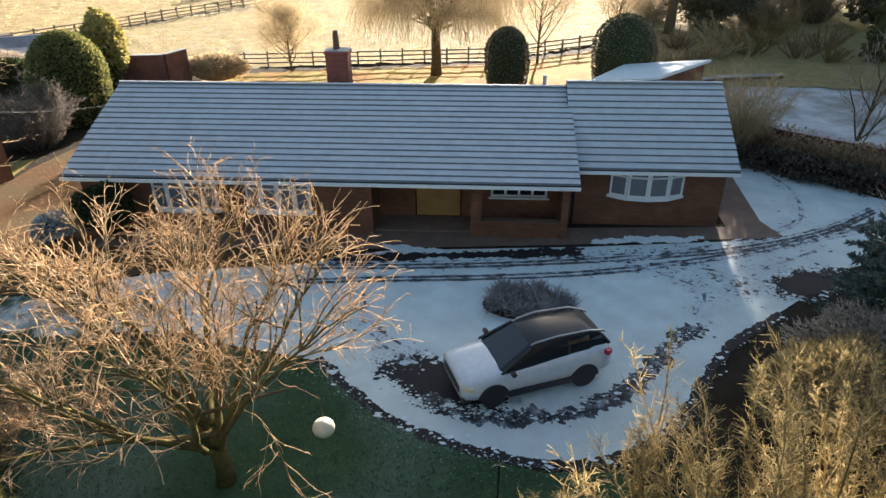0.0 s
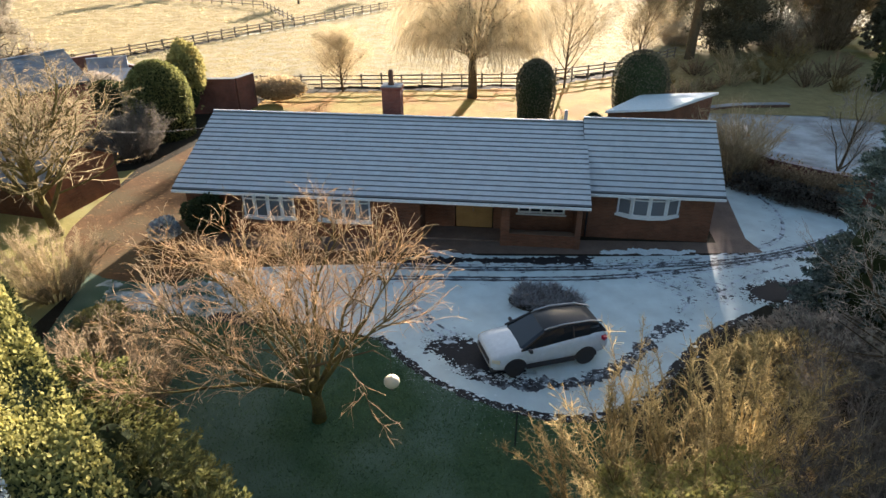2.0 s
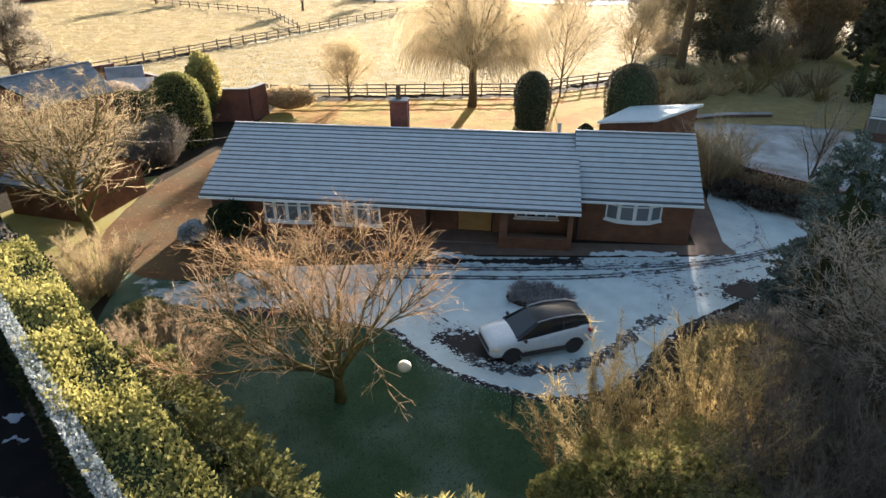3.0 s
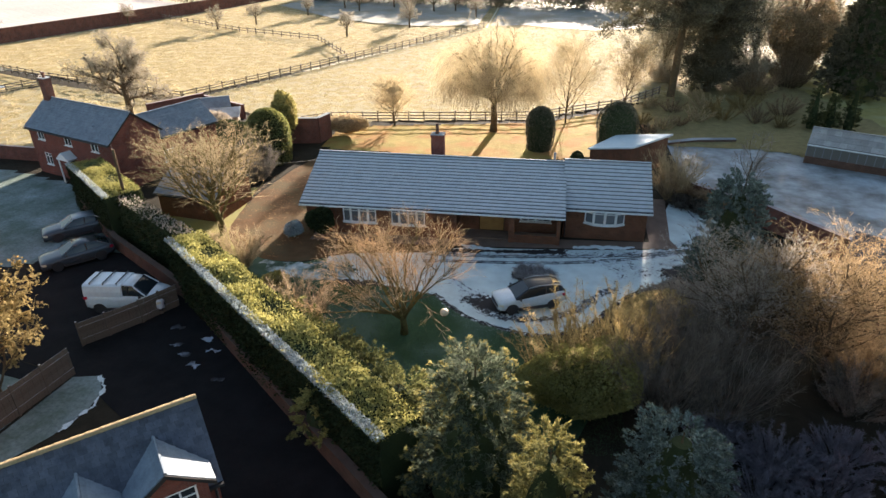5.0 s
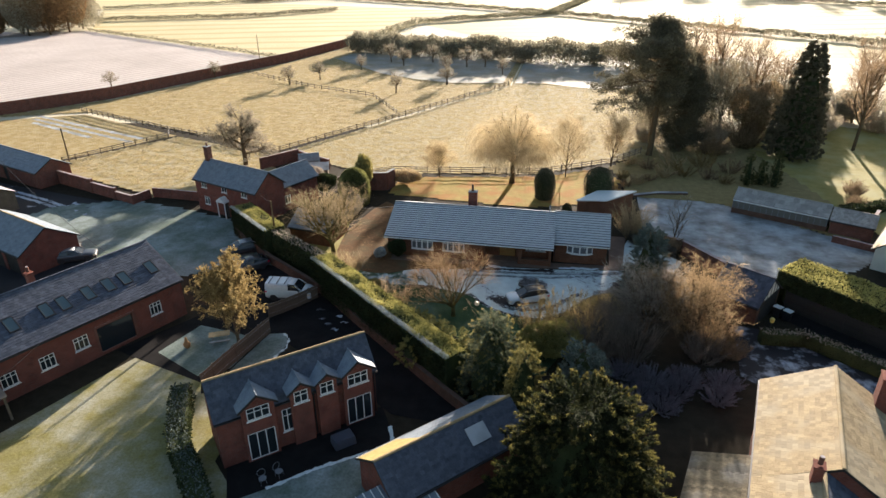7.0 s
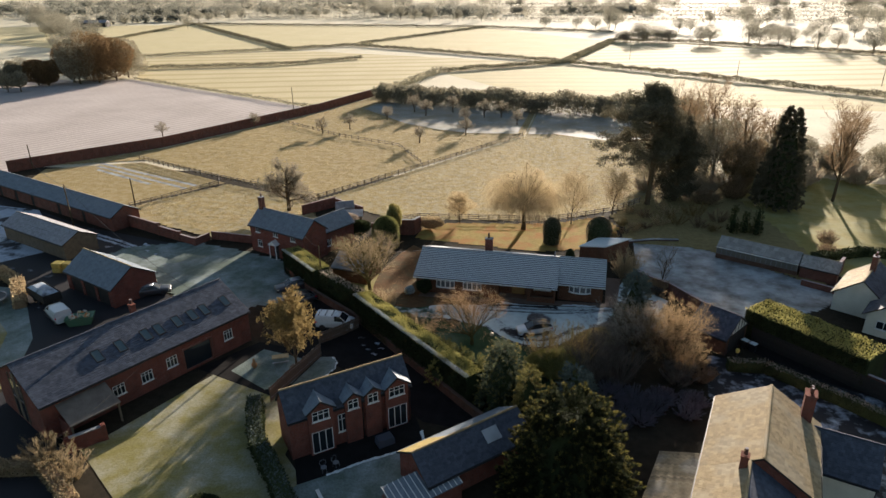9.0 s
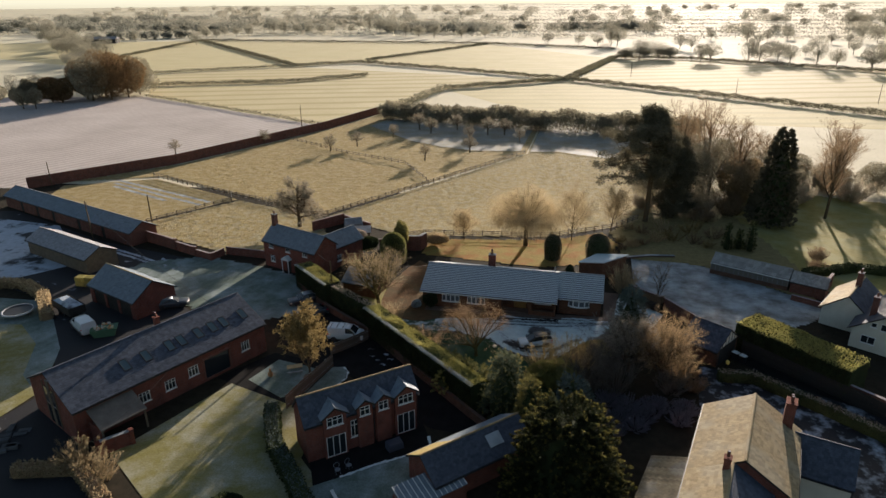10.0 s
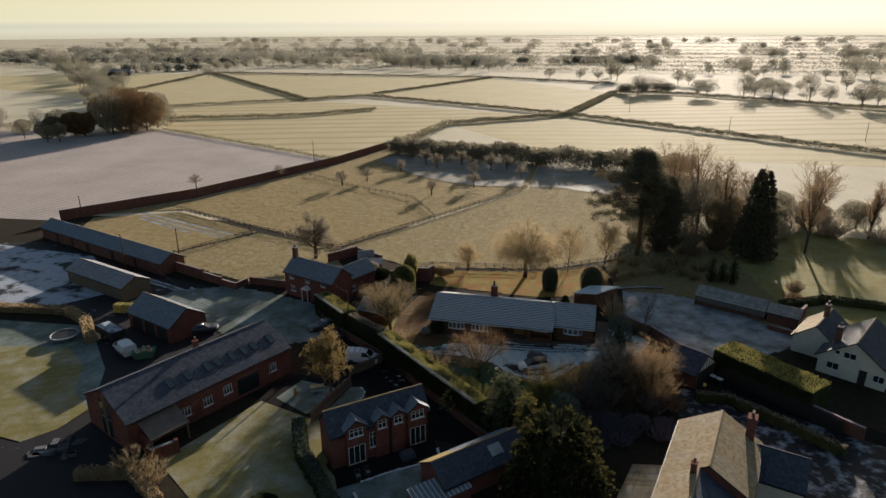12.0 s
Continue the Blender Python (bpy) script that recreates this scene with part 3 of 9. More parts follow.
# pasture behind the house, rough paddock beside it, far fields
sheet("pasture", [(-47.5, 34), (-30, 26.5), (-3, 31), (10, 40), (30, 62), (32, 140), (-14.5, 150), (-14.6, 95)], 0.0, M["pasture"],
      "sunlit frosted pasture with uneven tussocks", "pasture", cell=0.5, amp=0.10, freq=0.55)
sheet("paddock", [(-119, 44), (-99, 53), (-48, 34.5), (-14.2, 95.5), (-14.0, 152), (-74, 150), (-82, 117), (-102, 66)], 0.0, M["paddock"],
      "rough frosted orchard grass", "paddock", cell=0.6, amp=0.12, freq=0.5)
sheet("old_yard_field", [(-117, 42), (-99, 51.5), (-71, 40.5), (-84, 20), (-112, 30)], 0.01, M["paddock"], "bare trodden paddock with patches of frost", "paddock")
sheet("small_paddock", [(-70, 40), (-49, 33), (-38, 17), (-48, 13), (-58, 12), (-83, 20)], 0.02, M["pasture"], "small weedy paddock behind a brick wall", "paddock", cell=0.5, amp=0.12, freq=0.6)
sheet("field_1", [(-123, 38), (-103, 66), (-83, 117), (-86, 122), (-192, 171), (-330, 140), (-330, 20)], 0.0, M["plough"], "pale frosted ploughland", "field")
sheet("field_2", [(-86, 123), (-192, 173), (-245, 250), (-181, 300), (-12, 258), (-66, 214), (-72, 152)], 0.0, M["stubble"], "straw-coloured striped stubble field", "field")
sheet("field_3", [(-247, 252), (-183, 302), (-390, 520), (-700, 420)], 0.0, M["stubble2"], "frosted stubble field", "field")
sheet("field_4", [(-179, 303), (-150, 343), (-12, 262), (12, 384), (-94, 508), (-385, 522)], 0.0, M["stubble2"], "frosted pale field", "field")
sheet("field_5", [(-8, 262), (14, 384), (60, 380), (420, 250), (160, 180), (105, 174)], 0.0, M["stubble"], "pale frosted field", "field")
sheet("field_6", [(-64, 213), (-10, 256), (104, 171), (150, 150), (30, 150), (-14, 154)], 0.0, M["stubble2"], "grazed frosted field", "field")

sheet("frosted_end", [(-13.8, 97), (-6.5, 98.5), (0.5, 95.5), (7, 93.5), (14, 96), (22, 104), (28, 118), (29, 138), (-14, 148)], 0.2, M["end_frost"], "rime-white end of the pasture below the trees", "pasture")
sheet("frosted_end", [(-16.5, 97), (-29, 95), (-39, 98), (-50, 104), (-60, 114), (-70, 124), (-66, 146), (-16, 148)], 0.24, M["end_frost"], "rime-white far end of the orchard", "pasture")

# around the house
DRIVE = [(-16.4, -6.2), (-11, -6.4), (-7.7, -7.1), (-6.6, -8.4), (-5.3, -9.3), (-3.6, -10.1), (-2.0, -10.5), (-0.3, -10.3), (1.5, -9.0), (3.3, -6.0),
         (5.6, -4.0), (9.2, -1.0), (12.5, 0.6), (14, 4.5), (8.6, 9.8), (7.4, 6.0), (7.2, 1.0), (0.4, 0.1), (-7, -0.6), (-9.5, -1.5), (-14, -2.3), (-16, -3.2)]
sheet("driveway", DRIVE, 0.012, M["drive_snow"], "driveway under thin trodden snow with bare wheel tracks", "driveway")
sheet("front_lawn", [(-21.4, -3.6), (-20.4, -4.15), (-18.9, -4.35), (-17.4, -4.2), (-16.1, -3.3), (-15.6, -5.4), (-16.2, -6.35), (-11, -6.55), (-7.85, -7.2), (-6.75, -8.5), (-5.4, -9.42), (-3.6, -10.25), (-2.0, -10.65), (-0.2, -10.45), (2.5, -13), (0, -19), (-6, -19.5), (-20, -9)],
      0.018, M["lawn_dark"], "front lawn coloured dark green for shade", "lawn")
sheet("side_lawn", [(-24.8, 0.2), (-24.0, -1.6), (-22.4, -3.15), (-21.3, -3.8), (-21.2, -5.2), (-21, -9.5), (-32, 1.5), (-30, 6), (-26, 8)], 0.015, M["lawn_sun"], "small lawn beside the gravel, coloured as sunlit", "lawn")
sheet("gravel_drive", [(-24.9, 0.3), (-24.5, -0.8), (-24.0, -1.7), (-23.3, -2.5), (-22.4, -3.2), (-21.5, -3.7), (-20.5, -4.1), (-19.7, -4.25), (-18.9, -4.3), (-17.7, -4.15), (-16.6, -3.6), (-15.2, -2.7), (-12.5, -2.2), (-9.4, -1.7), (-9.0, -0.5), (-17.9, -0.6), (-19.3, 2.3), (-19.5, 13), (-23.4, 16), (-24.5, 12.6), (-25.4, 6.5), (-25.3, 3)], 0.022, M["gravel"], "brown gravel drive beside the bungalow", "gravel")
sheet("front_path", [(-18.2, -0.9), (-8, -0.55), (0.3, 0.25), (7.9, 1.25), (7.5, 2.6), (8.2, 10), (6.2, 10), (6.0, 2.0), (-18.2, 0.4)], 0.03, M["paving"], "pinkish paved path along the house front", "path")
sheet("back_lawn", [(-24, 18.5), (-24, 26), (-19, 27.2), (-3, 30.2), (6, 36), (9, 30), (5, 20), (-4, 17)], 0.01, M["autumn_lawn"], "orange-brown leaf-strewn back lawn", "garden", cell=0.5, amp=0.05)
sheet("frosted_court", [(10.5, 24.5), (21, 24), (35.5, 13), (37, 10), (33, 6), (24, -1), (14.8, 7), (10, 14)], 0.02, M["court_frost"], "frost-white lawn behind a garden wall", "lawn", cell=0.5, amp=0.03)
sheet("right_lawn", [(27, 60), (33, 35), (36.5, 18), (44, 10), (75, 12), (90, 60), (45, 70)], 0.012, M["lawn_sun"], "green lawn coloured as sunlit, with long tree shadows", "lawn", cell=0.8, amp=0.05)
sheet("cottage_lawn", [(-59, 10.5), (-48, 8.4), (-37, 5.2), (-36.6, 1.5), (-28.5, -4.4), (-34.0, -6.2), (-45, -13), (-50, -8), (-70, 1), (-68, 6)], 0.016, M["lawn_frost"], "frosted lawn in front of the cottage", "lawn", cell=0.6, amp=0.03)
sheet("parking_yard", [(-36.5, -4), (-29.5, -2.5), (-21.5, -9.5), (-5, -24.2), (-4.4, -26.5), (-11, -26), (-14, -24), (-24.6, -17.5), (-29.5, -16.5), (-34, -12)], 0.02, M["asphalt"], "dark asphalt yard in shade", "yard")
sheet("farm_yard", [(-112, 24), (-82, 12.5), (-58, 8), (-60, -2), (-49, -9), (-44, -13), (-40, -10), (-38, -14), (-48, -34), (-60, -22), (-72, -10), (-120, 2), (-125, 20)], 0.014, M["yard"], "dark farm yard with streaks of snow", "yard")
sheet("muck_yard", [(-125, 20), (-96, 18), (-78, 3), (-84, -5), (-130, -8)], 0.026, M["yard_frost"], "churned yard under thin snow", "yard")
sheet("barn_back_verge", [(-72, -10), (-60, -21), (-54.6, -29.6), (-64, -30), (-95, -26), (-95, -12)], 0.026, M["lawn_frost"], "trodden frosted ground behind the barn", "yard")
sheet("barn_back_lawn", [(-70, -16.8), (-64, -20.6), (-59.6, -27.0), (-55.0, -29.8), (-55.4, -34.0), (-57.6, -37.2), (-61.1, -36.9), (-95, -35), (-95, -20), (-80, -18.6)], 0.032, M["lawn_mix"], "lawn behind the barn, half in sun", "lawn")
sheet("barn_lawn", [(-34.5, -22.2), (-31, -20.5), (-22.6, -25.6), (-21.8, -33), (-14, -40), (-25, -46), (-40, -36.5)], 0.02, M["lawn_mix"], "sunlit patchily frosted lawn in front of the barn", "lawn")
sheet("patio_lawn", [(-33.4, -22.1), (-32.0, -17.4), (-27.9, -18.0), (-25.4, -18.6), (-26.0, -23.0), (-28.2, -24.5)], 0.026, M["lawn_frost"], "small frosted lawn beside the barn", "lawn")
sheet("barn_patio", [(-33.2, -16.0), (-29.8, -16.4), (-25.2, -17.6), (-26.4, -25.5), (-27.6, -25.2), (-33.5, -23.6), (-37.2, -22.5)], 0.0235, M["asphalt"], "dark paved patio beside the barn", "patio")
sheet("arc_lawn", [(-25.0, -17.5), (-23.7, -17.2), (-22.9, -18.2), (-22.7, -19.4), (-23.2, -21.4), (-24.2, -23.2), (-25.6, -25.4), (-25.9, -23.4)], 0.0245, M["lawn_frost"], "narrow frosted verge beside the fence", "verge")
sheet("dormer_terrace", [(-20.8, -33.2), (-12.0, -25.2), (-10.8, -27.3), (-10.3, -29.0), (-11.1, -29.8), (-12.0, -30.4), (-13.4, -31.2), (-14.6, -32.3), (-15.9, -33.3), (-17.2, -34.6), (-19.2, -36.2)], 0.028, M["asphalt"], "dark paved terrace before the house", "terrace")
sheet("dormer_lawn", [(-19.2, -36.2), (-17.2, -34.6), (-14.6, -32.3), (-12.0, -30.4), (-10.3, -29.0), (-9.4, -29.6), (-7.6, -34.5), (-8, -42), (-18, -46), (-21, -40)], 0.022, M["lawn_frost"], "frosted small lawn", "lawn")
sheet("right_drive", [(17, -8), (24, -9), (45, -19), (48, -26), (30, -27), (22, -21), (16, -16)], 0.02, M["yard_streak"], "snow-dusted drive of the neighbouring houses", "driveway")
sheet("lane", [(19, -3.0), (23.5, -3.5), (45, -16.5), (48, -20), (25, -9.5)][::-1], 0.024, M["asphalt"], "dark lane beside a tall hedge", "lane")
sheet("right_frost", [(23, -20), (24, -28), (32, -40), (50, -40), (50, -24)], 0.03, M["yard_streak"], "snow-dusted garden paving", "garden")
sheet("grove_floor", [(6.5, 36), (9, 30), (8, 24.6), (10.4, 23.6), (21, 23.0), (35.0, 12.4), (37.8, 18), (34.6, 35), (28.6, 60), (12.6, 45)], 0.055, M["grove"], "rough brown grass under the tall pines", "grass", cell=0.6, amp=0.05)
sheet("barn_terrace", [(-54.4, -29.8), (-49, -33), (-43.9, -36.2), (-38.5, -37.4), (-36, -46), (-50, -56), (-80, -50), (-70, -37.4), (-57.8, -37.4), (-55.2, -34.0)], 0.034, M["yard"], "dark terrace with snow-streaked paving", "terrace")

# ---- buildings ----
def wall_run(sh, x0, x1, y0, y1, z0, z1, holes=()):
    """A wall between y0 and y1 with real openings (x0, x1, z0, z1), in one connected piece."""
    xs = sorted({x0, x1, *(h[0] for h in holes), *(h[1] for h in holes)})
    zs = sorted({z0, z1, *(h[2] for h in holes), *(h[3] for h in holes)})
    nx, nz = len(xs) - 1, len(zs) - 1

    def solid(i, k):
        if not (0 <= i < nx and 0 <= k < nz):
            return False
        cx, cz = (xs[i] + xs[i + 1]) / 2, (zs[k] + zs[k + 1]) / 2
        return not any(h[0] < cx < h[1] and h[2] < cz < h[3] for h in holes)
    index, vs, fs = {}, [], []

    def at(i, y, k):
        key = (i, y, k)
        if key not in index:
            index[key] = len(vs)
            vs.append((xs[i], y, zs[k]))
        return index[key]
    for i in range(nx):
        for k in range(nz):
            if not solid(i, k):
                continue
            fs.append((at(i, y0, k), at(i + 1, y0, k), at(i + 1, y0, k + 1), at(i, y0, k + 1)))
            fs.append((at(i, y1, k + 1), at(i + 1, y1, k + 1), at(i + 1, y1, k), at(i, y1, k)))
            if not solid(i - 1, k):
                fs.append((at(i, y0, k), at(i, y0, k + 1), at(i, y1, k + 1), at(i, y1, k)))
            if not solid(i + 1, k):
                fs.append((at(i + 1, y0, k), at(i + 1, y1, k), at(i + 1, y1, k + 1), at(i + 1, y0, k + 1)))
            if not solid(i, k - 1):
                fs.append((at(i, y0, k), at(i, y1, k), at(i + 1, y1, k), at(i + 1, y0, k)))
            if not solid(i, k + 1):
                fs.append((at(i, y0, k + 1), at(i + 1, y0, k + 1), at(i + 1, y1, k + 1), at(i, y1, k + 1)))
    return sh.add(vs, fs)


def casement(house, at, w, h, cols=3, rows=2, mat="white", sill=True, split=0.68, curtain=False, t=0.065):
    """A window in local x/z, its outer face towards -y, its lower left corner at the origin."""
    win = new("window")
    win.parent = house
    win.matrix_basis = at
    fr = Shape()
    d = 0.07
    fr.box(0, w, -d, 0, 0, t).box(0, w, -d, 0, h - t, h)
    for i in range(cols + 1):
        x = i * (w - t) / cols
        fr.box(x, x + t, -d - 0.004, 0.0, t * 0.5, h - t * 0.5)
    if rows == 2:
        fr.box(t * 0.5, w - t * 0.5, -d + 0.006, 0, h * split, h * split + t * 0.8)
    part("window_frame", fr, M[mat], win, "white painted frame" if mat == "white" else "")
    for i in range(cols):
        x0, x1 = i * (w - t) / cols + t, (i + 1) * (w - t) / cols
        part("pane", Shape().box(x0, x1, -0.035, -0.027, t, h - t), M["pane_pale" if curtain else "glass"], win)
    part("lining", Shape().box(0, w, 0.16, 0.2, 0, h), M["curtain" if curtain else "dark_plastic"], win)
    if sill:
        part("window_sill", Shape().box(-0.08, w + 0.08, -0.16, 0.0, -0.07, -0.002), M["white"], win, "white sill")
    return win


def tiled_slope(x0, x1, half, rise, course=0.3, tile=0.3, thick=0.02, rng=None, lap=0.05, z0=0.0, gap=0.003, nose=0.0):
    """Courses of overlapping tiles on a slope: eave along x at y=0, ridge at y=half. Returns one Shape per course."""
    rng = rng or random.Random(5)
    run = math.hypot(half, rise)
    cy, cz = half / run, rise / run
    n = max(2, round(run / course))
    step = run / n
    out = []
    for i in range(n):
        sh = Shape()
        m = max(1, round((x1 - x0) / tile))
        w = (x1 - x0) / m
        off = 0.5 * w if i % 2 else 0.0
        edges = [x0] + [x0 + off + w * j for j in range(1 if not off else 0, m + (0 if off else 1))] + [x1]
        edges = sorted({round(min(max(e, x0), x1), 4) for e in edges})
        for a, b in zip(edges, edges[1:]):
            if b - a < 0.02:
                continue
            jit = rng.uniform(-0.003, 0.003)
            s0, s1 = i * step - (lap if i else 0.03), (i + 1) * step
            lo, hi = thick * 1.6 + jit, thick * 0.35
            if nose:
                pts = [(x, s * cy - h * cz, z0 + s * cz + h * cy) for s, h in ((s0, 0.004), (s0 + nose, lo), (s1, hi)) for x in (a + gap, b - gap)]
                sh.add(pts, [(0, 1, 3, 2), (2, 3, 5, 4)])
                continue
            pts = []
            for s, h in ((s0, lo), (s1, hi)):
                for x in (a + gap, b - gap):
                    pts.append((x, s * cy - h * cz, z0 + s * cz + h * cy))
            low = [(a + gap, s0 * cy, z0 + s0 * cz), (b - gap, s0 * cy, z0 + s0 * cz)]
            sh.add(pts + low, [(0, 1, 3, 2), (4, 5, 1, 0), (4, 0, 2), (5, 3, 1)])
        out.append(sh)
    return out


def gable_roof(house, x0, x1, depth, eave, ridge, mat, over=0.3, course=0.3, tile=0.3, single=True, ridge_mat=None, name="roof", y0=0.0, verge=0.15, back=None, label="", thick=0.02, fascia="white"):
    """A pitched roof over a house whose front wall is at y0 and back at y0+depth."""
    roof = new(name)
    roof.parent = house
    if label:
        tagged(roof, label)
    half, rise = depth / 2, ridge - eave
    k = rise / half
    h2, r2 = half + over, rise + over * k
    for side in (0, 1):
        m = pose(0, y0 - over, eave - over * k) if side == 0 else pose(x0 + x1, y0 + depth + over, eave - over * k, 0, 0, 180)
        slopes = tiled_slope(x0 - verge, x1 + verge, h2, r2, course, tile, thick, gap=0.003 if single else 0.0004, nose=0.0 if single else 0.075)
        if single or side:
            al = Shape()
            for s in slopes:
                al.add(s.v, s.f)
            part("tile_slope", al, M[mat if side == 0 or not back else back], roof, at=m)
        else:
            for s in slopes:
                part("tile_course", s, M[mat], roof, at=m)
        under = Shape()
        ln = math.hypot(h2, r2)
        under.add([(x0 - verge, 0.0, -0.01), (x1 + verge, 0, -0.01), (x1 + verge, h2, r2 - 0.01), (x0 - verge, h2, r2 - 0.01),
                   (x0 - verge, 0.03, -0.13), (x1 + verge, 0.03, -0.13), (x1 + verge, h2, r2 - 0.16), (x0 - verge, h2, r2 - 0.16)],
                  [(0, 1, 2, 3), (7, 6, 5, 4), (0, 4, 5, 1), (1, 5, 6, 2), (3, 7, 4, 0)])
        part("roof_deck", under, M["timber_dark"], roof, at=m)
        g = Shape()
        g.box(x0 - verge, x1 + verge, -0.14, -0.02, -0.16, -0.06)
        part("gutter", g, M["dark_plastic" if fascia != "white" else fascia], roof, at=m)
    x, rings = x0 - verge, []
    while x < x1 + verge - 0.05:
        e = min(x + 0.44, x1 + verge)
        pair = [[(xx, y0 + half + rr * 1.4 * math.cos(a), ridge + 0.015 + rr * math.sin(a)) for a in [math.pi * j / 5 for j in range(6)]] for xx, rr in ((x, 0.095), (e - 0.004, 0.084))]
        if single:
            rings += pair
        else:
            part("ridge_tile", Shape().loft(pair), M[ridge_mat or mat], roof)
        x = e
    if single:
        part("ridge", Shape().loft(rings), M[ridge_mat or mat], roof)
    return roof


def gable_walls(house, L, depth, eave, ridge, mat, holes=(), back_holes=(), y0=0.0, x0=0.0, end_holes=()):
    t = 0.25
    part("front_wall", wall_run(Shape(), x0, x0 + L, y0, y0 + t, 0, eave, holes), M[mat], house)
    part("back_wall", wall_run(Shape(), x0, x0 + L, y0 + depth - t, y0 + depth, 0, eave, back_holes), M[mat], house)
    k = (ridge - eave) / (depth / 2)
    for i, x in enumerate((x0, x0 + L - t)):
        sh = Shape()
        sh.box(x, x + t, y0 + t, y0 + depth - t, 0, eave)
        a, b, c = (y0 + 0.02, eave + 0.001), (y0 + depth - 0.02, eave + 0.001), (y0 + depth / 2, ridge - 0.12)
        sh.add([(xx, *p) for xx in (x, x + t) for p in (a, b, c)], [(0, 2, 1), (3, 4, 5), (0, 1, 4, 3), (1, 2, 5, 4), (2, 0, 3, 5)])
        part("gable_wall", sh, M[mat], house)


def chimney(house, x, y, z0, z1, w=0.9, d=0.6, mat="brick", pots=1, snow=True):
    st = Shape().box(x - w / 2, x + w / 2, y - d / 2, y + d / 2, z0, z1 - 0.12)
    st.box(x - w / 2 - 0.05, x + w / 2 + 0.05, y - d / 2 - 0.05, y + d / 2 + 0.05, z1 - 0.119, z1)
    ch = part("chimney", st, M[mat], house)
    if snow:
        part("cap", Shape().box(x - w / 2 - 0.03, x + w / 2 + 0.03, y - d / 2 - 0.03, y + d / 2 + 0.03, z1 + 0.002, z1 + 0.06), M["slab"], ch)
    for i in range(pots):
        px = x + (i - (pots - 1) / 2) * 0.35
        p = Shape().tube([(px, y, z1 + 0.06), (px, y, z1 + 0.3), (px, y, z1 + 0.34), (px, y, z1 + 0.55)], [0.14, 0.11, 0.14, 0.12], 10)
        part("chimney_pot", p, M["brick_old"], ch)
    return ch


# the bungalow: main range and a lower extension
bung = thing("bungalow", place(-18.95, 0.62), "long low brick bungalow with a frosted grey tiled roof", "house")
L1 = 18.7
MW = [(3.0, 5.35, 0.95, 2.2), (6.6, 8.95, 0.95, 2.2), (15.75, 17.95, 1.35, 2.15)]
t = 0.25
fw = wall_run(Shape(), 0.15, 11.3, 0, t, 0, 2.55, MW[:2])
part("front_wall", fw, M["brick_bung"], bung)
part("porch_back_wall", wall_run(Shape(), 11.3, 18.6, 1.6, 1.85, 0, 2.55, [(12.75, 14.6, 0.0, 2.1), (15.75, 17.95, 1.0, 2.15)]), M["brick_bung"], bung)
part("porch_side_wall", Shape().box(11.05, 11.3, 0.25, 1.6, 0, 2.55), M["brick_bung"], bung)
part("porch_side_wall", Shape().box(18.35, 18.6, 0.0, 1.6, 0, 2.55), M["brick_bung"], bung)
part("back_wall", Shape().box(0.15, 18.6, 9.15, 9.4, 0, 2.55), M["brick_bung"], bung)
for x in (0.15, 18.35):
    sh = Shape().box(x, x + t, 0.25 if x < 1 else 1.85, 9.15, 0, 2.55)
    a, b, c = (0.0, 2.551), (9.4, 2.551), (4.7, 4.45)
    sh.add([(xx, *p) for xx in (x, x + t) for p in (a, b, c)], [(0, 2, 1), (3, 4, 5), (0, 1, 4, 3), (1, 2, 5, 4), (2, 0, 3, 5)])
    part("gable_wall", sh, M["brick_bung"], bung)
part("porch_pillar", Shape().box(15.0, 15.4, 0.02, 0.42, 0, 2.5), M["brick_bung"], bung)
part("porch_wall", Shape().box(15.4, 18.35, 0.06, 0.3, 0, 0.62).box(15.38, 18.37, 0.0, 0.36, 0.621, 0.68), M["brick_bung"], bung, "low porch wall with stone coping")
part("porch_beam", Shape().box(11.0, 18.4, 0.04, 0.2, 2.3, 2.54), M["timber"], bung)
part("porch_floor", Shape().box(11.3, 18.35, 0.31, 1.6, 0.04, 0.12), M["paving"], bung)
dr = part("front_door", Shape().box(12.8, 14.55, 1.66, 1.72, 0.12, 2.08), M["door_ochre"], bung, "ochre timber double door")
part("door_panel", Shape().box(12.95, 14.4, 1.635, 1.657, 1.15, 1.95).box(12.95, 14.4, 1.635, 1.657, 0.25, 0.9), M["door_ochre"], dr)
part("handle", Shape().box(13.62, 13.66, 1.6, 1.634, 1.0, 1.12), M["lead"], dr)
def bow_window(house, x, w, z, h, out, t=0.08):
    """A shallow bow of four lights with a curved sill and head, standing proud of a wall at y = 0."""
    pts = [(x + w * f, -out * math.sin(math.pi * f) ** 0.8) for f in (0.0, 0.24, 0.5, 0.76, 1.0)]
    for (xa, ya), (xb, yb) in zip(pts, pts[1:]):
        casement(house, pose(xa, ya, z, 0, 0, math.degrees(math.atan2(yb - ya, xb - xa))), math.hypot(xb - xa, yb - ya), h, 1, 2, split=0.7, curtain=True, t=t, sill=False)
    rim = [(xx, yy - 0.1) for xx, yy in pts]
    part("bow_sill", Shape().prism([(x - 0.1, 0.0)] + rim + [(x + w + 0.1, 0.0)], z - 0.12, z - 0.002), M["white"], house, "curved white sill")
    part("bow_head", Shape().prism([(x - 0.05, 0.0)] + [(xx, yy - 0.05) for xx, yy in pts] + [(x + w + 0.05, 0.0)], z + h + 0.002, z + h + 0.08), M["white"], house)


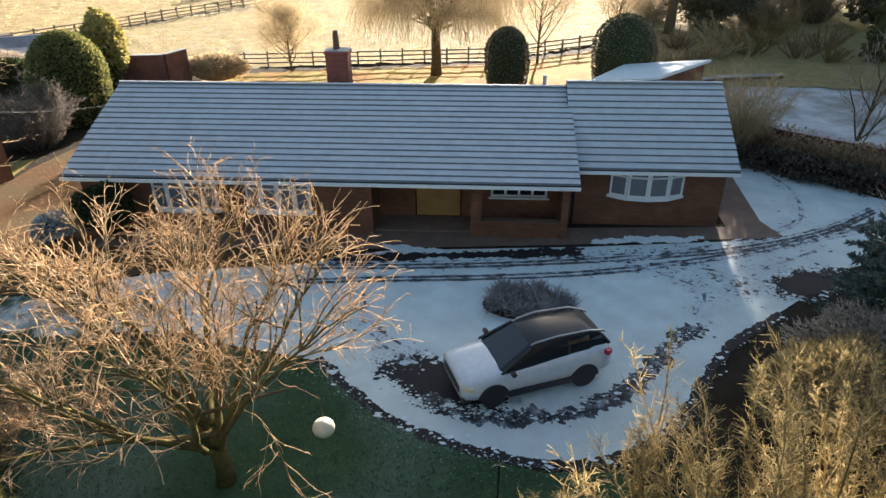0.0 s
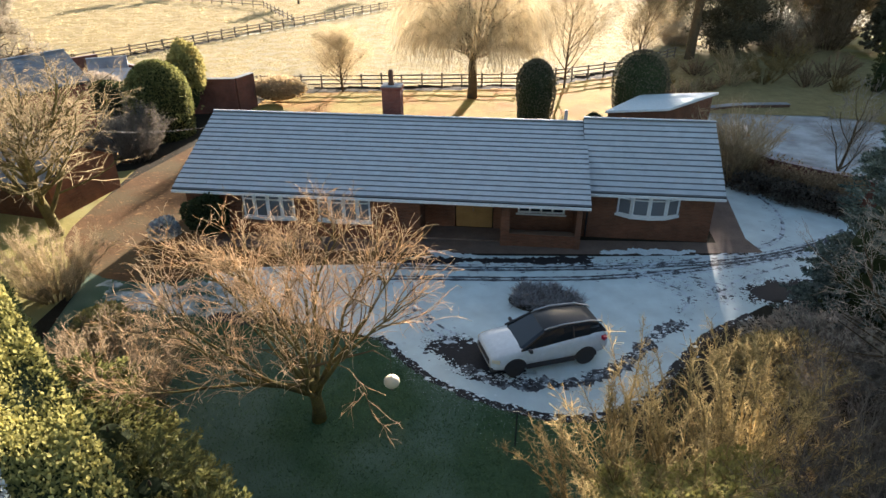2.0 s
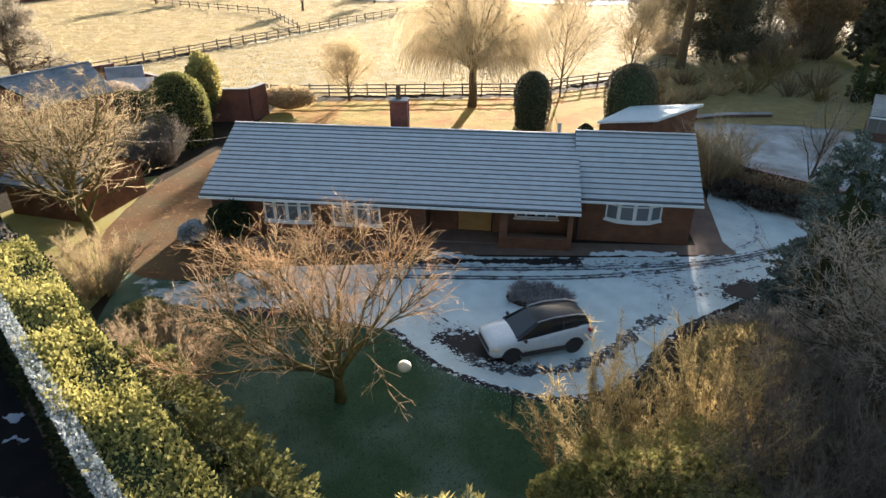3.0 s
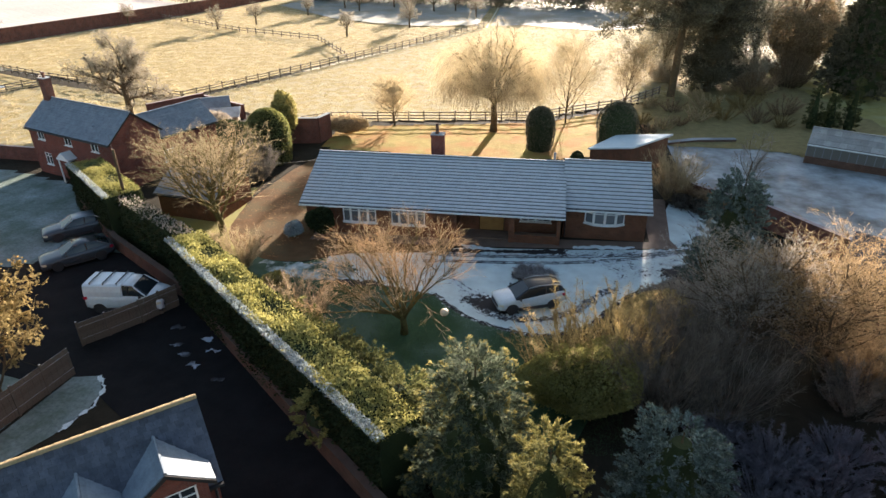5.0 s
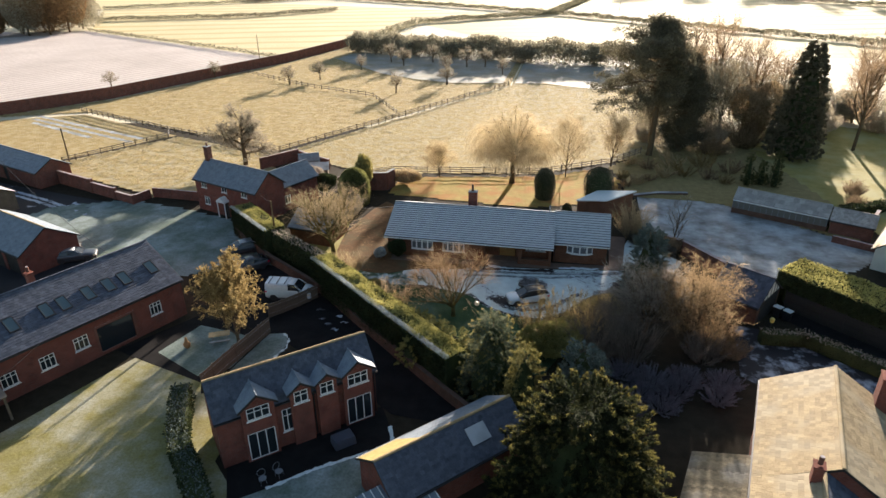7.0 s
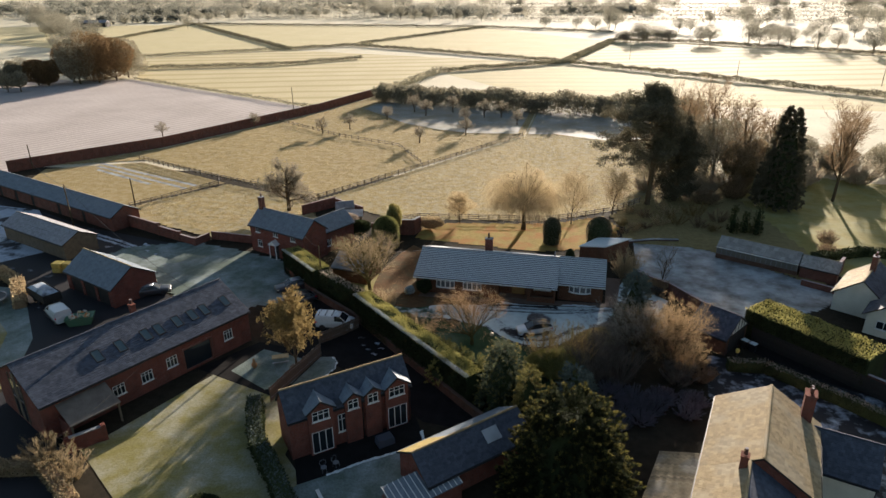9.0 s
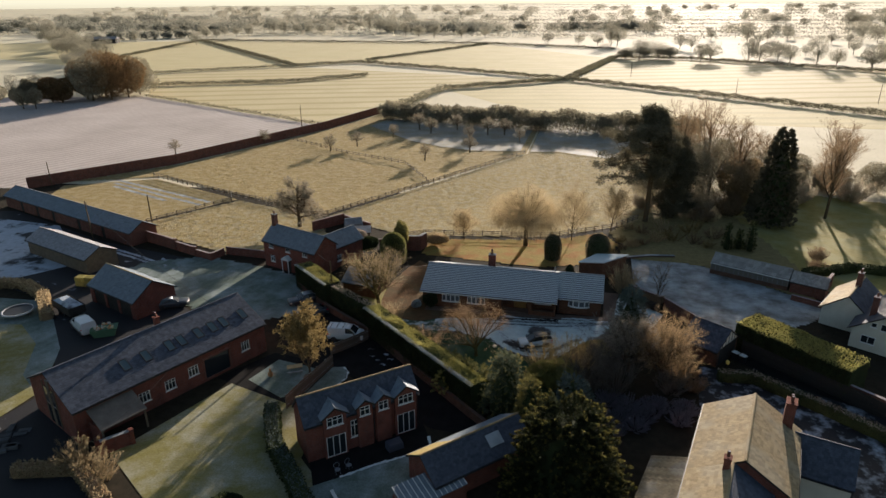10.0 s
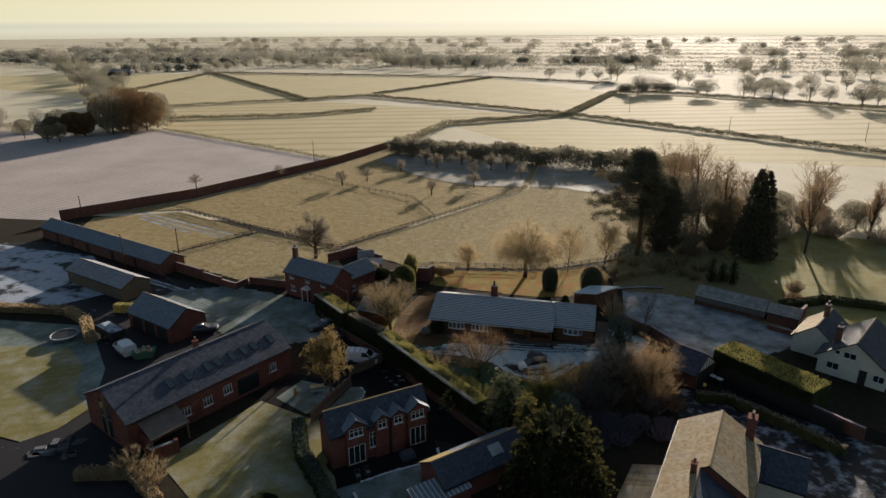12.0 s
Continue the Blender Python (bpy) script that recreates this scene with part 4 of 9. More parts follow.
for x0, x1, z0, z1 in MW[:2]:
    bow_window(bung, x0 - 0.05, x1 - x0 + 0.1, z0 + 0.02, z1 - z0, 0.09)
casement(bung, pose(15.75, 1.7, 1.0), 2.2, 1.15, 4, 2, split=0.6, t=0.09)
rf = gable_roof(bung, 0.1, 18.65, 9.4, 2.72, 4.55, "tile", over=0.62, course=0.335, tile=0.33, single=False, label="frosted grey concrete roof tiles in long courses", verge=0.2, thick=0.028)
bch = chimney(bung, 8.8, 7.3, 3.0, 5.45, 1.0, 0.75, "brick", 0)
part("chimney_pot", Shape().tube([(8.75, 7.3, 5.5), (8.75, 7.3, 5.75), (8.75, 7.3, 6.0), (8.75, 7.3, 6.3)], [0.17, 0.13, 0.14, 0.1], 10), M["brick_dim"], bch, "slim dark clay pot")
part("flue_pipe", Shape().tube([(18.0, 6.6, 3.5), (18.0, 6.6, 4.6)], 0.09, 10), M["lead"], bung)

ext = thing("bungalow_extension", place(-0.2, 2.05), "lower brick wing of the bungalow with a frosted tiled roof", "house")
L2 = 5.75
gable_walls(ext, L2, 6.2, 2.65, 4.75, "brick_bung", [(1.6, 4.2, 1.35, 2.45)], x0=0.06)
# bay window with a curved sill
BAY = [(1.55, 0.0), (2.15, -0.28), (2.9, -0.36), (3.65, -0.28), (4.25, 0.0)]
for (xa, ya), (xb, yb) in zip(BAY, BAY[1:]):
    casement(ext, pose(xa, ya, 1.32, 0, 0, math.degrees(math.atan2(yb - ya, xb - xa))), math.hypot(xb - xa, yb - ya), 1.1, 1, 2, split=0.7, curtain=True, t=0.08, sill=False)
part("bay_sill", Shape().prism([(1.45, 0.0), (2.1, -0.38), (2.9, -0.47), (3.7, -0.38), (4.35, 0.0)], 1.2, 1.318), M["white"], ext, "curved white bay sill")
part("bay_head", Shape().prism([(1.5, 0.0), (2.13, -0.34), (2.9, -0.42), (3.67, -0.34), (4.3, 0.0)], 2.422, 2.5), M["white"], ext)
gable_roof(ext, 0.06, 5.95, 6.2, 2.82, 4.8, "tile", over=0.5, course=0.335, tile=0.33, single=False, label="frosted grey concrete roof tiles", verge=0.12, thick=0.028)
part("drainpipe", Shape().tube([(0.2, -0.12, 2.6), (0.2, -0.06, 2.3), (0.2, -0.06, 0.05)], 0.04, 8), M["dark_plastic"], ext)


def add_windows(house, wins, y=0.08):
    for x0, z0, w, h, cols in wins:
        casement(house, pose(x0, y, z0), w, h, cols, 2 if h > 0.7 else 1)


def simple_house(name, p0, p1, depth, eave, ridge, wall, roof, label, wins=(), course=0.25, tile=0.3, over=0.25, chims=(), category="house", extra_holes=(), **kw):
    """A gabled building whose front wall runs from p0 to p1, its front to the right of that way."""
    d = Vector((p1[0] - p0[0], p1[1] - p0[1]))
    turn = math.degrees(math.atan2(d.y, d.x))
    ob = thing(name, place(p0[0], p0[1], 0, turn), label, category)
    L = d.length
    gable_walls(ob, L, depth, eave, ridge, wall, [(x, x + w, z, min(z + h, eave)) for x, z, w, h, c in wins] + list(extra_holes))
    add_windows(ob, wins)
    gable_roof(ob, 0, L, depth, eave, ridge, roof, over=over, course=course, tile=tile, **kw)
    for c in chims:
        chimney(ob, *c)
    return ob, L


# brick house with four dormer gables
DORMERS = ((2.75, 2.5, 3.5, 1.55, 3, 1.9), (5.75, 1.75, 3.6, 1.0, 2, 0), (7.65, 1.75, 3.6, 1.0, 2, 0), (10.0, 2.5, 3.5, 1.55, 3, 1.9))
# the golden ridge paints in sunlight from the slope behind
dh, LD = simple_house("dormer_house", (-20.8, -33.5), (-12.2, -25.9), 3.7, 4.15, 6.2, "brick", "slate",
                      "red brick house with four small dormers and frosted slates",
                      [(4.35, 1.3, 0.75, 1.9, 2)], course=0.24, tile=0.25, over=0.12, ridge_mat="ridge_tile", fascia="dark")
for cx, w, wz, ww, cols, dw in DORMERS:
    d = new("dormer")
    d.parent = dh
    zt, a = wz + 1.1, w / 2 - 0.12
    rise = (w / 2 + 0.14) * 0.72
    holes = [(cx - ww / 2, cx + ww / 2, wz, wz + 1.0)]
    if dw:
        holes.append((cx - dw / 2, cx + dw / 2, 0.12, 2.4))
    part("dormer_wall", wall_run(Shape(), cx - a, cx + a, -0.34, -0.08, 0.0, zt, holes), M["brick"], d)
    casement(d, pose(cx - ww / 2, -0.26, wz), ww, 1.0, cols, 2, split=0.6)
    if dw:
        casement(d, pose(cx - dw / 2, -0.26, 0.12), dw, 2.28, 3, 1, sill=False)
    ga = Shape().add([(cx - a, -0.34, zt + 0.001), (cx + a, -0.34, zt + 0.001), (cx, -0.34, zt + a * 0.74), (cx - a, -0.08, zt + 0.001), (cx + a, -0.08, zt + 0.001), (cx, -0.08, zt + a * 0.74)],
                     [(0, 1, 2), (5, 4, 3), (1, 4, 5, 2), (2, 5, 3, 0), (0, 3, 4, 1)])
    part("dormer_gable", ga, M["brick"], d)
    for s in (-1, 1):
        x = cx + s * (a - 0.06)
        part("dormer_cheek", Shape().box(x - 0.06, x + 0.06, -0.078, 0.55, 4.0, zt), M["brick"], d)
    kd = (6.2 - 4.15) / 1.85
    yl, yh = (zt - 0.1 - 4.15) / kd + 0.05, min(1.75, (zt + rise - 0.1 - 4.15) / kd + 0.15)
    for s in (-1, 1):
        e = cx + s * (w / 2 + 0.14)
        rs = Shape()
        n = 5
        for i in range(n):
            f0, f1 = i / n, (i + 1) / n + (0.03 if i < n - 1 else 0)

            def at(f, y, up):
                return (e + (cx - e) * f, y, zt - 0.02 + (rise + 0.02) * f + up)
            b0, b1 = yl + (yh - yl) * f0, yl + (yh - yl) * min(1, f1)
            rs.add([at(f0, -0.55, 0.03), at(f0, b0, 0.03), at(min(1, f1), b1, 0.008), at(min(1, f1), -0.55, 0.008), at(f0, -0.55, -0.06), at(f0, b0, -0.06), at(min(1, f1), b1, -0.06), at(min(1, f1), -0.55, -0.06)],
                   [(0, 1, 2, 3) if s > 0 else (3, 2, 1, 0), (0, 4, 5, 1) if s < 0 else (1, 5, 4, 0), (0, 3, 7, 4) if s > 0 else (4, 7, 3, 0), (4, 7, 6, 5) if s > 0 else (5, 6, 7, 4)])
        part("dormer_roof", rs, M["slate_blue"], d)
        part("barge_board", Shape().add([(cx, -0.6, zt + rise - 0.02), (e, -0.6, zt - 0.04), (e, -0.6, zt - 0.2), (cx, -0.6, zt + rise - 0.18), (cx, -0.56, zt + rise - 0.02), (e, -0.56, zt - 0.04), (e, -0.56, zt - 0.2), (cx, -0.56, zt + rise - 0.18)],
                                        [(0, 1, 2, 3), (7, 6, 5, 4), (0, 4, 5, 1), (2, 6, 7, 3), (1, 5, 6, 2)]), M["timber_dark"], d)
    part("ridge", Shape().tube([(cx, -0.56, zt + rise + 0.02), (cx, yh, zt + rise + 0.02)], 0.06, 6), M["slate_blue"], d)
part("drainpipe", Shape().tube([(6.7, -0.08, 4.0), (6.7, -0.08, 0.05)], 0.05, 8), M["dark_plastic"], dh)
part("drainpipe", Shape().tube([(11.35, -0.08, 4.0), (11.35, -0.08, 0.05)], 0.05, 8), M["dark_plastic"], dh)

# long brick barn with rooflights
barn, LB = simple_house("barn", (-43.7, -36.1), (-34.4, -15.8), 9.8, 4.0, 6.5, "brick", "slate", "long converted brick barn with rooflights in a slate roof",
                        [(6.3, 1.2, 1.2, 1.2, 3), (9.2, 1.2, 1.2, 1.2, 3), (12.0, 1.5, 1.2, 1.2, 3), (18.9, 1.5, 1.1, 1.2, 3)], course=0.28, tile=0.35, extra_holes=[(14.0, 17.2, 0.3, 2.7)], fascia="dark")
part("cart_door", Shape().box(14.0, 17.2, 0.12, 0.17, 0.3, 2.7), M["glass"], barn, "wide dark glazed cart opening")
part("cart_frame", Shape().box(13.8, 14.0, -0.03, 0.2, 0.3, 2.9).box(17.2, 17.4, -0.03, 0.2, 0.3, 2.9).box(14.0, 17.2, -0.03, 0.2, 2.702, 2.9), M["brick_old"], barn)
kb = (6.5 - 4.0) / 4.9
for x in (6.5, 8.8, 11.5, 12.9, 15.0, 16.8, 18.3, 20.9):
    m = pose(x, 2.1, 4.0 + 2.1 * kb, math.degrees(math.atan(kb)), 0, 0)
    w = part("rooflight", Shape().box(-0.42, 0.42, -0.75, -0.68, 0.04, 0.14).box(-0.42, 0.42, 0.68, 0.75, 0.04, 0.14).box(-0.42, -0.35, -0.68, 0.68, 0.04, 0.14).box(0.35, 0.42, -0.68, 0.68, 0.04, 0.14), M["dark_plastic"], barn, at=m)
    part("pane", Shape().box(-0.35, 0.35, -0.68, 0.68, 0.07, 0.1), M["rooflight"], w)
chimney(barn, 12.2, 5.5, 5.6, 7.3, 0.55, 0.5, "brick", 1, False)
# tall gable window and lean-to porch at its near end
gw = part("gable_window", Shape().box(-0.06, 0.02, 3.6, 4.5, 0.4, 4.6).box(-0.06, 0.02, 5.1, 6.0, 0.4, 4.6), M["glass"], barn, "tall gable glazing")
part("window_frame", Shape().box(-0.09, 0.0, 3.5, 3.6, 0.3, 5.2).box(-0.09, 0, 4.5, 5.1, 0.3, 5.6).box(-0.09, 0, 6.0, 6.1, 0.3, 5.2).box(-0.085, 0, 3.6, 6.0, 2.6, 2.75), M["timber"], gw)
lean = new("lean_to")
lean.parent = barn
part("lean_to_roof", Shape().add([(1.2, -2.6, 2.2), (5.8, -2.6, 2.2), (5.8, -0.01, 3.4), (1.2, -0.01, 3.4), (1.2, -2.6, 2.1), (5.8, -2.6, 2.1), (5.8, -0.01, 3.3), (1.2, -0.01, 3.3)],
                                 [(0, 1, 2, 3), (7, 6, 5, 4), (0, 4, 5, 1), (1, 5, 6, 2), (3, 7, 4, 0)]), M["tile_dull"], lean)
for x in (1.35, 5.6):
    part("post", Shape().box(x - 0.08, x + 0.08, -2.5, -2.34, 0, 2.22), M["timber"], lean)
part("lean_to_wall", Shape().box(1.2, 1.4, -2.3, -0.01, 0, 2.15), M["brick"], lean)

# cottage
cot, LC = simple_house("cottage", (-47.6, 9.0), (-37.0, 5.2), 4.8, 4.5, 6.4, "brick", "slate_blue", "small brick cottage with white windows and a slate roof",
                       [(1.2, 3.3, 0.95, 1.0, 2), (5.0, 3.3, 0.95, 1.0, 2), (8.6, 3.3, 0.95, 1.0, 2), (1.4, 1.0, 0.95, 1.1, 2), (8.6, 1.0, 0.95, 1.1, 2)],
                       course=0.24, tile=0.28, chims=[(0.5, 2.4, 5.0, 8.1, 0.7, 0.7, "brick_old", 1)], fascia="dark")
cd = part("porch", Shape().add([(4.6, -0.9, 2.3), (5.4, -0.9, 2.9), (6.2, -0.9, 2.3), (4.6, 0, 2.3), (5.4, 0, 2.9), (6.2, 0, 2.3), (4.6, -0.9, 2.2), (6.2, -0.9, 2.2), (4.6, 0, 2.2), (6.2, 0, 2.2)],
                               [(0, 1, 4, 3), (1, 2, 5, 4), (0, 6, 7, 2, 1), (6, 8, 9, 7)]), M["white"], cot, "white gabled door hood")
part("post", Shape().box(4.7, 4.8, -0.85, -0.75, 0, 2.2).box(6.0, 6.1, -0.85, -0.75, 0, 2.2), M["white"], cd)
part("door", Shape().box(4.95, 5.85, -0.05, -0.002, 0, 2.05), M["timber_dark"], cot)
wing, LW = simple_house("cottage_wing", (-37.6, 6.2), (-33.2, 15.6), 4.0, 3.6, 5.2, "brick", "slate_blue", "rear brick wing of the cottage", [(1.4, 1.4, 1.0, 1.1, 2), (4.5, 1.0, 1.0, 1.1, 2)], course=0.26, tile=0.3, fascia="dark")

# long low stable range and the sheds of the farm yard
stab, LS = simple_house("stable_range", (-116.4, 26.0), (-74.6, 11.4), 5.0, 2.6, 4.0, "brick_old", "slate_blue", "long low brick stable range with a pale slate roof", [], course=0.5, tile=0.6, category="shed", fascia="dark",
                        extra_holes=[(x, x + 1.1, 0.0, 2.0) for x in (6, 12, 18, 27, 35)])
for x in (6, 12, 18, 27, 35):
    part("door", Shape().box(x + 0.03, x + 1.07, 0.08, 0.14, 0.02, 1.98), M["timber_dark"], stab)
nis, LN = simple_house("open_shed", (-90, 5.0), (-73.4, -0.6), 5.2, 2.6, 3.9, "timber", "iron_roof", "dark open-ended iron-roofed shed", [], course=0.8, tile=0.7, category="shed", ridge_mat="timber", fascia="dark")
gar, LG = simple_house("brick_garage", (-65.8, -8.6), (-55.5, -12.4), 6.2, 2.8, 4.8, "brick", "slate_blue", "brick garage block with a blue-grey roof", [], course=0.5, tile=0.5, category="garage", ridge_mat="tile_pale", fascia="dark",
                       extra_holes=[(1.0, 3.6, 0, 2.2), (4.2, 6.8, 0, 2.2), (7.4, 10.0, 0, 2.2)])
for x in (1.0, 4.2, 7.4):
    part("garage_door", Shape().box(x + 0.03, x + 2.57, 0.08, 0.14, 0.02, 2.18), M["timber_dark"], gar)
# low outbuilding with moss; its back slope has paler slate, sun put in the colour
mos, LM = simple_house("mossy_outbuilding", (-7.9, -36.2), (-0.6, -28.6), 4.4, 2.5, 4.0, "brick", "slate", "low brick outbuilding with slates and a mossy back slope coloured as sunlit", [], course=0.25, tile=0.3, category="outbuilding", back="slate_blue", ridge_mat="ridge_tile", fascia="dark")
part("moss", Shape().add([(-0.15, 2.26, 4.03), (3.4, 2.26, 4.03), (2.8, 4.4, 2.58), (-0.15, 4.4, 2.58), (-0.15, 2.26, 4.0), (3.4, 2.26, 4.0), (2.8, 4.4, 2.5), (-0.15, 4.4, 2.5)], [(3, 2, 1, 0), (4, 5, 6, 7), (0, 1, 5, 4), (1, 2, 6, 5), (2, 3, 7, 6), (3, 0, 4, 7)]), M["tile_moss"], mos, "golden moss on the back slope")
part("roof_window", Shape().box(6.3, 7.8, -0.6, 0.6, 0.05, 0.13), M["slab"], mos, "pale roof panel", at=pose(0, 1.1, 3.28, math.degrees(math.atan(1.5 / 2.2)), 0, 0))
lt = thing("glazed_lean_to", place(-9.5, -39.2, 0, 46), "low lean-to with a ribbed frosted glass roof", "lean-to")
rfl = part("roof", Shape().add([(0, 0, 1.9), (6, 0, 1.9), (6, 2.6, 2.5), (0, 2.6, 2.5), (0, 0, 1.82), (6, 0, 1.82), (6, 2.6, 2.42), (0, 2.6, 2.42)], [(0, 1, 2, 3), (7, 6, 5, 4), (0, 4, 5, 1), (1, 5, 6, 2), (3, 7, 4, 0)]), M["slate_blue"], lt)
for i in range(13):
    part("glazing_bar", Shape().box(i * 0.49 + 0.03, i * 0.49 + 0.09, 0, 2.66, 0.0, 0.05), M["white"], rfl, at=pose(0, 0, 1.905, math.degrees(math.atan(0.6 / 2.6)), 0, 0))
part("wall", Shape().box(0.05, 5.95, 0.1, 2.5, 0, 1.8), M["brick"], lt)

# flat-roofed outbuilding behind the bungalow
fo = thing("flat_roofed_outbuilding", place(2.0, 14.7), "small brick outbuilding with a snow-covered flat roof", "outbuilding")
FO = [(0.1, 0.35, 2.42), (3.9, -0.1, 2.8), (7.75, 3.6, 2.98), (2.8, 3.9, 2.62)]
FW = [(0.3, 0.55), (3.75, 0.15), (7.35, 3.45), (2.9, 3.7)]
part("wall", Shape().add([(x, y, 0.0) for x, y in FW] + [(x, y, q[2] - 0.13) for (x, y), q in zip(FW, FO)], [(3, 2, 1, 0), (4, 5, 6, 7), (0, 1, 5, 4), (1, 2, 6, 5), (2, 3, 7, 6), (3, 0, 4, 7)]), M["brick_bung"], fo)
part("fascia", Shape().add([(x, y, z - 0.125) for x, y, z in FO] + [(x, y, z - 0.02) for x, y, z in FO], [(3, 2, 1, 0), (4, 5, 6, 7), (0, 1, 5, 4), (1, 2, 6, 5), (2, 3, 7, 6), (3, 0, 4, 7)]), M["white"], fo, "white fascia boards")
part("roof", Shape().add([(x, y, z - 0.018) for x, y, z in FO] + [(x * 0.99 + 0.04, y * 0.98 + 0.04, z + 0.03) for x, y, z in FO], [(3, 2, 1, 0), (4, 5, 6, 7), (0, 1, 5, 4), (1, 2, 6, 5), (2, 3, 7, 6), (3, 0, 4, 7)]), M["snow"], fo, "snowy flat roof")

# big house with the sunlit clay roof
big, LH = simple_house("clay_roofed_house", (15.1, -23.7), (12.55, -32.95), 7.2, 5.4, 7.6, "brick", "tile_pale", "brick house with a large frosted clay-tiled roof", [], course=0.3, tile=0.3, over=0.35, fascia="dark", back="tile_pale", thick=0.032)
chimney(big, 0.5, 6.4, 4.0, 8.2, 1.1, 0.8, "brick", 2, False)
low, LL = simple_house("rear_range", (12.53, -33.03), (9.88, -42.7), 5.6, 5.4, 7.1, "brick", "tile_pale", "lower rear range with clay tiles and a slate back slope", [], course=0.3, tile=0.3, over=0.35, fascia="dark", back="slate", verge=0.02, thick=0.032)
chimney(low, 0.6, 2.4, 6.2, 7.9, 0.6, 0.5, "brick", 1, False)
sw = thing("timbered_wing", place(20.2, -28.3, 0, -17), "half-timbered cross wing with a slate roof", "house")
gable_walls(sw, 5.6, 4.6, 3.4, 5.4, "render_white")
gable_roof(sw, 0, 5.6, 4.6, 3.4, 5.4, "slate", over=0.3, course=0.28, tile=0.3, fascia="dark")
for y in (0.0, 0.75, 1.5, 2.3, 3.1, 3.85, 4.5):
    part("timber_stud", Shape().box(5.6, 5.66, y, y + 0.12, 1.2, 3.4 + (2.0 - abs(y - 2.3) * 0.87 - 0.15)), M["timber_dark"], sw)
for z in (1.2, 2.3, 3.35):
    part("timber_rail", Shape().box(5.6, 5.655, 0, 4.6, z, z + 0.14), M["timber_dark"], sw)
an = thing("tiled_annexe", place(10.1, -28.3, 0, -106.9), "lean-to annexe with mossy frosted clay tiles", "outbuilding")
part("wall", Shape().box(0.1, 8.3, 0.15, 3.55, 0, 2.25), M["brick"], an)
arf = part("roof_deck", Shape().add([(0, 0, 2.3), (8.5, 0, 2.3), (8.5, 3.6, 3.55), (0, 3.6, 3.55), (0, 0, 2.2), (8.5, 0, 2.2), (8.5, 3.6, 3.45), (0, 3.6, 3.45)], [(0, 1, 2, 3), (7, 6, 5, 4), (0, 4, 5, 1), (1, 5, 6, 2), (3, 7, 4, 0)]), M["timber_dark"], an)
for cs in tiled_slope(-0.05, 8.55, 3.62, 1.255, 0.25, 0.22, z0=2.31):
    part("tile_course", cs, M["tile_moss_frost"], an)

# half-timbered garage
hg = thing("timbered_garage", place(15.2, -5.3, 0, -35), "half-timbered garage with a dark slate roof", "garage")
gable_walls(hg, 4.4, 5.0, 2.3, 4.1, "brick_dim")
part("infill_panel", Shape().add([(4.402, 0.15, 2.25), (4.402, 4.85, 2.25), (4.402, 2.5, 3.92), (4.43, 0.15, 2.25), (4.43, 4.85, 2.25), (4.43, 2.5, 3.92)], [(0, 2, 1), (3, 4, 5), (0, 1, 4, 3), (1, 2, 5, 4), (2, 0, 3, 5)]), M["render_white"], hg, "white plaster between the timbers")
gable_roof(hg, 0, 4.4, 5.0, 2.3, 4.1, "slate", over=0.3, course=0.28, tile=0.3, fascia="dark")
for y in (0.3, 1.0, 1.7, 2.45, 3.2, 3.9, 4.6):
    part("timber_stud", Shape().box(4.4, 4.46, y - 0.06, y + 0.06, 2.2, 2.2 + (1.85 - abs(y - 2.5) * 0.72)), M["timber_dark"], hg)
part("timber_rail", Shape().box(4.4, 4.455, 0, 5.0, 2.08, 2.24), M["timber_dark"], hg)
part("garage_door", Shape().box(4.4, 4.44, 0.5, 4.5, 0.0, 2.05), M["timber_dark"], hg)

# white rendered house at the edge
wh = thing("white_house", place(42.4, -3.0, 0, 59.3), "cream rendered house with a broad gable and dark windows", "house")
gable_walls(wh, 10.0, 8.0, 2.8, 5.7, "render_white")
gable_roof(wh, 0, 10.0, 8.0, 2.8, 5.7, "slate", over=0.35, course=0.3, tile=0.3, ridge_mat="tile_pale", fascia="dark", verge=0.3)
for y, z, w, h, c in ((5.2, 3.1, 1.5, 0.9, 2), (6.9, 1.0, 1.5, 1.0, 2), (1.5, 1.0, 1.3, 1.0, 2), (6.2, 3.3, 0.6, 0.6, 1)):
    casement(wh, pose(-0.01, y, z, 0, 0, -90), w, h, c, 1)
part("door", Shape().box(-0.06, -0.003, 2.2, 3.1, 0.0, 2.05), M["timber_dark"], wh)
chimney(wh, 2.6, 6.6, 3.4, 6.2, 0.8, 0.6, "brick_old", 1, False)
ww = thing("white_house_wing", place(38.4, 3.9, 0, 59.3), "rear wing of the cream rendered house", "house")
gable_walls(ww, 8.0, 5.4, 2.6, 4.8, "render_white")
gable_roof(ww, 0, 8.0, 5.4, 2.6, 4.8, "slate", over=0.3, course=0.3, tile=0.3, ridge_mat="tile_pale", fascia="dark", back="tile_pale")
chimney(ww, 4.5, 2.7, 4.4, 6.6, 0.8, 0.6, "brick_old", 2, False)

